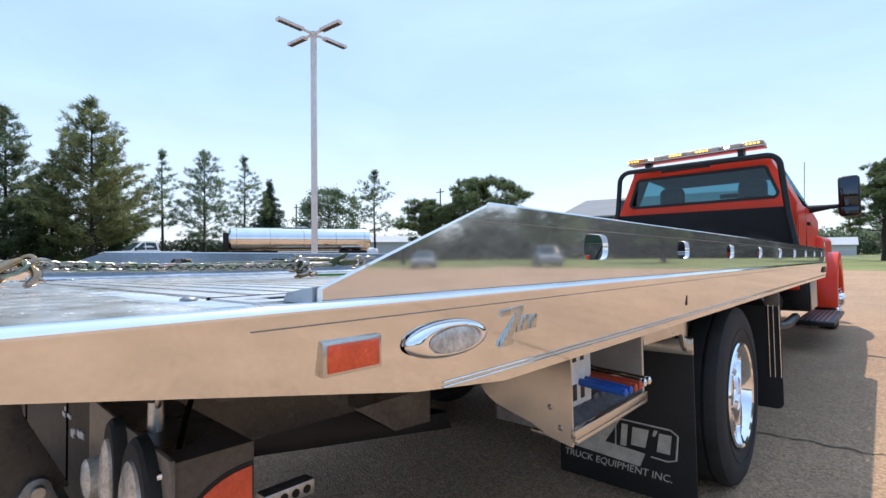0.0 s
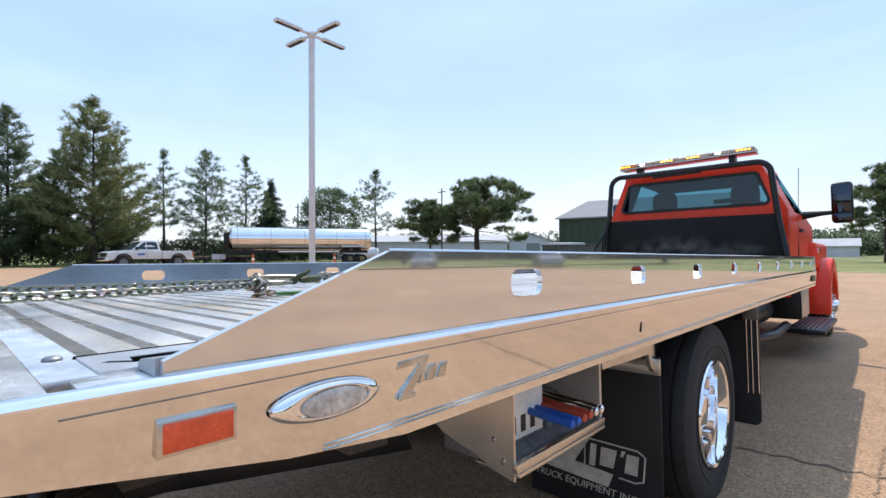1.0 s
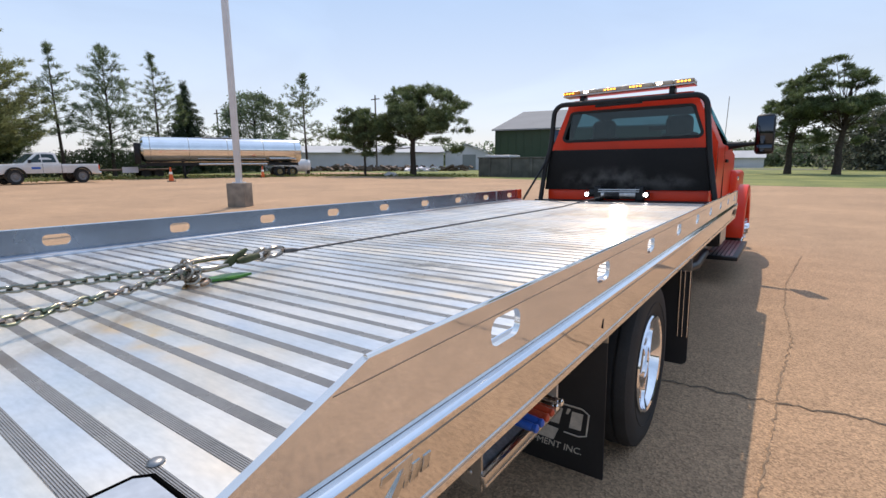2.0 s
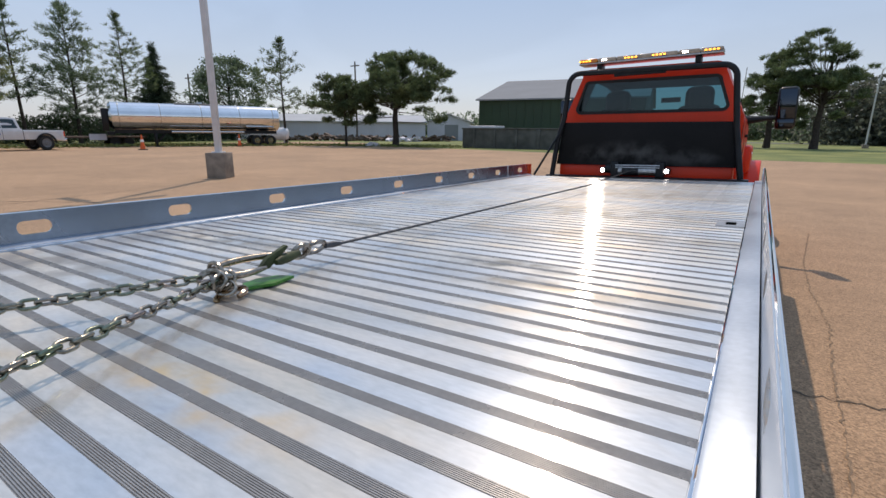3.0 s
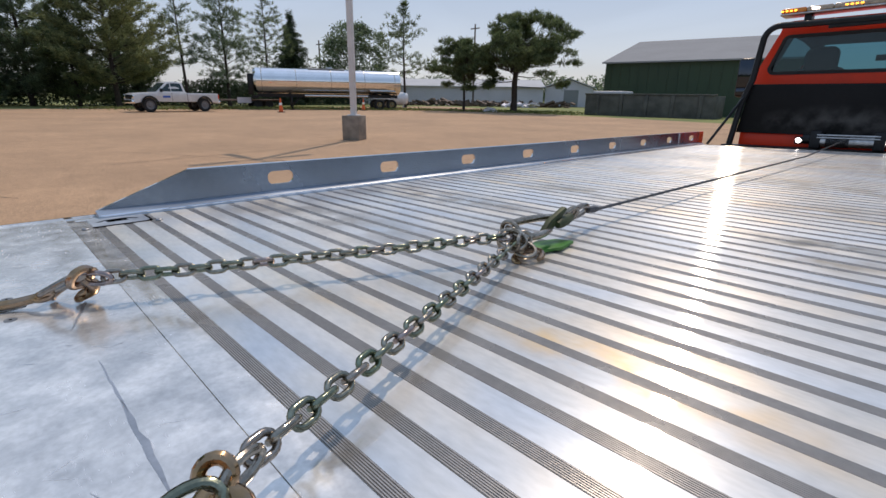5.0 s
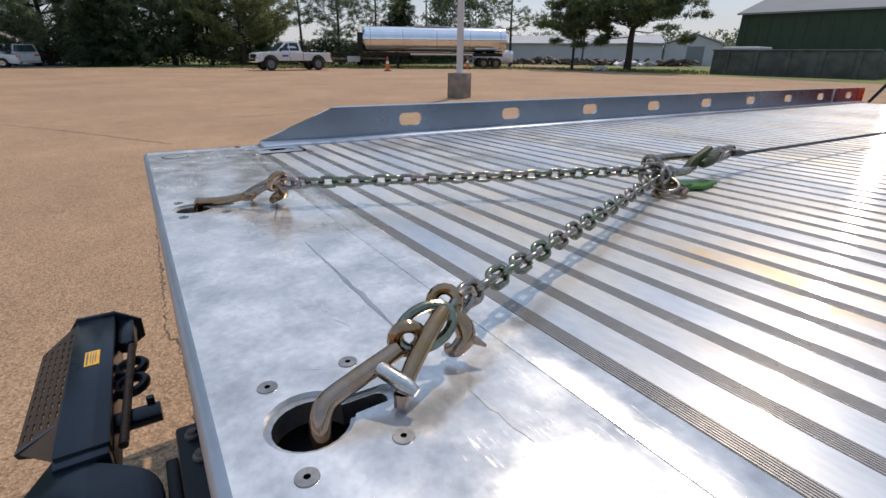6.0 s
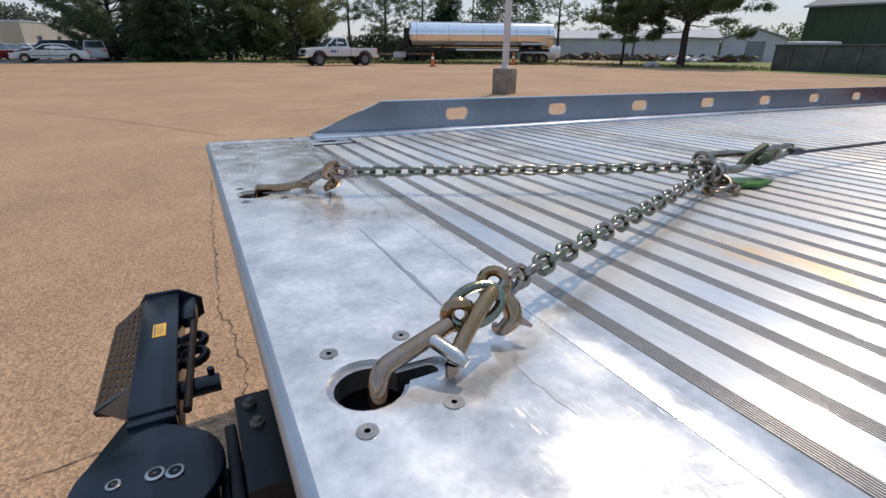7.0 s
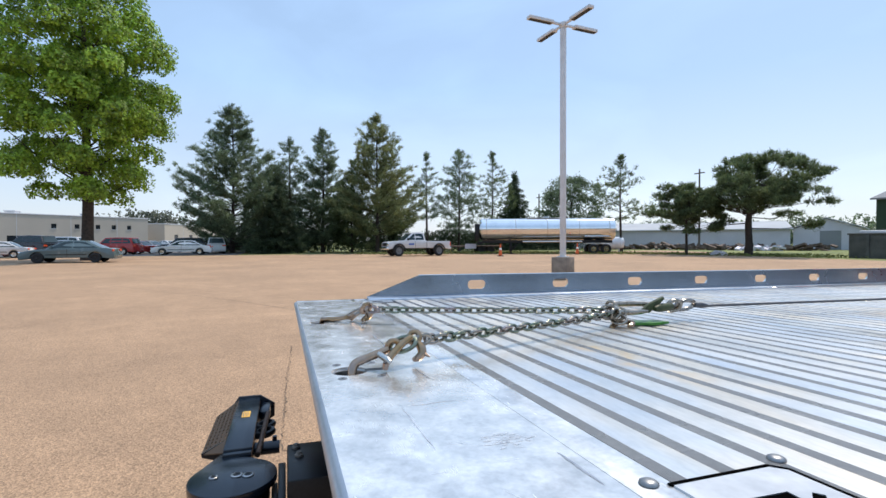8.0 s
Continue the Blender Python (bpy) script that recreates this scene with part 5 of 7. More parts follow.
def pane(loop, y):
    bm = bmesh.new()
    bm.faces.new([bm.verts.new((u, y, v)) for u, v in loop])
    return bm


part("rear_window", pane(window_loop(-0.012), CY + 0.004), GLASS, back_wall, "tinted rear window").visible_shadow = False
# seats, wheel and dashboard behind the glass
SEAT = material("grey_seat_cloth", (0.04, 0.05, 0.06), 0.9, 0.0, 0.2, 20.0, 120.0)
for x in (-0.45, 0.52):
    seat = part("seat_back", boxed(x - 0.25, x + 0.25, CY + 0.52, CY + 0.74, 1.05, 1.90, bevel=0.10, segments=5), SEAT, truck, "grey cloth seat")
    part("headrest", boxed(x - 0.16, x + 0.16, CY + 0.53, CY + 0.71, 1.82, 2.12, bevel=0.088, segments=5), SEAT, seat)
part("dashboard", boxed(C - 0.93, C + 0.93, CY + 1.65, CY + 2.1, 1.2, 1.66, bevel=0.05), CABIN, truck, "dark dashboard")
part("steering_wheel", tube(bmesh.new(), [(-0.45 + 0.2 * math.cos(a), CY + 1.45 + 0.06 * math.sin(a), 1.66 + 0.19 * math.sin(a)) for a in [k * math.pi / 12 for k in range(24)]], 0.014, 8, True), BLACK, truck, "black steering wheel")
part("rear_view_mirror", boxed(C - 0.13, C + 0.13, CY + 1.68, CY + 1.70, 2.02, 2.09, bevel=0.006), BLACK, truck)
part("cabin_floor", boxed(C - 0.94, C + 0.94, CY + 0.06, CY + 2.1, 0.76, 0.82), CABIN, truck)
# the reflection of dark trees is put into the mirror's colour
MIRROR = material("tree_dark_mirror", (0.06, 0.072, 0.09), 0.03, 1.0, 0.03, 4.0, 30.0, rough_vary=0.01)
# hood, fenders, door lines, glass of the sides
hood = ring_body(bmesh.new(), [[(C - 0.80, y, 0.9), (C - 0.80, y, zt - 0.1), (C - 0.66, y, zt), (C + 0.66, y, zt), (C + 0.80, y, zt - 0.1), (C + 0.80, y, 0.9)] for y, zt in ((8.75, 1.64), (9.3, 1.60), (9.95, 1.48), (10.05, 1.3))])
part("hood", hood, ORANGE, truck, "orange-red hood")
for sx in (-1, 1):
    x0 = C + sx * 1.0
    part("door_handle", boxed(*sorted((x0 - 0.002 * sx, x0 + 0.03 * sx)), 7.45, 7.62, 1.50, 1.54, bevel=0.008), BLACK, truck, "black door handle")
    part("door_gap", boxed(*sorted((x0 - 0.01 * sx, x0 + 0.002 * sx)), 7.36, 7.372, 0.80, 1.70), BLACK, truck)
    bm = bmesh.new()
    prism(bm, arc((9.0, 0.52), 0.66, -8, 188, 22) + arc((9.0, 0.52), 0.50, 188, -8, 22), *sorted((C + sx * 0.80, C + sx * 1.21)), along_x, 0.02)
    part("fender", bm, ORANGE, truck, "orange-red flared front fender")
    part("fender_side", boxed(*sorted((C + sx * 0.78, C + sx * 1.08)), 8.35, 9.7, 1.02, 1.40, bevel=0.06, segments=3), ORANGE, truck)
    part("emblem_plate", boxed(*sorted((C + sx * 1.078, C + sx * 1.09)), 8.45, 8.62, 1.25, 1.31, bevel=0.004), CHROME, truck)
    step_ = part("running_board", boxed(*sorted((C + sx * 0.92, C + sx * 1.27)), 6.75, 8.30, 0.345, 0.395, bevel=0.012), BLACK, truck, "black running board")
    for i in range(6):
        part("tread_bar", boxed(*sorted((C + sx * (0.96 + i * 0.045), C + sx * (0.985 + i * 0.045))), 6.80, 8.25, 0.396, 0.402), SCREW, step_)
    tank = part("battery_box", boxed(*sorted((sx * 0.62, sx * 1.10)), 6.75, 7.35, 0.50, 0.86, bevel=0.02), BLACK, truck, "black battery box")
    part("box_cover", boxed(*sorted((sx * 1.101, sx * 1.115)), 6.76, 7.34, 0.52, 0.85, bevel=0.004), STEEL, tank, "grey box cover")
    part("air_tank", rod(bmesh.new(), (sx * 0.75, 5.5, 0.62), (sx * 0.75, 6.5, 0.62), 0.14, seg=20), BLACK, truck, "black air tank")
    part("exhaust", tube(bmesh.new(), [(sx * 0.70, 5.0, 0.50), (sx * 0.95, 5.1, 0.48), (sx * 1.02, 5.6, 0.46), (sx * 0.98, 6.6, 0.45)], 0.045, 12), BLACK, truck, "black exhaust pipe")
    # towing mirror on its arm
    mx = 0.035 if sx > 0 else 0.07
    arm = part("mirror_arm", tube(bmesh.new(), [(C + sx * 0.98, 7.80, 1.72), (C + sx * 1.20, 7.80, 1.735), (C + sx * (1.36 - mx), 7.80, 1.74)], [0.055, 0.030, 0.026], 10), BLACK, truck, "black towing mirror arm")
    mirror = part("mirror", boxed(*sorted((C + sx * (1.325 - mx), C + sx * (1.535 - mx))), 7.72, 7.83, 1.60, 2.10, bevel=0.045, segments=3), BLACK, truck, "black towing mirror")
    part("mirror_glass", boxed(*sorted((C + sx * (1.345 - mx), C + sx * (1.515 - mx))), 7.712, 7.722, 1.73, 2.07, bevel=0.004), MIRROR, mirror, "mirror glass")
    part("convex_glass", boxed(*sorted((C + sx * (1.345 - mx), C + sx * (1.515 - mx))), 7.712, 7.722, 1.63, 1.715, bevel=0.004), MIRROR, mirror, "convex mirror glass")
part("antenna", rod(bmesh.new(), (C + 0.86, 8.6, 1.62), (C + 0.90, 8.5, 2.45), 0.004), BLACK, truck, "thin whip antenna")
part("cab_lower", boxed(-0.92, 1.0, 6.40, 6.66, 1.00, 1.20, bevel=0.02), ORANGE, truck, "orange-red panel below the headboard")
part("chassis_rail", boxed(-0.46, -0.38, 2.0, 10.0, 0.45, 0.62), BLACK, truck)
part("chassis_rail", boxed(0.38, 0.46, 2.0, 10.0, 0.45, 0.62), BLACK, truck)
part("bumper", boxed(-1.0, 1.07, 10.0, 10.25, 0.55, 0.85, bevel=0.03), CHROME, truck, "chrome front bumper")
part("grille", boxed(-0.6, 0.67, 10.02, 10.08, 0.9, 1.40, bevel=0.02), CHROME, truck, "chrome grille")

# ---- trees ----


def fast_mesh(name, verts, tri, mat, parent=None, label="", kind=""):
    """A mesh of loose triangles from arrays."""
    me = bpy.data.meshes.new(name)
    me.vertices.add(len(verts)), me.loops.add(len(tri) * 3), me.polygons.add(len(tri))
    me.vertices.foreach_set("co", verts.astype(np.float32).ravel())
    me.loops.foreach_set("vertex_index", tri.astype(np.int32).ravel())
    me.polygons.foreach_set("loop_start", np.arange(0, len(tri) * 3, 3, dtype=np.int32))
    me.update(calc_edges=True)
    me.materials.append(mat)
    ob = new(name, me)
    if parent is not None:
        ob.parent = parent
    return tagged(ob, label, "", "", kind)


def unit(v):
    return v / np.maximum(np.linalg.norm(v, axis=1, keepdims=True), 1e-6)


def blades(rng, centres, lean, count, length, width, flat_=1.0):
    """count narrow blades at each centre, pointing along lean with scatter."""
    c = np.repeat(centres, count, 0)
    d = unit(np.repeat(lean, count, 0) * 0.7 + rng.normal(0, 0.75, (len(c), 3)) * [1.0, 1.0, flat_])
    s = unit(np.cross(d, rng.normal(0, 1, (len(c), 3))))
    ln = length * rng.uniform(0.6, 1.3, (len(c), 1))
    w = width * rng.uniform(0.6, 1.3, (len(c), 1))
    c = c + rng.normal(0, length * 0.25, c.shape)
    v = np.stack([c - s * w, c + s * w, c + d * ln + s * w * 0.25, c + d * ln - s * w * 0.25], 1).reshape(-1, 3)
    k = np.arange(len(c))[:, None] * 4
    return v, np.concatenate([k + [[0, 1, 2]], k + [[0, 2, 3]]])


def conifer(x, y, height, low, radius, mat, seed, label, style="pine", thick=0.0):
    """A tree with a tapered trunk, whorls of limbs and tufts of needles along them."""
    rng = np.random.default_rng(seed)
    tree = thing("pine_tree" if style != "spruce" else "spruce_tree", label, "tree", "trees round the lot", m=Matrix.Translation((x, y, -0.03)))
    bm = bmesh.new()
    thick = thick or height * 0.012 + 0.03
    sway = rng.uniform(-0.25, 0.25, 2)
    axis = lambda z: np.array([sway[0] * math.sin(z / height * 3), sway[1] * math.sin(z / height * 2.5), z])
    zs = np.linspace(0, height, 9)
    tube(bm, [axis(z) for z in zs], [thick * (1.25 if i == 0 else 1) * (1 - 0.93 * i / 8) for i in range(9)], 8)
    tips, leans = [], []
    dense = {"pine": 0.75, "wpine": 1.0, "spruce": 1.2, "open": 0.6}[style]
    gap = {"pine": 0.64, "wpine": 0.58, "spruce": 0.42, "open": 0.75}[style]
    z = low
    while z < height - 0.25:
        f = (z - low) / (height - low)
        reach = {"pine": radius * (1 - f) ** 0.6 * (0.55 + 0.45 * min(1, f * 4 + 0.3)), "wpine": radius * (1 - f) ** 0.8 * (0.80 + 0.20 * min(1, f * 5 + 0.2)), "spruce": radius * (1 - f) ** 0.9, "open": radius * (1 - f ** 1.6) * (0.55 + 0.45 * math.sin(3 * f + 0.6))}[style]
        n = max(3, int({"pine": 5, "wpine": 6, "spruce": 8, "open": 4}[style] * (1 - 0.35 * f)))
        turn = rng.uniform(0, 6.28)
        for k in range(n):
            if rng.random() < (0.18 if style in ("pine", "open") else 0.05):
                continue
            a = turn + 6.283 * k / n + rng.normal(0, 0.25)
            ln = max(0.3, reach * rng.uniform(0.6, 1.15))
            rise = {"pine": 0.18, "wpine": 0.12, "spruce": -0.30, "open": 0.15}[style] + rng.normal(0, 0.12) + (0.5 * f if style in ("pine", "open") else 0.35 * f if style == "wpine" else 0.0)
            start = axis(z + rng.uniform(-0.15, 0.15))
            way = np.array([math.cos(a), math.sin(a), rise])
            bend = np.array([0, 0, 0.25 if style != "spruce" else 0.12])
            pts = [start + way * ln * q + bend * ln * q * q for q in (0, 0.45, 1.0)]
            tube(bm, pts, [thick * 0.28 * (1 - 0.6 * f), thick * 0.16 * (1 - 0.6 * f), 0.008], 4)
            count = max(3, int(ln * 9 * dense))
            for q in rng.uniform(0.30 if style != "spruce" else 0.1, 1.05, count):
                side = rng.normal(0, (0.13 + 0.16 * (1 - abs(q - 0.6))) * (0.6 if style == "wpine" else 1.0), 3) * min(ln, 2.2)
                side[2] *= 0.35 if style == "spruce" else 0.16
                tips.append(start + way * ln * q + bend * ln * q * q + side)
                leans.append(way + np.array([0, 0, 0.5 if style != "spruce" else -0.2]))
        z += gap * rng.uniform(0.75, 1.25)
    for q in range(14):
        tips.append(axis(height - 0.08 * q) + rng.normal(0, 0.12, 3))
        leans.append(np.array([0, 0, 1.0]))
    part("trunk", bm, BARK, tree)
    v, t = blades(rng, np.array(tips), np.array(leans), 15, 0.38, 0.034, 0.6)
    fast_mesh("crown", v, t, mat, tree)
    return tree


def broadleaf(x, y, height, low, radius, mat, seed, label, leaves=15000, size=0.20, flat_=1.0, thick=0.5, name="maple_tree"):
    """A tree with forking limbs and clouds of leaves that leave gaps."""
    rng = np.random.default_rng(seed)
    tree = thing(name, label, "tree", "trees round the lot", m=Matrix.Translation((x, y, -0.03)))
    bm = bmesh.new()
    fork = low * 0.95
    tube(bm, [(0, 0, 0), (0.05, 0.02, fork * 0.3), (0.0, 0.1, fork), (0.1, 0.0, (low + height) / 2), (0.0, 0.0, height * 0.9)], [thick * 1.25, thick, thick * 0.9, thick * 0.45, 0.04], 10)
    clouds = []
    mid, half = (low + height) / 2, (height - low) / 2
    for i in range(230):
        a, q = rng.uniform(0, 6.28), rng.uniform(-1, 0.98)
        rim = math.sqrt(max(0.04, 1 - abs(q) ** 2.4)) if q > -0.45 else 0.93 - 0.25 * (-q - 0.45)
        lump = 1 + 0.16 * math.sin(3 * a + seed) * math.cos(4 * q + seed)
        rr = radius * rim * lump * rng.uniform(0.30, 1.0) ** 0.6
        c = np.array([rr * math.cos(a), rr * math.sin(a), mid + half * q])
        clouds.append((c, rng.uniform(0.09, 0.19) * radius))
        if i % 5 == 0:
            h0 = rng.uniform(fork * 0.9, min(c[2], height * 0.75) if c[2] > fork else fork)
            tube(bm, [(0, 0, h0), c * [0.5, 0.5, 0] + [0, 0, (h0 + c[2]) / 2 + 0.3], c], [thick * 0.26, thick * 0.14, 0.02], 5)
    part("trunk", bm, BARK, tree)
    per = leaves // len(clouds)
    pts = []
    for c, r in clouds:
        p = rng.normal(0, 0.52, (per, 3)) * r
        p[:, 2] *= 0.72 * flat_
        pts.append(c + p)
    pts = np.concatenate(pts)
    v, t = blades(rng, pts, rng.normal(0, 1, pts.shape), 2, size, size * 0.42)
    fast_mesh("crown", v, t, mat, tree)
    return tree


def lumpy_tree(x, y, height, low, radius, mat, seed, label, thick=0.45, name="maple_tree"):
    """A full-crowned tree: big lumps of foliage on forking limbs, each a shell of leaves that face outwards, with gaps between."""
    rng = np.random.default_rng(seed)
    tree = thing(name, label, "tree", "trees round the lot", m=Matrix.Translation((x, y, -0.03)))
    bm = bmesh.new()
    tube(bm, [(0, 0, 0), (0.04, 0.02, low * 0.4), (0.0, 0.08, low), (0.15, 0.0, (low + height) / 2), (0.0, 0.0, height * 0.9)], [thick * 1.3, thick, thick * 0.92, thick * 0.45, 0.04], 12)
    mid, half = (low + height) / 2, (height - low) / 2
    pts, outs = [], []
    spots = []

    def spot(inner):
        q, a = rng.uniform(-0.98, 0.95), rng.uniform(0, 2 * math.pi)
        rim = 1 - 0.74 * (q + 0.1) ** 1.15 if q > -0.1 else 1 - 0.5 * (-q - 0.1) ** 2.0
        rr = radius * rim * (rng.uniform(0.05, 0.5) if inner else rng.uniform(0.70, 1.10))
        return np.array([rr * math.cos(a), rr * math.sin(a), mid + half * q]), q, rr

    for i in range(104):
        tries = [spot(i % 4 == 0) for k in range(7)]
        c, q, rr = max(tries, key=lambda one: min([np.linalg.norm(one[0] - other) for other in spots], default=0.0))
        spots.append(c)
        r = radius * rng.uniform(0.16, 0.29) * (1 - 0.2 * max(0.0, q))
        h0 = max(low * 0.9, c[2] - rr * rng.uniform(0.5, 1.0))
        if i % 2 == 0:
            tube(bm, [(0, 0, h0), (c[0] * 0.55, c[1] * 0.55, (h0 + c[2]) / 2 - 0.1), tuple(c)], [thick * 0.22, thick * 0.11, 0.02], 5)
        n = int(820 * (r / radius / 0.2) ** 2 * (1 - 0.45 * max(0.0, q)))
        d = unit(rng.normal(0, 1, (n, 3)))
        d[:, 2] = np.where(d[:, 2] < -0.55, -d[:, 2], d[:, 2])
        lump = 1 + 0.30 * np.sin(d[:, :1] * 5 + i) * np.sin(d[:, 1:2] * 6 + 2 * i)
        p = c + d * r * lump * rng.uniform(0.82, 1.10, (n, 1)) * [1.0, 1.0, 0.85]
        pts.append(p), outs.append(unit(d + unit(p - [0, 0, mid]) * 0.5 + [0, 0, 0.25]))
    part("trunk", bm, BARK, tree)
    c, nrm = np.concatenate(pts), np.concatenate(outs)
    nrm = unit(nrm + rng.normal(0, 0.42, nrm.shape))
    d = unit(np.cross(nrm, rng.normal(0, 1, nrm.shape)))
    s = np.cross(nrm, d)
    ln, w = 0.115 * rng.uniform(0.6, 1.35, (len(c), 1)), 0.08 * rng.uniform(0.6, 1.3, (len(c), 1))
    v = np.stack([c - d * ln, c + s * w, c + d * ln, c - s * w], 1).reshape(-1, 3)
    k = np.arange(len(c))[:, None] * 4
    fast_mesh("crown", v, np.concatenate([k + [[0, 1, 2]], k + [[0, 2, 3]]]), mat, tree)
    return tree


def pad_pine(x, y, height, low, radius, seed, label, bias=(0.0, 0.0), thick=0.42):
    """A broad old pine: bare lower limbs that carry flat pads of needles."""
    rng = np.random.default_rng(seed)
    tree = thing("pine_tree", label, "tree", "trees round the lot", m=Matrix.Translation((x, y, -0.03)))
    bm = bmesh.new()
    tube(bm, [(0, 0, 0), (0.02, 0.02, 1.2), (-0.08, 0.05, 2.6), (0.05, 0, 4.0), (0.3, 0.1, height * 0.62), (0.2, 0.0, height * 0.81)], [thick * 1.35, thick, thick * 0.95, thick * 0.75, thick * 0.45, 0.06], 10)
    tips, leans = [], []
    for i in range(max(72, int(14.5 * radius))):
        a, q = rng.uniform(0, 6.28), math.sqrt(rng.uniform(0.01, 1))
        reach = radius * q * (0.86 + 0.14 * math.cos(2 * a - 0.7))
        crown = height - (height - low) * (0.03 + 0.60 * q ** 2.0)
        z = max(low, crown - (height - low) * 0.46 * rng.random() ** 1.7)
        c = np.array([reach * math.cos(a) + bias[0], reach * math.sin(a) + bias[1], z])
        h0 = min(z - 0.3, rng.uniform(low * 1.15, height * 0.66))
        tube(bm, [(0, 0, h0), c * [0.5, 0.5, 0] + [0, 0, h0 * 0.5 + z * 0.5 + rng.uniform(-0.4, 0.1)], c], [thick * 0.20, thick * 0.11, 0.015], 5)
        r = rng.uniform(0.55, 1.25) * min(1.0, radius / 5)
        for k in range(3):
            m = c + rng.normal(0, 0.55, 3) * r * [1, 1, 0.3]
            rr = r * rng.uniform(0.45, 0.8)
            n = int(38 * rr)
            p = unit(rng.normal(0, 1, (n, 3))) * rr * rng.uniform(0.2, 1, (n, 1)) ** 0.5
            p[:, 2] = p[:, 2] * 0.50
            tips.append(m + p)
            leans.append(unit(p + [0, 0, 0.6 * rr]))
    part("trunk", bm, BARK, tree)
    v, t = blades(rng, np.concatenate(tips), np.concatenate(leans), 11, 0.28, 0.032)
    fast_mesh("crown", v, t, NEEDLE, tree)
    return tree


lumpy_tree(-40.5, -13.9, 24.5, 4.6, 5.2, LEAF_MAPLE, 11, "tall maple with bright green leaves beside the parked cars", thick=0.38)
conifer(-60.3, -5.9, 17.5, 0.8, 8.2, NEEDLE_BLUE, 12, "broad blue-green white pine", "wpine")
conifer(-56.5, -0.8, 9.2, 0.3, 2.9, NEEDLE_DARK, 13, "dense dark spruce in the row", "spruce")
conifer(-62.5, 0.8, 14.4, 2.4, 3.4, NEEDLE_BLUE, 14, "tall white pine in the row", "pine")
conifer(-60.4, 4.6, 15.4, 1.0, 4.6, NEEDLE_BLUE, 15, "tall white pine in the row", "wpine")
conifer(-55.5, 10.7, 16.5, 2.0, 6.4, NEEDLE_OLIVE, 16, "dense olive-green pine behind the pickup", "wpine")
conifer(-58.0, 8.0, 10.5, 0.8, 3.6, NEEDLE, 36, "shaded pine in the row", "wpine")
conifer(-57.9, 17.7, 12.8, 4.2, 2.5, NEEDLE_BLUE, 17, "slim open pine with a bare trunk", "open")
conifer(-58.5, 22.3, 13.6, 2.6, 3.5, NEEDLE_BLUE, 18, "open white pine behind the tanker", "pine")
conifer(-60.5, 28.0, 13.8, 4.4, 3.5, NEEDLE, 19, "open pine behind the tanker", "open")
conifer(-62.3, 32.6, 11.4, 1.5, 3.2, NEEDLE_DARK, 20, "dark spruce behind the tanker", "spruce")
broadleaf(-65.2, 44.2, 11.4, 3.2, 5.4, NEEDLE_BLUE, 21, "pale green broadleaf tree behind the tanker", 9000, 0.22, thick=0.22, name="ash_tree")
conifer(-46.7, 39.1, 11.8, 4.0, 3.7, NEEDLE, 22, "slim open pine with a bare trunk", "open")
pad_pine(-29.2, 38.2, 9.2, 2.7, 5.3, 23, "broad old pine with a flat dark crown", (0.7, 0.6), 0.28)
conifer(-64.0, -1.0, 11.0, 0.6, 4.0, NEEDLE_DARK, 30, "dark pine at the back of the row", "wpine")
conifer(-63.5, 14.0, 9.5, 0.6, 4.0, NEEDLE, 31, "shaded pine at the back of the row", "wpine")


pad_pine(5.8, 65.6, 12.2, 3.2, 4.5, 29, "tall open pine on the grass beyond the lot", (-1.0, 0.0), 0.34)
pad_pine(1.6, 66.5, 10.5, 2.6, 3.4, 27, "pine on the grass near the road", (0.0, 0.0), 0.3)
pad_pine(-33.1, 35.3, 6.8, 2.3, 3.2, 24, "small pine beside the broad old pine", (0.0, 0.0), 0.11)


# the row along the lot's other edge, which the polished side mirrors
for i, (x, y, h, r) in enumerate(((18.5, 54.0, 8.0, 3.0), (29.5, 49.5, 10.5, 4.0), (46.0, 41.0, 9.5, 3.8), (53.0, 27.0, 11.0, 4.3), (58.0, 8.0, 9.5, 4.0))):
    broadleaf(x, y, h, 2.4, r, LEAF_ASH, 60 + i, "leafy green tree along the edge of the lot", 4200, 0.34, thick=0.25, name="ash_tree")


def thicket(name, line, n, height, depth, mat, seed, label, size=0.5):
    """A belt of undergrowth or far woods along a line, as loose leaves."""
    rng = np.random.default_rng(seed)
    line = np.array(line, float)
    seg = rng.integers(0, len(line) - 1, n)
    f = rng.random((n, 1))
    p = line[seg] * (1 - f) + line[seg + 1] * f
    top = height * (0.55 + 0.45 * np.sin(p[:, 0] * 0.31 + p[:, 1] * 0.23 + seed) * np.sin(p[:, 0] * 0.11 - p[:, 1] * 0.17))
    c = np.stack([p[:, 0] + rng.normal(0, depth / 2, n), p[:, 1] + rng.normal(0, depth / 2, n), top * rng.random(n) ** 0.8], 1)
    v, t = blades(rng, c, rng.normal(0, 1, c.shape), 2, size, size * 0.4)
    ob = fast_mesh(name, v, t, mat, None, label, "stuff")
    return tagged(ob, "", "foliage")


thicket("undergrowth", [(-66, -8), (-60, 12), (-62, 30), (-64, 44)], 26000, 3.2, 2.5, NEEDLE_DARK, 41, "dark undergrowth between the pines", 0.20)
thicket("far_woods", [(10, 100), (40, 92), (90, 60), (120, 0), (110, -80)], 80000, 17, 7, WOODS, 42, "belt of dark woods beyond the road", 0.5)
thicket("far_woods", [(-140, 60), (-110, 110), (-40, 150), (20, 140)], 30000, 8, 7, NEEDLE_BLUE, 43, "far hazy woods on the horizon", 0.6)
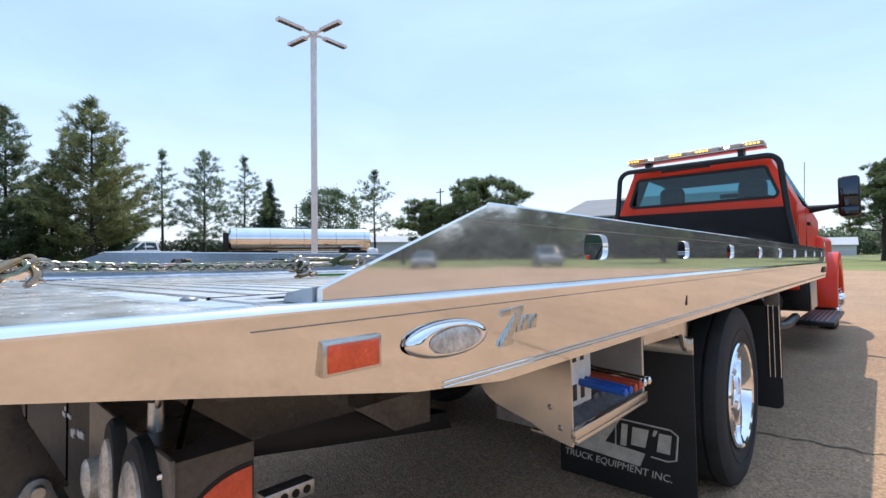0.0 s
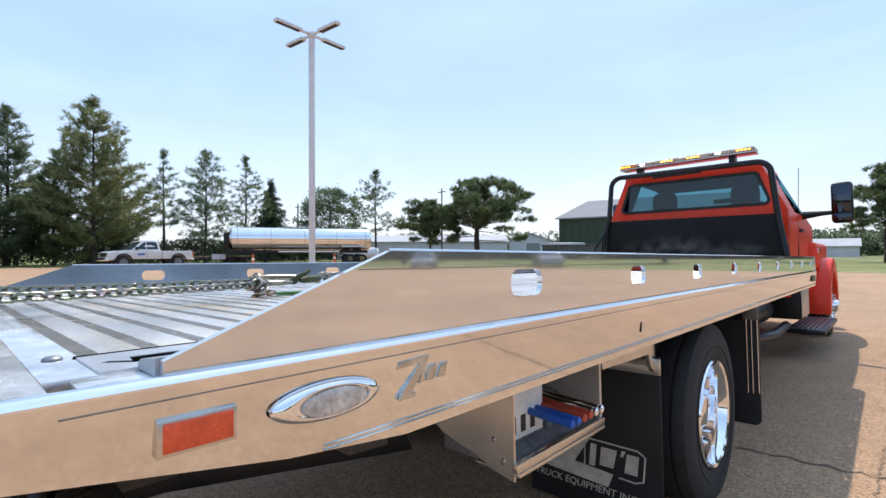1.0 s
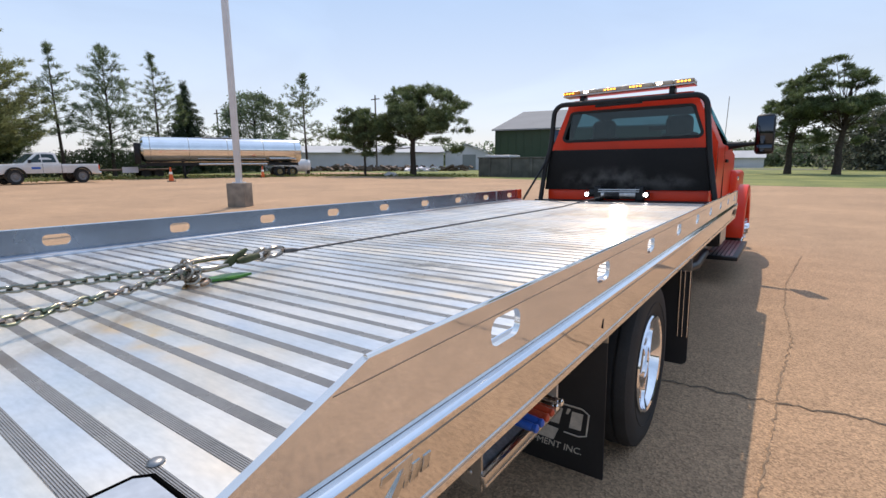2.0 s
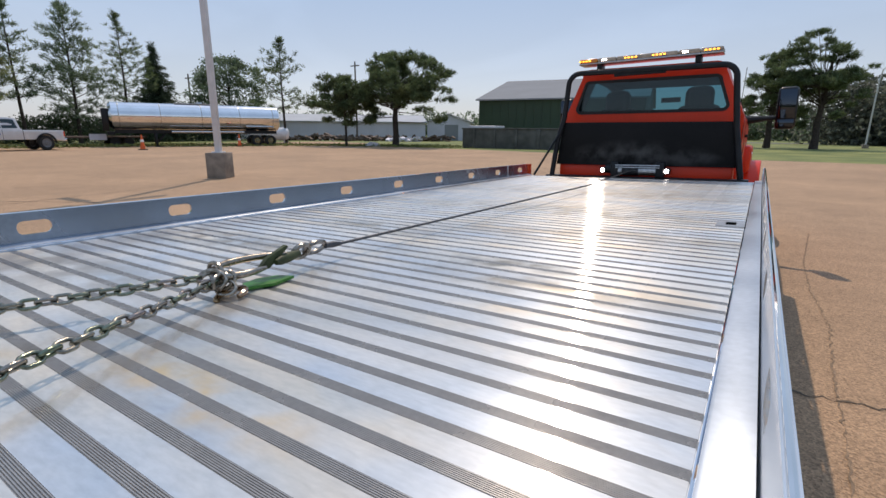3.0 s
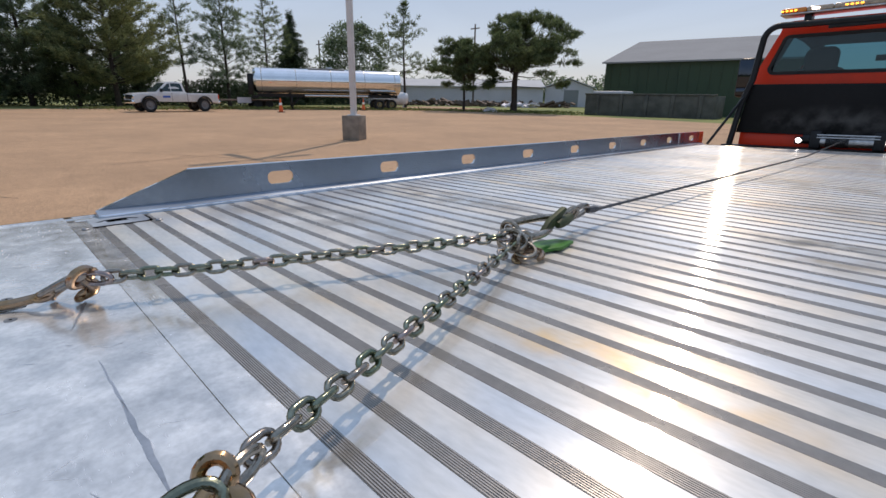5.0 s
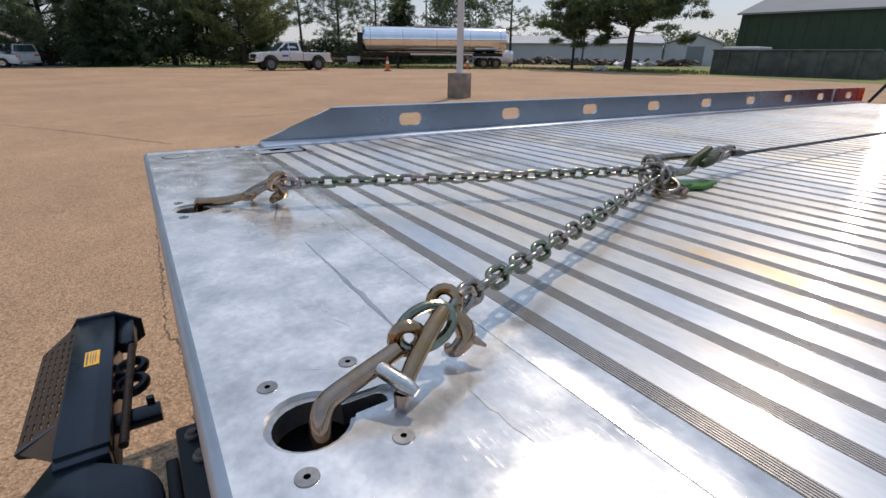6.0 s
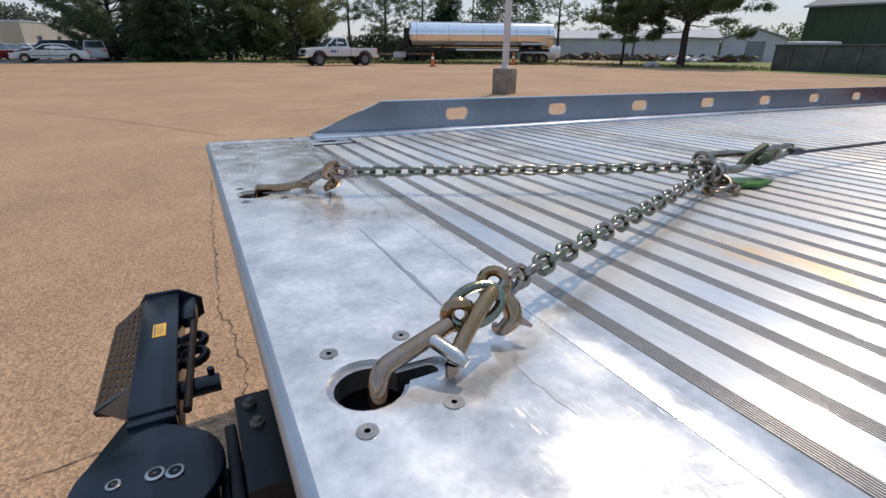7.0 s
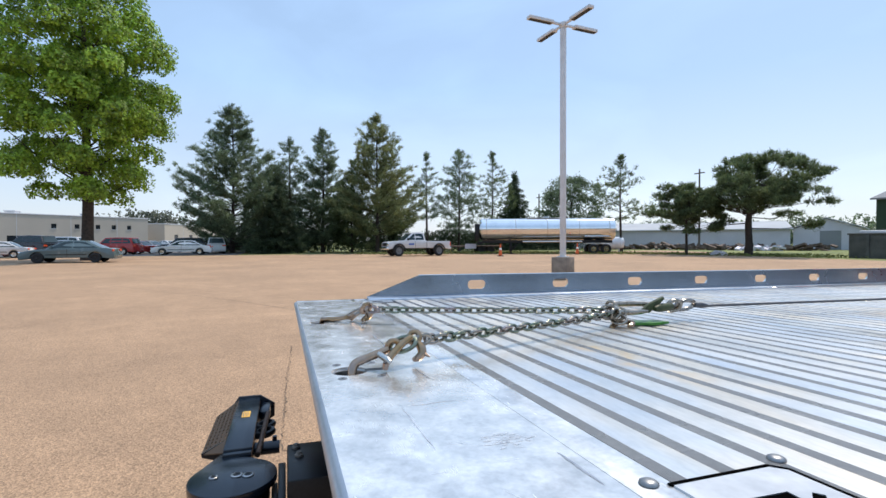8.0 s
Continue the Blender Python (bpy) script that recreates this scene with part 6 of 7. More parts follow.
thicket("far_woods", [(110, -80), (20, -130), (-110, -120), (-150, -40), (-150, 10)], 40000, 11, 7, WOODS, 44, "belt of woods behind the works", 0.7)
thicket("grass_tufts", [(-49, 8), (-44, 24), (-36, 36), (-24, 40)], 5000, 0.25, 3.0, GRASS, 45, "tufts of rough grass at the lot's edge", 0.14)

# ---- lamp post ----
post = thing("lamp_post", "tall pale grey lamp post on a concrete block", "lamp post", m=Matrix.Translation((-13.06, 9.285, 0)))
turn = Matrix.Rotation(radians(32), 4, "Z")
part("base_block", boxed(-0.30, 0.30, -0.30, 0.30, -0.05, 0.78, bevel=0.02), CONCRETE_BASE, post, "stained concrete base", m=turn)
part("pole", boxed(-0.085, 0.085, -0.085, 0.085, 0.80, 8.85, bevel=0.012), GREY_PAINT, post, m=turn)
part("flange", boxed(-0.16, 0.16, -0.16, 0.16, 0.78, 0.81, bevel=0.005), GREY_PAINT, post, m=turn)
part("hub", boxed(-0.11, 0.11, -0.11, 0.11, 8.80, 8.98, bevel=0.02), GREY_PAINT, post, m=turn)
for i in range(4):
    m = Matrix.Translation((0, 0, 8.90)) @ Matrix.Rotation(radians(-85 + 90 * i), 4, "Z")
    arm = part("lamp_arm", boxed(0.1, 0.5, -0.035, 0.035, -0.04, 0.04, bevel=0.008), GREY_PAINT, post, m=m)
    part("lamp_head", boxed(0.45, 1.45, -0.11, 0.11, -0.055, 0.055, bevel=0.02), GREY_PAINT, arm, "slim rectangular lamp head")
    part("lamp_glass", boxed(0.52, 1.40, -0.08, 0.08, -0.062, -0.056), BLACK, arm, "dark lamp glass")

pole2 = thing("street_lamp", "slim grey street lamp near the road", "street lamp", m=Matrix.Translation((11.26, 74.7, 0)))
part("pole", tube(bmesh.new(), [(0, 0, 0), (0, 0, 7.5), (0.1, -0.3, 8.6), (0.5, -1.0, 9.0)], [0.10, 0.07, 0.06, 0.05], 8), GREY_PAINT, pole2)
part("lamp_head", boxed(0.4, 0.7, -1.5, -0.9, 8.95, 9.08, bevel=0.03), GREY_PAINT, pole2)
part("base_block", boxed(-0.3, 0.3, -0.3, 0.3, -0.1, 0.4, bevel=0.02), CONCRETE_BASE, pole2)
for x, y, h in ((-76.9, 45.1, 10.1), (-53.6, 58.7, 12.0)):
    up = thing("utility_pole", "weathered wooden utility pole", "utility pole", "utility poles", m=Matrix.Translation((x, y, -0.05)))
    part("pole", rod(bmesh.new(), (0, 0, 0), (0, 0, h), 0.16, 0.11, 10), WOOD_POLE, up)
    part("cross_arm", boxed(-0.9, 0.9, -0.05, 0.05, h - 0.7, h - 0.55), WOOD_POLE, up)

# ---- buildings ----


WINDOW_DARK = material("dark_window", (0.03, 0.035, 0.04), 0.1, 0.0, 0.1, 2.0, 20.0, rough_vary=0.02)


def block_building(name, label, a, b, depth, height, mat, openings, roof_mat):
    """A flat-roofed hall; a to b is the front. openings: distance along it, sill, width, height."""
    length = math.hypot(b[0] - a[0], b[1] - a[1])
    ang = math.atan2(b[1] - a[1], b[0] - a[0])
    ob = thing(name, label, "building", m=Matrix.Translation((a[0], a[1], 0)) @ Matrix.Rotation(ang, 4, "Z"))
    bm = bmesh.new()
    holes = [[(u, s), (u + w, s), (u + w, s + h), (u, s + h)] for u, s, w, h in openings]
    sheet(bm, [(0, -0.1), (length, -0.1), (length, height), (0, height)], holes, 0.0, 0.25, along_y)
    part("wall", bm, mat, ob)
    part("wall", boxed(0, 0.25, 0.252, depth, -0.1, height), mat, ob)
    part("wall", boxed(length - 0.25, length, 0.252, depth, -0.1, height), mat, ob)
    part("wall", boxed(0.252, length - 0.252, depth - 0.25, depth, -0.1, height), mat, ob)
    part("roof", boxed(-0.05, length + 0.05, -0.06, depth + 0.05, height + 0.004, height + 0.16, bevel=0.02), roof_mat, ob)
    for u in np.arange(6, length - 1, 6.0):
        part("panel_joint", boxed(u - 0.03, u + 0.03, -0.012, 0.0, 0, height - 0.02), roof_mat, ob)
    for u, s, w, h in openings:
        win = part("window", boxed(u + 0.002, u + w - 0.002, 0.10, 0.14, s + 0.002, s + h - 0.002), WINDOW_DARK, ob)
        part("sill", boxed(u - 0.05, u + w + 0.05, -0.06, 0.0, s - 0.08, s - 0.002), roof_mat, win)
    return ob


block_building("factory", "long cream factory hall with small square windows", (-51.0, -53.0), (-84.2, -20.3), 30, 4.9, CREAM, [(u, 3.2, 0.62, 0.62) for u in (20.3, 23.4, 33.7, 36.45, 39.1, 41.25, 43.45)] + [(29.0, 0.0, 1.2, 2.2)], GREY_PAINT)
block_building("factory", "lower cream wing of the factory", (-89.0, -19.0), (-108.0, -13.0), 25, 4.3, CREAM, [(3, 1.6, 1.2, 1.0), (8, 1.6, 1.2, 1.0)], GREY_PAINT)
for i, (x, y) in enumerate(((-66, -46), (-73, -40), (-80, -34), (-86, -27))):
    vent = thing("roof_vent", "pale sheet-metal roof vent", "vent", "roof vents", m=Matrix.Translation((x - 3, y - 3, 5.06)))
    part("body", boxed(-0.8, 0.8, -0.6, 0.6, 0, 0.75, bevel=0.04), GREY_PAINT, vent)
    part("cap", boxed(-0.9, 0.9, -0.7, 0.7, 0.752, 0.85, bevel=0.02), GREY_PAINT, vent)


def gable_hall(name, label, a, b, depth, eave, ridge, mat, roof_mat, openings=()):
    """A hall with a pitched roof, its ridge along a to b."""
    length = math.hypot(b[0] - a[0], b[1] - a[1])
    ob = thing(name, label, "building", m=Matrix.Translation((a[0], a[1], 0)) @ Matrix.Rotation(math.atan2(b[1] - a[1], b[0] - a[0]), 4, "Z"))
    holes = [[(u, s), (u + w, s), (u + w, s + h), (u, s + h)] for u, s, w, h in openings]
    part("wall", sheet(bmesh.new(), [(0, -0.1), (length, -0.1), (length, eave), (0, eave)], holes, 0.0, 0.2, along_y), mat, ob)
    part("wall", boxed(0.0, length, depth - 0.2, depth, -0.1, eave), mat, ob)
    for u in (0.0, length - 0.2):
        part("gable_wall", prism(bmesh.new(), [(0.202, -0.1), (depth - 0.202, -0.1), (depth - 0.202, eave), (depth / 2, ridge - 0.05), (0.202, eave)], u, u + 0.2, along_x), mat, ob)
    for y0, y1 in ((-0.35, depth / 2), (depth + 0.35, depth / 2)):
        slope = (ridge - eave) / (depth / 2)
        z0 = eave - 0.35 * slope + 0.02
        part("roof", prism(bmesh.new(), [(y0, z0), (y1, ridge + 0.02), (y1, ridge + 0.16), (y0, z0 + 0.14)], -0.3, length + 0.3, along_x), roof_mat, ob)
    for u in np.arange(0.6, length - 0.3, 0.9):
        part("siding_rib", boxed(u - 0.03, u + 0.03, -0.03, 0.0, 0.0, eave - 0.05), mat, ob)
    for u, s, w, h in openings:
        part("door", boxed(u + 0.01, u + w - 0.01, 0.08, 0.12, s, s + h - 0.01), WINDOW_DARK, ob)
    return ob


gable_hall("shed", "dark green metal shed with a pale pitched roof", (-25.1, 47.6), (-8.5, 50.1), 22, 4.8, 7.6, GREEN_WALL, ROOF_GREY)
gable_hall("warehouse", "long low white warehouse with a pale roof", (-72.0, 47.0), (-47.2, 68.65), 16, 2.9, 4.2, WHITE_WALL, ROOF_PALE)
end_hall = gable_hall("warehouse", "white gabled end hall of the warehouse", (-40.6, 72.6), (-46.2, 83.2), 7.4, 3.0, 4.3, WHITE_WALL, ROOF_PALE)
part("door", boxed(-0.04, 0.0, 2.1, 4.4, 0, 2.6), ROOF_GREY, end_hall, "grey sheet door")
gable_hall("house", "low pale-roofed building beyond the road", (-9.5, 118.0), (-2.5, 118.4), 9, 2.0, 3.4, WHITE_WALL, ROOF_PALE)
bunker = thing("bunker", "weathered dark concrete bunker beside the shed", "bunker", m=Matrix.Translation((-23.0, 40.7, 0)) @ Matrix.Rotation(math.atan2(1.1, 9.1), 4, "Z"))
part("wall", boxed(0, 10.5, 0, 0.3, -0.1, 1.72, bevel=0.03), BUNKER, bunker)
part("wall", boxed(0, 0.3, 0.302, 4, -0.1, 1.72, bevel=0.03), BUNKER, bunker)
part("wall", boxed(10.2, 10.5, 0.302, 4, -0.1, 1.72, bevel=0.03), BUNKER, bunker)
part("cap", boxed(-0.08, 10.58, -0.08, 0.38, 1.724, 1.84, bevel=0.03), BUNKER, bunker)
for i in range(5):
    part("pier", boxed(1.0 + i * 2.1, 1.3 + i * 2.1, -0.12, 0.0, -0.1, 1.72, bevel=0.02), BUNKER, bunker)
part("roof_cover", boxed(0.35, 3.0, 0.6, 3.6, 1.73, 2.05, bevel=0.1), GREY_PAINT, bunker, "pale cover on the bunker")

rnd = random.Random(9)
bm = bmesh.new()
for i in range(120):
    f = rnd.random()
    c = Vector((-62 + 22 * f + rnd.uniform(-1.5, 1.5), 47 + 18 * f + rnd.uniform(-1.5, 1.5), rnd.uniform(0.05, 0.6)))
    m = Matrix.Translation(c) @ Euler((rnd.uniform(-0.4, 0.4), rnd.uniform(-0.4, 0.4), rnd.uniform(0, 6.3))).to_matrix().to_4x4() @ Matrix.Diagonal((rnd.uniform(0.6, 2.6), rnd.uniform(0.2, 0.7), rnd.uniform(0.1, 0.5), 1))
    bmesh.ops.create_cube(bm, size=1, matrix=m)
tagged(part("scrap_heap", bm, JUNK, None, "rusty scrap and timber heaped before the warehouse", "stuff"), "", "scrap")
bm = bmesh.new()
for i in range(40):
    c = Vector((-44 + rnd.uniform(-2, 2.5), 58 + rnd.uniform(-1, 1.5), rnd.uniform(0.0, 0.5)))
    m = Matrix.Translation(c) @ Euler((rnd.uniform(-0.5, 0.5), rnd.uniform(-0.5, 0.5), rnd.uniform(0, 6.3))).to_matrix().to_4x4() @ Matrix.Diagonal((rnd.uniform(0.4, 1.4), rnd.uniform(0.2, 0.5), rnd.uniform(0.1, 0.3), 1))
    bmesh.ops.create_cube(bm, size=1, matrix=m)
tagged(part("rubble_heap", bm, WHITE_WALL, None, "pale broken slabs in a heap", "stuff"), "", "rubble")

# ---- parked vehicles ----


def road_wheel(parent, x, y, r, width=0.22, rim_mat=None):
    s = 1 if x > 0 else -1
    m = Matrix.Translation((x, y, r)) @ Matrix.Scale(s, 4, (1, 0, 0))
    tyre = part("wheel", lathe(bmesh.new(), [(-width, r * 0.6), (-width, r * 0.9), (-width * 0.85, r), (-width * 0.15, r), (0, r * 0.9), (0, r * 0.62)], 28, m, False), RUBBER, parent, "dark tyre with a bright rim")
    part("rim", lathe(bmesh.new(), [(-0.01, r * 0.62), (0.006, r * 0.60), (-0.03, r * 0.5), (-0.035, r * 0.3), (0.0, r * 0.2), (0.002, 0.01)], 20, m, False), rim_mat or STAINLESS, tyre)
    return tyre


def greenhouse(parent, mat, base, roof, half_base, half_roof, z0, z1, posts):
    """The glazed upper body with a rounded roofline: base and roof are (rear, front) along the car; posts split the side glass."""
    (b0, b1), (r0, r1), h = base, roof, z1 - z0
    crown = 0.035

    def profile(shrink, low, high):
        """The side outline, rear to front, between two shares of the height."""
        pts = []
        for q in (low, (low + high) / 2, high):
            pts.append((b0 + (r0 - b0) * max(q, 0.0) ** 0.85 + shrink, z0 + h * q))
        for k in range(1, 6):
            f = k / 6
            pts.append((r0 + (r1 - r0) * f, z0 + h * high + crown * math.sin(math.pi * f)))
        for q in (high, (low + high) / 2, low):
            pts.append((b1 + (r1 - b1) * max(q, 0.0) ** 0.85 - shrink, z0 + h * q))
        return pts

    def narrow(bm):
        for v in bm.verts:
            q = min(1.0, max(0.0, (v.co.z - z0) / h))
            v.co.x *= 1 + (half_roof / half_base - 1) * q ** 1.3
        return bm

    house = part("upper_body", narrow(prism(bmesh.new(), profile(0.0, -0.1, 1.0), -half_base, half_base, along_x, 0.04)), mat, parent)
    side = profile(0.16, 0.10, 0.84)
    for s in (-1, 1):
        cuts = [side[0][0], *[b0 + (b1 - b0) * c for c in posts], side[-1][0]]
        for c0, c1 in zip(cuts, cuts[1:]):
            bm = prism(bmesh.new(), side, *sorted((s * (half_base - 0.01), s * (half_base + 0.006))), along_x)
            for cut, way in ((c0 + (0.03 if c0 != cuts[0] else -1), -1), (c1 - (0.03 if c1 != cuts[-1] else -1), 1)):
                bmesh.ops.bisect_plane(bm, geom=bm.verts[:] + bm.edges[:] + bm.faces[:], plane_co=(0, cut, 0), plane_no=(0, way, 0), clear_outer=True)
            bmesh.ops.holes_fill(bm, edges=bm.edges, sides=0)
            part("side_window", narrow(bm), GLASS_DARK, house)
    for (yb, yr, s) in ((b0, r0, -1), (b1, r1, 1)):
        bm, rows = bmesh.new(), []
        for q in (0.08, 0.36, 0.64, 0.90):
            wide = half_base * (1 + (half_roof / half_base - 1) * q ** 1.3) - 0.10
            y = yb + (yr - yb) * q ** 0.85 + s * 0.012
            rows.append([bm.verts.new((x * wide, y + s * 0.03 * (1 - x * x), z0 + h * q + 0.006)) for x in (-1, -0.5, 0, 0.5, 1)])
        for a, b in zip(rows, rows[1:]):
            for k in range(4):
                bm.faces.new((a[k], a[k + 1], b[k + 1], b[k]))
        bmesh.ops.recalc_face_normals(bm, faces=bm.faces)
        bmesh.ops.solidify(bm, geom=bm.faces[:], thickness=0.008)
        part("windscreen" if s > 0 else "rear_window", bm, GLASS_DARK, house)
    return house


def body_with_arches(outline_top, y0, y1, low, axles, r, half):
    """A lower body: the top line from front to back, wheel arches cut into the sill."""
    pts = [(y0, low)]
    for ay in sorted(axles):
        pts += [(u, v) for u, v in arc((ay, r), r * 1.18, 180, 0, 8) if v > low]
    pts += [(y1, low)] + outline_top
    bm = prism(bmesh.new(), pts, -half, half, along_x, 0.045)
    return bm


def sedan(x, y, heading, mat, label, length=4.8, scale=1.0, tall=0.0, rims=None):
    """A saloon, or with tall a sport utility car; it faces along heading."""
    ob = thing("car", label, "car", "parked cars", m=Matrix.Translation((x, y, 0)) @ Matrix.Rotation(radians(heading), 4, "Z") @ Matrix.Scale(scale, 4))
    h = length / 2
    top = [(h + 0.02, 0.42), (h, 0.56), (h - 0.08, 0.68 + tall * 0.6), (h - 0.35, 0.77 + tall * 0.9), (h - 0.9, 0.85 + tall), (h - 1.45, 0.90 + tall), (0.0, 0.92 + tall), (-h + 0.9, 0.94 + tall), (-h + 0.3, 0.92 + tall), (-h + 0.06, 0.86 + tall * 0.9), (-h - 0.01, 0.60), (-h, 0.42)]
    ax, r = (-h + 1.0, h - 0.95), 0.32 + tall * 0.12
    body = part("body", body_with_arches(top, -h, h, 0.22 + tall * 0.3, ax, r, 0.90), mat, ob)
    if tall:
        greenhouse(ob, mat, (-h + 0.05, h - 1.35), (-h + 0.4, h - 2.0), 0.84, 0.70, 0.93 + tall, 1.55 + tall, (0.32, 0.64))
    else:
        greenhouse(ob, mat, (-h + 0.55, h - 1.25), (-h + 1.55, h - 2.25), 0.85, 0.58, 0.90, 1.40, (0.52,))
    for sx in (-1, 1):
        for a in ax:
            road_wheel(ob, sx * 0.91, a, r, rim_mat=rims)
        part("headlight", boxed(*sorted((sx * 0.45, sx * 0.88)), h - 0.12, h + 0.01, 0.60 + tall * 0.6, 0.72 + tall * 0.6, bevel=0.02), CHROME, body)
        part("tail_light", boxed(*sorted((sx * 0.55, sx * 0.89)), -h - 0.01, -h + 0.10, 0.72 + tall * 0.6, 0.86 + tall * 0.6, bevel=0.02), RED_LENS, body)
        part("door_gap", boxed(*sorted((sx * 0.896, sx * 0.904)), -0.02, 0.0, 0.35 + tall * 0.3, 0.92 + tall), BLACK, body)
        part("door_mirror", boxed(*sorted((sx * 0.90, sx * 1.06)), h - 1.75, h - 1.62, 0.95 + tall, 1.08 + tall, bevel=0.03), mat, body)
        part("sill_trim", boxed(*sorted((sx * 0.895, sx * 0.912)), -h + 1.45, h - 1.4, 0.50 + tall * 0.4, 0.55 + tall * 0.4, bevel=0.004), BLACK, body)
    part("bumper", boxed(-0.86, 0.86, h - 0.04, h + 0.05, 0.32, 0.52, bevel=0.04), mat, body)
    part("bumper", boxed(-0.86, 0.86, -h - 0.05, -h + 0.04, 0.34, 0.56, bevel=0.04), mat, body)
    return ob


SILVER = paint("silver_white_car_paint", (0.62, 0.63, 0.64))
TEAL = paint("dull_teal_car_paint", (0.105, 0.15, 0.155))
WHITE = paint("white_car_paint", (0.75, 0.76, 0.78))
DARKRED = paint("dark_red_car_paint", (0.30, 0.02, 0.02))
DARKBLUE = paint("near_black_car_paint", (0.02, 0.022, 0.03))
BRIGHTRED = paint("bright_red_car_paint", (0.42, 0.03, 0.03))
GREYCAR = paint("grey_car_paint", (0.22, 0.22, 0.23))

pick = thing("pickup_truck", "white pickup truck with dark rims parked under pines", "pickup truck", m=Matrix.Translation((-40.85, 11.5, 0)) @ Matrix.Rotation(radians(186), 4, "Z") @ Matrix.Diagonal((1.06, 1.02, 1.10, 1.0)))
top = [(2.95, 0.75), (2.9, 1.10), (2.55, 1.20), (1.45, 1.26), (-0.62, 1.28), (-0.64, 1.22), (-2.95, 1.22), (-2.97, 0.72)]
body = part("body", body_with_arches(top, -2.97, 2.95, 0.55, (-1.85, 1.95), 0.45, 0.98), SILVER, pick)
greenhouse(pick, SILVER, (-0.60, 1.50), (-0.45, 0.62), 0.90, 0.74, 1.26, 1.92, (0.48,))
for sx in (-1, 1):
    for a in (-1.85, 1.95):
        road_wheel(pick, sx * 0.99, a, 0.45, 0.26, KEYPAD)
        part("flare", prism(bmesh.new(), arc((a, 0.45), 0.60, 0, 180, 12) + arc((a, 0.45), 0.51, 180, 0, 12), *sorted((sx * 0.97, sx * 1.03)), along_x), BLACK, pick, "black wheel arch flare")
    part("headlight", boxed(*sorted((sx * 0.55, sx * 0.96)), 2.82, 2.97, 0.88, 1.08, bevel=0.02), CHROME, body)
    part("tail_light", boxed(*sorted((sx * 0.86, sx * 0.99)), -2.99, -2.90, 0.85, 1.15, bevel=0.02), RED_LENS, body)
    part("door_gap", boxed(*sorted((sx * 0.976, sx * 0.984)), 0.42, 0.44, 0.62, 1.24), BLACK, body)
    part("bed_gap", boxed(*sorted((sx * 0.976, sx * 0.984)), -0.66, -0.63, 0.62, 1.20), BLACK, body)
    part("door_mirror", boxed(*sorted((sx * 0.98, sx * 1.22)), 1.10, 1.22, 1.28, 1.50, bevel=0.03), BLACK, body)
    part("door_decal", boxed(*sorted((sx * 0.981, sx * 0.985)), 0.55, 1.05, 0.92, 1.05), BLUE, body, "small blue door decal")
part("bumper", boxed(-0.98, 0.98, 2.90, 3.08, 0.55, 0.75, bevel=0.03), CHROME, body)
part("bumper", boxed(-0.95, 0.95, -3.10, -2.95, 0.55, 0.72, bevel=0.03), CHROME, body)
part("grille", boxed(-0.52, 0.52, 2.86, 2.97, 0.80, 1.08, bevel=0.02), BLACK, body)

sedan(-36.4, -13.4, 180, TEAL, "dull teal saloon parked at the lot's edge", 5.0, 1.03, rims=RUBBER)
sedan(-54.0, -10.0, 180, WHITE, "white saloon parked beyond the grass", 5.2, 1.05)
sedan(-60.5, -11.2, 176, DARKBLUE, "near-black sport utility car behind the white saloon", 4.9, 1.05, 0.16)
sedan(-59.4, -7.6, 100, SILVER, "silver sport utility car in the works car park", 4.8, 1.05, 0.16)
sedan(-64.5, -9.0, 178, DARKBLUE, "near-black car at the back of the works car park", 4.8, 1.05, 0.16)
sedan(-57.3, -17.1, 165, BRIGHTRED, "bright red sport utility car in the works car park", 4.8, 1.05, 0.16)
sedan(-61.5, -16.3, 150, DARKRED, "dark red car in the works car park", 4.7, 1.05)
sedan(-65.5, -16.0, 150, GREYCAR, "grey car in the works car park", 4.7, 1.05)
sedan(-66.5, -14.3, 150, SILVER, "silver car in the works car park", 4.7, 1.05)
sedan(-54.6, -23.4, 160, DARKBLUE, "near-black sport utility car in the works car park", 4.4, 1.10, 0.24)
sedan(-58.5, -22.6, 178, WHITE, "white sport utility car in the works car park", 4.8, 1.08, 0.20)
sedan(-49.4, -23.4, 185, SILVER, "silver car parked near the maple", 4.8, 1.0)
sedan(-52.4, -26.6, 185, DARKRED, "maroon car parked near the maple", 4.8, 1.0)
sedan(22.5, 36.5, 140, GREYCAR, "grey car parked before the leafy trees", 4.8, 1.05, 0.16)
sedan(30.5, 29.5, 140, GREYCAR, "grey car parked before the leafy trees", 4.8, 1.05)

# ---- tanker trailer ----
tank = thing("tanker_trailer", "polished steel tanker trailer parked without a tractor", "trailer", m=Matrix.Translation((-41.95, 25.8, 0)) @ Matrix.Rotation(math.atan2(12.86, 5.3), 4, "Z"))
L, TR = 6.95, 1.13
shape = [(-L, 0.02), (-L - 0.02, 0.5), (-L + 0.06, 0.95), (-L + 0.25, TR)]
tube_ = part("tank_shell", lathe(bmesh.new(), shape + [(-L + 0.4, TR)] + [(L - 0.4, TR), (L - 0.2, TR), (L - 0.05, 0.95), (L, 0.5), (L, 0.02)], 48, Matrix.Translation((0, 0, 2.53))), material("mirror_steel_tank", (0.82, 0.82, 0.83), 0.10, 1.0, 0.04, 1.0, 20.0, rough_vary=0.04), tank, "mirror-bright cylindrical tank")
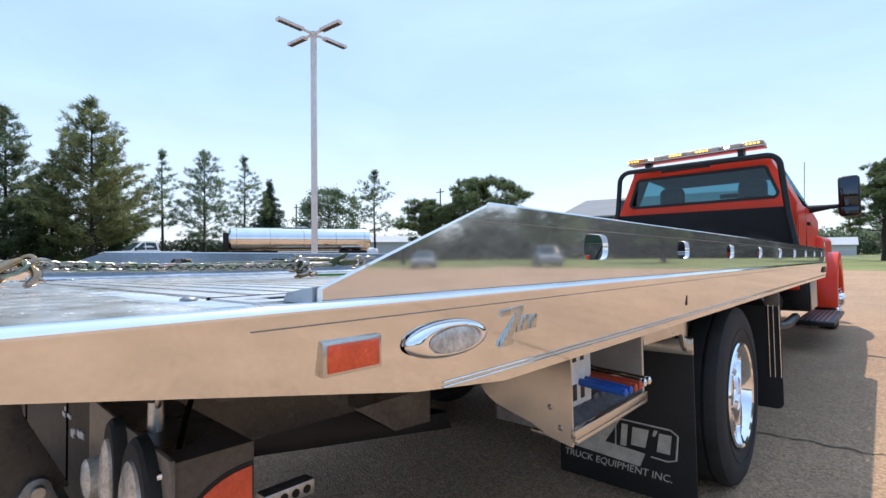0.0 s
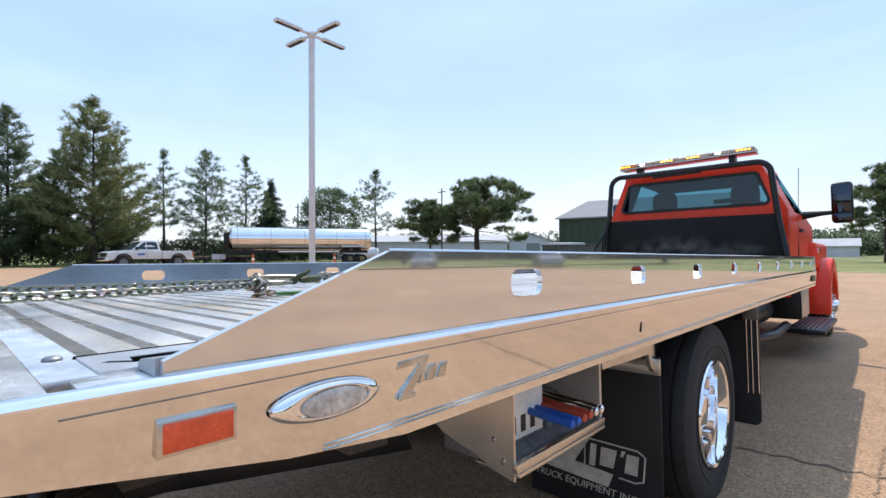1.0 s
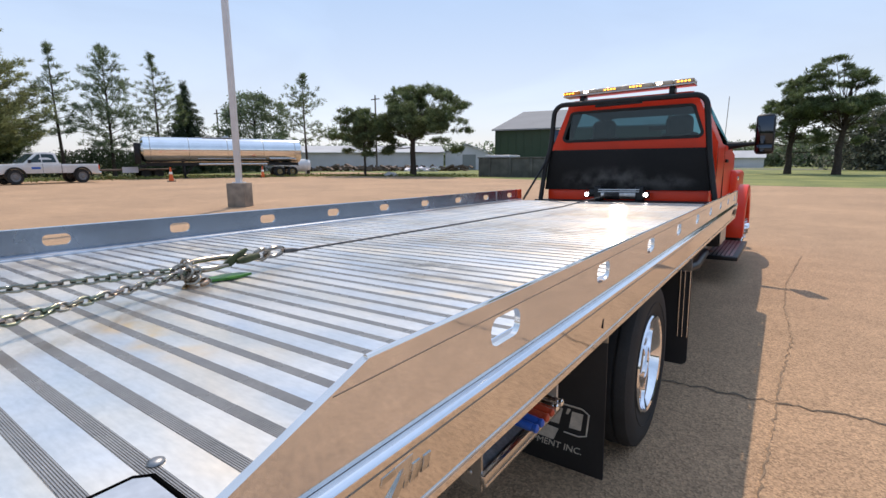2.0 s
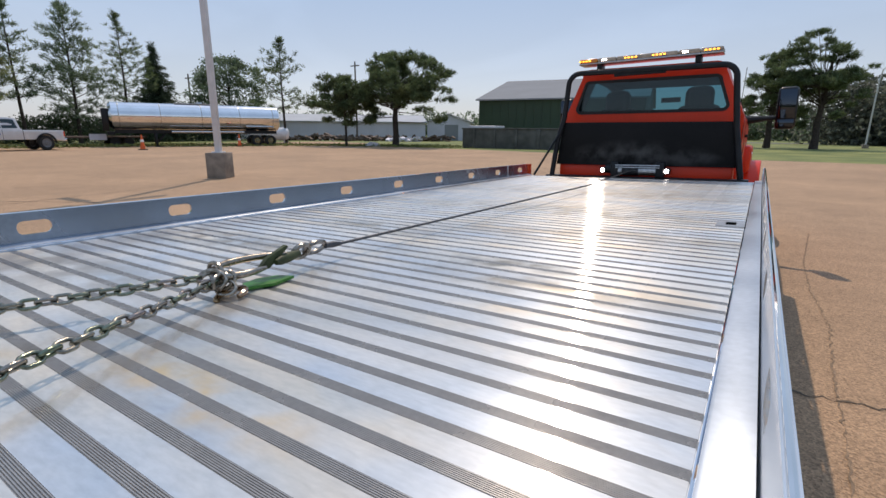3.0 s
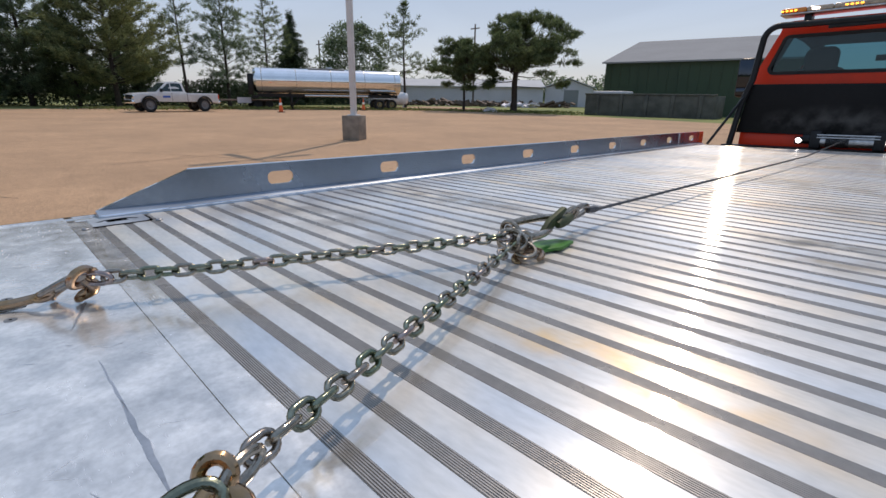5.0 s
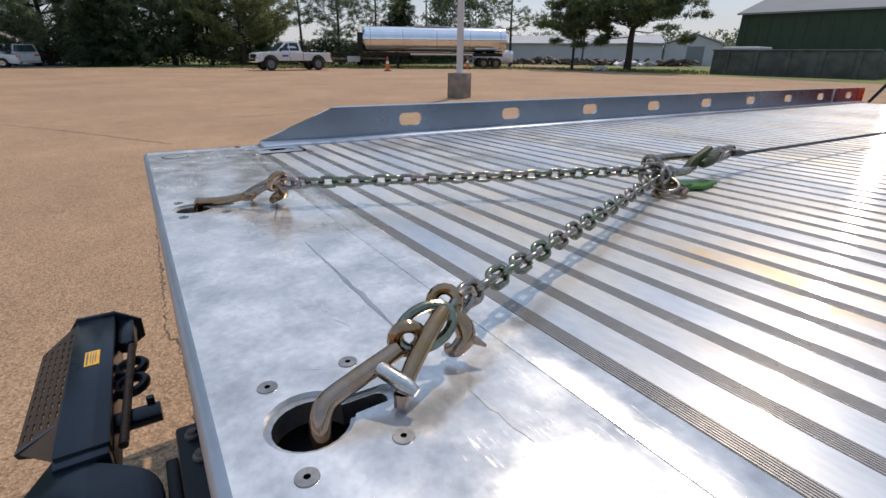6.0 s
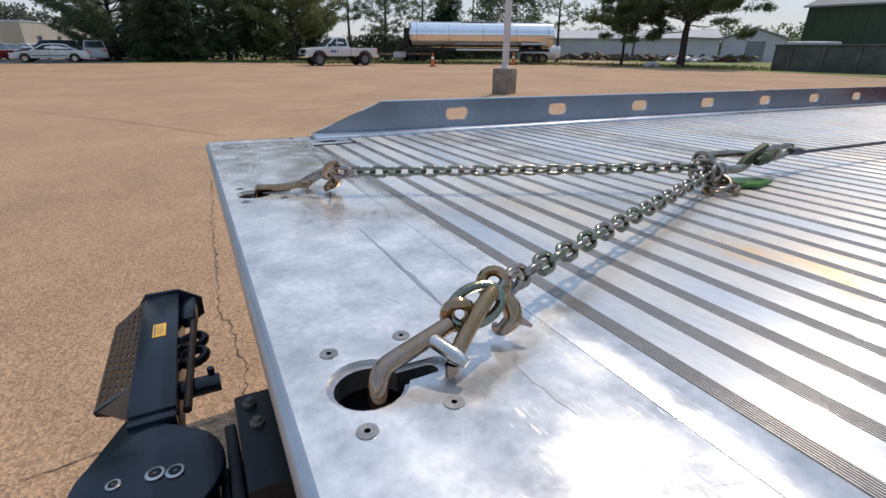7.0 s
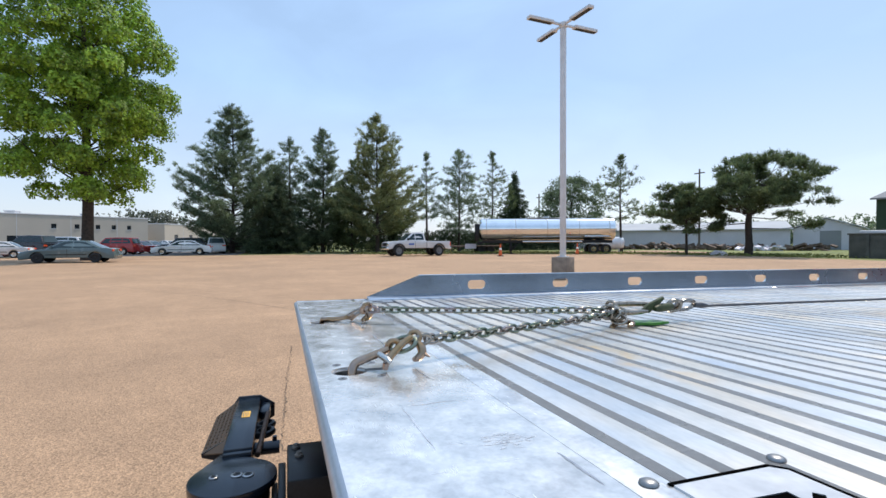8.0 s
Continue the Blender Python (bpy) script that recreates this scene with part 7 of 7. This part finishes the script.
for x in (-6.2, -3.2, 0.0, 3.2, 6.2):
    part("band", lathe(bmesh.new(), [(-0.04, TR), (-0.03, TR + 0.02), (0.03, TR + 0.02), (0.04, TR)], 48, Matrix.Translation((x, 0, 2.53))), STAINLESS, tube_)
part("walkway", boxed(-2.0, 1.4, -0.3, 0.3, 3.66, 3.72, bevel=0.01), STEEL, tube_)
part("manhole", rod(bmesh.new(), (0, 0, 3.72), (0, 0, 3.86), 0.3, 0.27, 20), STEEL, tube_)
part("frame_rail", boxed(-6.6, 6.6, -0.5, -0.38, 1.12, 1.40), BLACK, tank)
part("frame_rail", boxed(-6.6, 6.6, 0.38, 0.5, 1.12, 1.40), BLACK, tank)
part("front_plate", boxed(-7.15, -6.6, -0.8, 0.8, 1.0, 1.25), BLACK, tank)
part("front_cabinet", boxed(-7.4, -6.95, -0.9, 0.9, 1.3, 3.1, bevel=0.03), BLACK, tank, "dark cabinet at the tank's head")
for sx in (-1, 1):
    leg = part("landing_leg", boxed(-3.75, -3.6, sx * 0.75 - 0.08, sx * 0.75 + 0.08, 0.08, 1.15, bevel=0.01), BLACK, tank)
    part("leg_foot", boxed(-3.9, -3.45, sx * 0.75 - 0.15, sx * 0.75 + 0.15, 0.0, 0.08), BLACK, leg)
    part("leg_brace", rod(bmesh.new(), (-3.65, sx * 0.75, 0.3), (-2.9, sx * 0.5, 1.15), 0.04), BLACK, leg)
    part("mudguard", boxed(3.9, 6.5, *sorted((sx * 0.75, sx * 1.2)), 1.06, 1.10, bevel=0.01), STAINLESS, tank)
    part("hose_tube", rod(bmesh.new(), (-2.5, sx * 0.85, 1.25), (3.5, sx * 0.85, 1.25), 0.11), STAINLESS, tank)
    for wx in (4.6, 5.85):
        mm = Matrix.Translation((wx, sx * 1.2, 0.5)) @ Matrix.Rotation(radians(90 * sx), 4, "Z")
        w = part("wheel", lathe(bmesh.new(), [(-0.5, 0.3), (-0.5, 0.46), (-0.44, 0.5), (-0.06, 0.5), (0, 0.46), (0, 0.31)], 30, mm, False), RUBBER, tank)
        part("rim", lathe(bmesh.new(), [(-0.02, 0.31), (0.0, 0.30), (-0.10, 0.25), (-0.10, 0.14), (-0.02, 0.11), (-0.01, 0.01)], 24, mm, False), CHAIN, w)
flatbed = thing("flat_trailer", "low rusty flat trailer beside the tanker", "trailer", m=Matrix.Translation((-46.3, 17.6, 0)) @ Matrix.Rotation(radians(80), 4, "Z"))
part("deck", boxed(-2.6, 4.8, -1.1, 1.1, 0.72, 0.86, bevel=0.02), JUNK, flatbed)
part("drawbar", boxed(-4.0, -2.6, -0.08, 0.08, 0.6, 0.72), JUNK, flatbed)
part("sign_board", boxed(0.6, 1.8, -1.13, -1.11, 0.55, 1.05), WHITE_WALL, flatbed)
for wx in (2.4, 3.4):
    for sy in (-1, 1):
        mm = Matrix.Translation((wx, sy * 1.15, 0.4)) @ Matrix.Rotation(radians(90 * sy), 4, "Z")
        part("wheel", lathe(bmesh.new(), [(-0.25, 0.2), (-0.25, 0.36), (-0.2, 0.4), (-0.05, 0.4), (0, 0.36), (0, 0.2), (-0.05, 0.05)], 24, mm), RUBBER, flatbed)
gas = thing("storage_tank", "small white domed storage tank on legs", "tank", m=Matrix.Translation((-47.5, 38.5, 0)) @ Matrix.Rotation(radians(50), 4, "Z") @ Matrix.Scale(0.9, 4))
part("shell", lathe(bmesh.new(), [(-1.5, 0.05), (-1.4, 0.6), (-1.1, 0.85), (1.1, 0.85), (1.4, 0.6), (1.5, 0.05)], 28, Matrix.Translation((0, 0, 1.15))), WHITE, gas)
for x in (-0.8, 0.8):
    part("leg", boxed(x - 0.1, x + 0.1, -0.5, 0.5, 0, 0.6), STEEL, gas)
mound = thing("tarpaulin", "small pale tarpaulin heap on the grass", "tarpaulin", m=Matrix.Translation((-31.2, 37.0, -0.03)))
bm = bmesh.new()
bmesh.ops.create_icosphere(bm, subdivisions=3, radius=0.8)
for v in bm.verts:
    v.co = Vector((v.co.x * 1.1, v.co.y * 0.7, max(0, v.co.z) * 0.55)) * (1 + 0.25 * noise.noise(v.co * 3))
part("cover", bm, WHITE_WALL, mound)
for x, y in ((-36.5, 18.0), (-38.6, 27.3)):
    cone = thing("traffic_cone", "tall orange traffic cone on a black foot", "traffic cone", "traffic cones", m=Matrix.Translation((x, y, 0)))
    part("foot", boxed(-0.24, 0.24, -0.24, 0.24, 0, 0.06, bevel=0.015), BLACK, cone)
    part("body", lathe(bmesh.new(), [(0.06, 0.17), (1.0, 0.05), (1.08, 0.045), (1.08, 0.01)], 20, Matrix.Rotation(radians(-90), 4, "Y")), CONE, cone)
    part("band", lathe(bmesh.new(), [(0.55, 0.125), (0.56, 0.128), (0.72, 0.108), (0.73, 0.10)], 20, Matrix.Rotation(radians(-90), 4, "Y")), WHITE_PLASTIC, cone)

# ---- chains, hooks and winch line on the bed ----


def link_mesh(name, length, width, wire, mat, seg=7):
    bm = bmesh.new()
    a, r = (length - width) / 2, width / 2 - wire
    pts = [(a + u, v, 0) for u, v in arc((0, 0), r, -90, 90, 7)] + [(-a + u, v, 0) for u, v in arc((0, 0), r, 90, 270, 7)]
    tube(bm, pts, wire, seg, True)
    bmesh.ops.recalc_face_normals(bm, faces=bm.faces)
    me = bpy.data.meshes.new(name)
    bm.to_mesh(me)
    bm.free()
    me.materials.append(mat)
    shade(me, 60)
    return me


LINK = link_mesh("link", 0.0470, 0.0315, 0.0046, CHAIN, 9)


def chain(label, a, b, sag, pitch=0.0300):
    a, b = Vector(a), Vector(b)
    ob = thing("tow_chain", label, "chain", "bridle chains", m=LEAN)
    n = int((b - a).length / pitch)
    at = lambda f: a.lerp(b, f) - Vector((0, 0, sag * 4 * f * (1 - f)))
    for i in range(n + 1):
        f = i / n
        d = at(min(1, f + 0.02)) - at(max(0, f - 0.02))
        o = new("link", LINK)
        o.parent = ob
        o.matrix_basis = Matrix.Translation(at(f)) @ d.to_track_quat("X", "Z").to_matrix().to_4x4() @ Matrix.Rotation(radians(48 + 90 * (i % 2) + random.Random(i).uniform(-8, 8)), 4, "X")
    return ob


chain("dark steel chain taut between hooks and rings", (0.362, 0.295, 1.104), (0.060, 1.070, 1.097), 0.003)
chain("dark steel chain taut between hooks and rings", (-0.308, 0.296, 1.103), (0.030, 1.070, 1.110), 0.002)


def flow(pts, steps=4):
    """A smooth line through points."""
    p = [Vector(q) for q in pts]
    p = [p[0] * 2 - p[1], *p, p[-1] * 2 - p[-2]]
    out = []
    for a, b, c, d in zip(p, p[1:], p[2:], p[3:]):
        for k in range(steps):
            t = k / steps
            out.append(0.5 * (2 * b + (c - a) * t + (2 * a - 5 * b + 4 * c - d) * t * t + (3 * b - a - 3 * c + d) * t ** 3))
    return out + [p[-2]]


def thick(radii, steps=4):
    return [radii[i] + (radii[i + 1] - radii[i]) * k / steps for i in range(len(radii) - 1) for k in range(steps)] + [radii[-1]]


def hook_cluster(side, label, back, lie, skew, bar=1.0, slide=0.0, grab=1.0):
    """A forged hook cluster: a J hook in the keyhole, a T hook and a grab hook on one ring. back: shift towards the tail; lie: 1 held up by the taut chain, less when it sags; skew: how far it leans to the middle; bar: how steeply the J bar rises; slide: how far the T hook has slid along; grab: size of the grab hook."""
    ob = thing("hook_cluster", label, "hook", "hook clusters", m=LEAN)

    def at(x, y, z, own=None):
        k = (lie if own is None else own) * (1.0 if lie == 1.0 else min(1.0, max(0.25, (y - 0.10) / 0.14)))
        return (side * (x - max(0.0, y - 0.10) * skew), y - back, z if z < 1.058 else 1.058 + (z - 1.058) * k)

    j = [(0.434, 0.094, 1.002), (0.428, 0.093, 1.040), (0.423, 0.0955, 1.058), (0.4185, 0.1015, 1.0675), (0.4155, 0.112, 1.0725), (0.4117, 0.146, 1.083), (0.408, 0.180, 1.0935)]
    part("j_hook", tube(bmesh.new(), flow([at(*p, lie * bar) for p in j]), thick([0.0088, 0.0102, 0.0102, 0.0100, 0.0096, 0.0094, 0.0088]), 14), ZINC, ob, "brassy forged J hook")
    turn8 = [k * math.pi / 8 for k in range(16)]
    part("j_eye", tube(bmesh.new(), [at(0.402 + 0.004 * math.cos(a), 0.193 + 0.013 * math.cos(a), 1.098 + 0.014 * math.sin(a), lie * bar) for a in turn8], 0.0068, 10, True), ZINC, ob)
    part("ring", tube(bmesh.new(), [at(0.396 - 0.015 * math.sin(a), 0.218 + 0.031 * math.cos(a), 1.101 + 0.007 * math.cos(a) + 0.013 * math.sin(a)) for a in [k * math.pi / 12 for k in range(24)]], 0.0056, 10, True), CHAIN, ob, "dark oval ring")
    t_bar = [(0.402, 0.236, 1.118), (0.408, 0.224, 1.112), (0.416, 0.208, 1.103), (0.430, 0.182, 1.083), (0.438, 0.168, 1.066)]
    th = part("t_hook", tube(bmesh.new(), flow([at(x, y + slide, z) for x, y, z in t_bar]), thick([0.0070, 0.0084, 0.0088, 0.0084, 0.0080]), 12), ZINC, ob, "forged T hook")
    part("crossbar", tube(bmesh.new(), [at(x, y + slide, z) for x, y, z in ((0.411, 0.152, 1.087), (0.418, 0.157, 1.085), (0.442, 0.171, 1.077), (0.452, 0.176, 1.073))], [0.0035, 0.0076, 0.0078, 0.0045], 12), SILVERY, th, "bare silvery crossbar")
    part("t_foot", tube(bmesh.new(), [at(0.438, 0.168 + slide, 1.067), at(0.440, 0.165 + slide, 1.054)], [0.0085, 0.0060], 10), ZINC, th)
    g = [(0.384, 0.252, 1.109), (0.391, 0.257, 1.099), (0.398, 0.263, 1.089), (0.404, 0.262, 1.077), (0.404, 0.252, 1.068), (0.398, 0.246, 1.064), (0.390, 0.248, 1.066)]
    part("grab_hook", tube(bmesh.new(), flow([at(0.392 + (x - 0.392) * grab, 0.256 + (y - 0.256) * grab, 1.092 + (z - 1.092) * min(grab, 1.15), lie) for x, y, z in g]), thick([w * grab ** 0.5 for w in (0.0078, 0.0092, 0.0112, 0.0108, 0.0088, 0.0062, 0.0040)]), 12), ZINC, ob, "forged grab hook")
    part("horn", tube(bmesh.new(), [at(0.402, 0.261, 1.080, lie), at(0.412, 0.270, 1.076, lie), at(0.421, 0.277, 1.072, lie)], [0.0065, 0.0045, 0.0018], 8), ZINC, ob, "brassy pointed horn")
    part("grab_eye", tube(bmesh.new(), [at(0.380 + grab * (0.0080 * math.cos(a) - 0.0050 * math.sin(a)), 0.250 + grab * (0.0115 * math.cos(a) + 0.0036 * math.sin(a)), 1.113 + grab * 0.0130 * math.sin(a), lie) for a in turn8], 0.0066 * grab ** 0.5, 10, True), ZINC, ob, "thick eye of the grab hook")
    part("ring", tube(bmesh.new(), [at(0.381 - 0.011 * math.cos(a), 0.272 + 0.022 * math.cos(a), 1.107 + 0.012 * math.sin(a)) for a in turn8], 0.0052, 10, True), CHAIN, ob)
    return ob


hook_cluster(1, "brassy forged hooks on a ring, one in a keyhole", 0.002, 1.0, 0.0)
hook_cluster(-1, "brassy forged hooks leaning inwards, one in a keyhole", 0.004, 0.92, 0.36, 0.62, 0.040, 1.45)

KNOT = material("worn_plated_steel", (0.31, 0.245, 0.175), 0.22, 1.0, 0.3, 40.0, 200.0, 0.1, per_piece=0.2, tint=(0.36, 0.32, 0.27), rough_vary=0.1)
knot = thing("bridle_rings", "cluster of brassy steel rings joining the chains", "rings", m=LEAN)
for c, r, tilt in (((0.046, 1.078, 1.104), 0.031, (60, 10, 30)), ((0.022, 1.105, 1.112), 0.029, (80, 40, 0)), ((0.068, 1.100, 1.079), 0.028, (30, 15, 0)), ((0.030, 1.082, 1.098), 0.026, (90, 0, 80)), ((0.066, 1.082, 1.098), 0.024, (90, 10, 120)), ((0.050, 1.112, 1.094), 0.024, (70, -40, 60))):
    m = Matrix.Translation(c) @ Euler([radians(a) for a in tilt]).to_matrix().to_4x4()
    pts = [m @ Vector((1.15 * r * math.cos(a), 0.8 * r * math.sin(a), 0)) for a in [k * math.pi / 10 for k in range(20)]]
    part("ring", tube(bmesh.new(), pts, 0.0058, 10, True), KNOT, knot, "worn forged ring")
m = Matrix.Translation((0.078, 1.106, 1.0600)) @ Matrix.Rotation(radians(12), 4, "X")
part("flat_hook", tube(bmesh.new(), [m @ Vector((0.032 * math.cos(a), 0.040 * math.sin(a), 0)) for a in [k * math.pi / 9 for k in range(15)]], [0.006] + [0.0085] * 13 + [0.004], 10), ZINC, knot, "brassy hook lying on the bed")

wh = thing("winch_hook", "green enamelled winch hook with a spring latch", "hook", m=LEAN)
part("bow", tube(bmesh.new(), [*flow([(0.020, 1.375, 1.111), (0.002, 1.31, 1.119), (-0.010, 1.23, 1.124), (-0.008, 1.15, 1.124), (0.014, 1.105, 1.118), (0.044, 1.108, 1.108), (0.060, 1.145, 1.102), (0.060, 1.195, 1.102), (0.052, 1.24, 1.102)])], thick([0.009, 0.0105, 0.0105, 0.0105, 0.011, 0.011, 0.0105, 0.010, 0.006]), 12), KNOT, wh, "worn steel hook bow")
part("throat", tube(bmesh.new(), [(0.046, 1.28, 1.108), (0.042, 1.30, 1.110), (0.034, 1.34, 1.112), (0.022, 1.385, 1.112)], [0.009, 0.015, 0.016, 0.012], 12), GREEN_HOOK, wh, "green enamelled shank")
part("latch", prism(bmesh.new(), [(1.225, 1.096), (1.255, 1.124), (1.328, 1.152), (1.336, 1.146), (1.300, 1.116), (1.260, 1.092)], 0.024, 0.040, along_x, 0.002), GREEN_HOOK, wh, "raised green latch")
part("eye", tube(bmesh.new(), [(0.004 + 0.010 * math.sin(a), 1.412 + 0.034 * math.cos(a), 1.112 + 0.022 * math.sin(a)) for a in [k * math.pi / 9 for k in range(18)]], 0.0082, 10, True), KNOT, wh, "steel eye")
# green patch under the hook, built as a flat piece
leaf = part("green_patch", prism(bmesh.new(), [(0.020, 1.18), (0.070, 1.165), (0.094, 1.235), (0.080, 1.315), (0.034, 1.295), (0.010, 1.235)], DECK + 0.005, DECK + 0.014, along_z, 0.001), material("bright_green_piece", (0.030, 0.165, 0.014), 0.35, 0.0, 0.2, 30.0, 90.0), wh, "flat bright green piece under the hook")

line = thing("winch_cable", "taut dark wire rope from winch to hook", "cable", m=LEAN)
thim = [(-0.006 + 0.014 * math.sin(a), 1.478 + 0.045 * math.cos(a), 1.112 + 0.020 * math.sin(a)) for a in [k * math.pi / 9 for k in range(18)]]
part("thimble", tube(bmesh.new(), thim, 0.0085, 8, True), CHAIN, line, "steel thimble")
part("ferrule", tube(bmesh.new(), [(0.000, 1.52, 1.111), (-0.002, 1.56, 1.108), (-0.002, 1.595, 1.105)], [0.010, 0.012, 0.007], 10), CABLE, line)
part("rope", tube(bmesh.new(), [(-0.002, 1.59, 1.105), (0.006, 2.5, 1.101), (0.05, 4.5, 1.104), (0.06, 6.24, 1.165)], 0.0055, 8), CABLE, line)

# ---- bed planks ----
STEP, RIBS = 0.0759, 7
part("filler_plank", boxed(-1.204, 1.204, 0.3178, 0.3741, DECK - 0.012, DECK, bevel=0.0006), ALU_PLATE, bed)
profile = [(0.0, -0.012), (0.0, -0.0006)]
for i in range(RIBS):
    y = 0.0004 + i * 0.0033
    profile += [(y, -0.0018), (y + 0.0010, -0.0018), (y + 0.0015, 0.0002), (y + 0.0031, 0.0002)]
profile += [(0.0236, -0.0018)] + [(0.0240 + 0.0513 * k / 6, 0.0009 - 0.0009 * (k / 3 - 1) ** 2) for k in range(7)] + [(STEP - 0.0001, -0.0006), (STEP - 0.0001, -0.012)]
bm = bmesh.new()
ends = [[bm.verts.new((x, y, z)) for y, z in profile] for x in (-1.204, 1.204)]
for i in range(len(profile)):
    k = (i + 1) % len(profile)
    f = bm.faces.new((ends[0][i], ends[0][k], ends[1][k], ends[1][i]))
    f.material_index = 1 if (profile[i][0] + profile[k][0]) / 2 < 0.0241 and i < len(profile) - 1 else 0
bm.faces.new(ends[0]), bm.faces.new(ends[1][::-1])
bmesh.ops.recalc_face_normals(bm, faces=bm.faces)
PLANK = bpy.data.meshes.new("plank")
bm.to_mesh(PLANK)
bm.free()
PLANK.materials.append(ALU_DECK), PLANK.materials.append(ALU_GRIP)
for i in range(76):
    plank = new("plank", PLANK)
    plank.parent = bed
    plank.location = (0, 0.3745 + i * STEP, DECK)
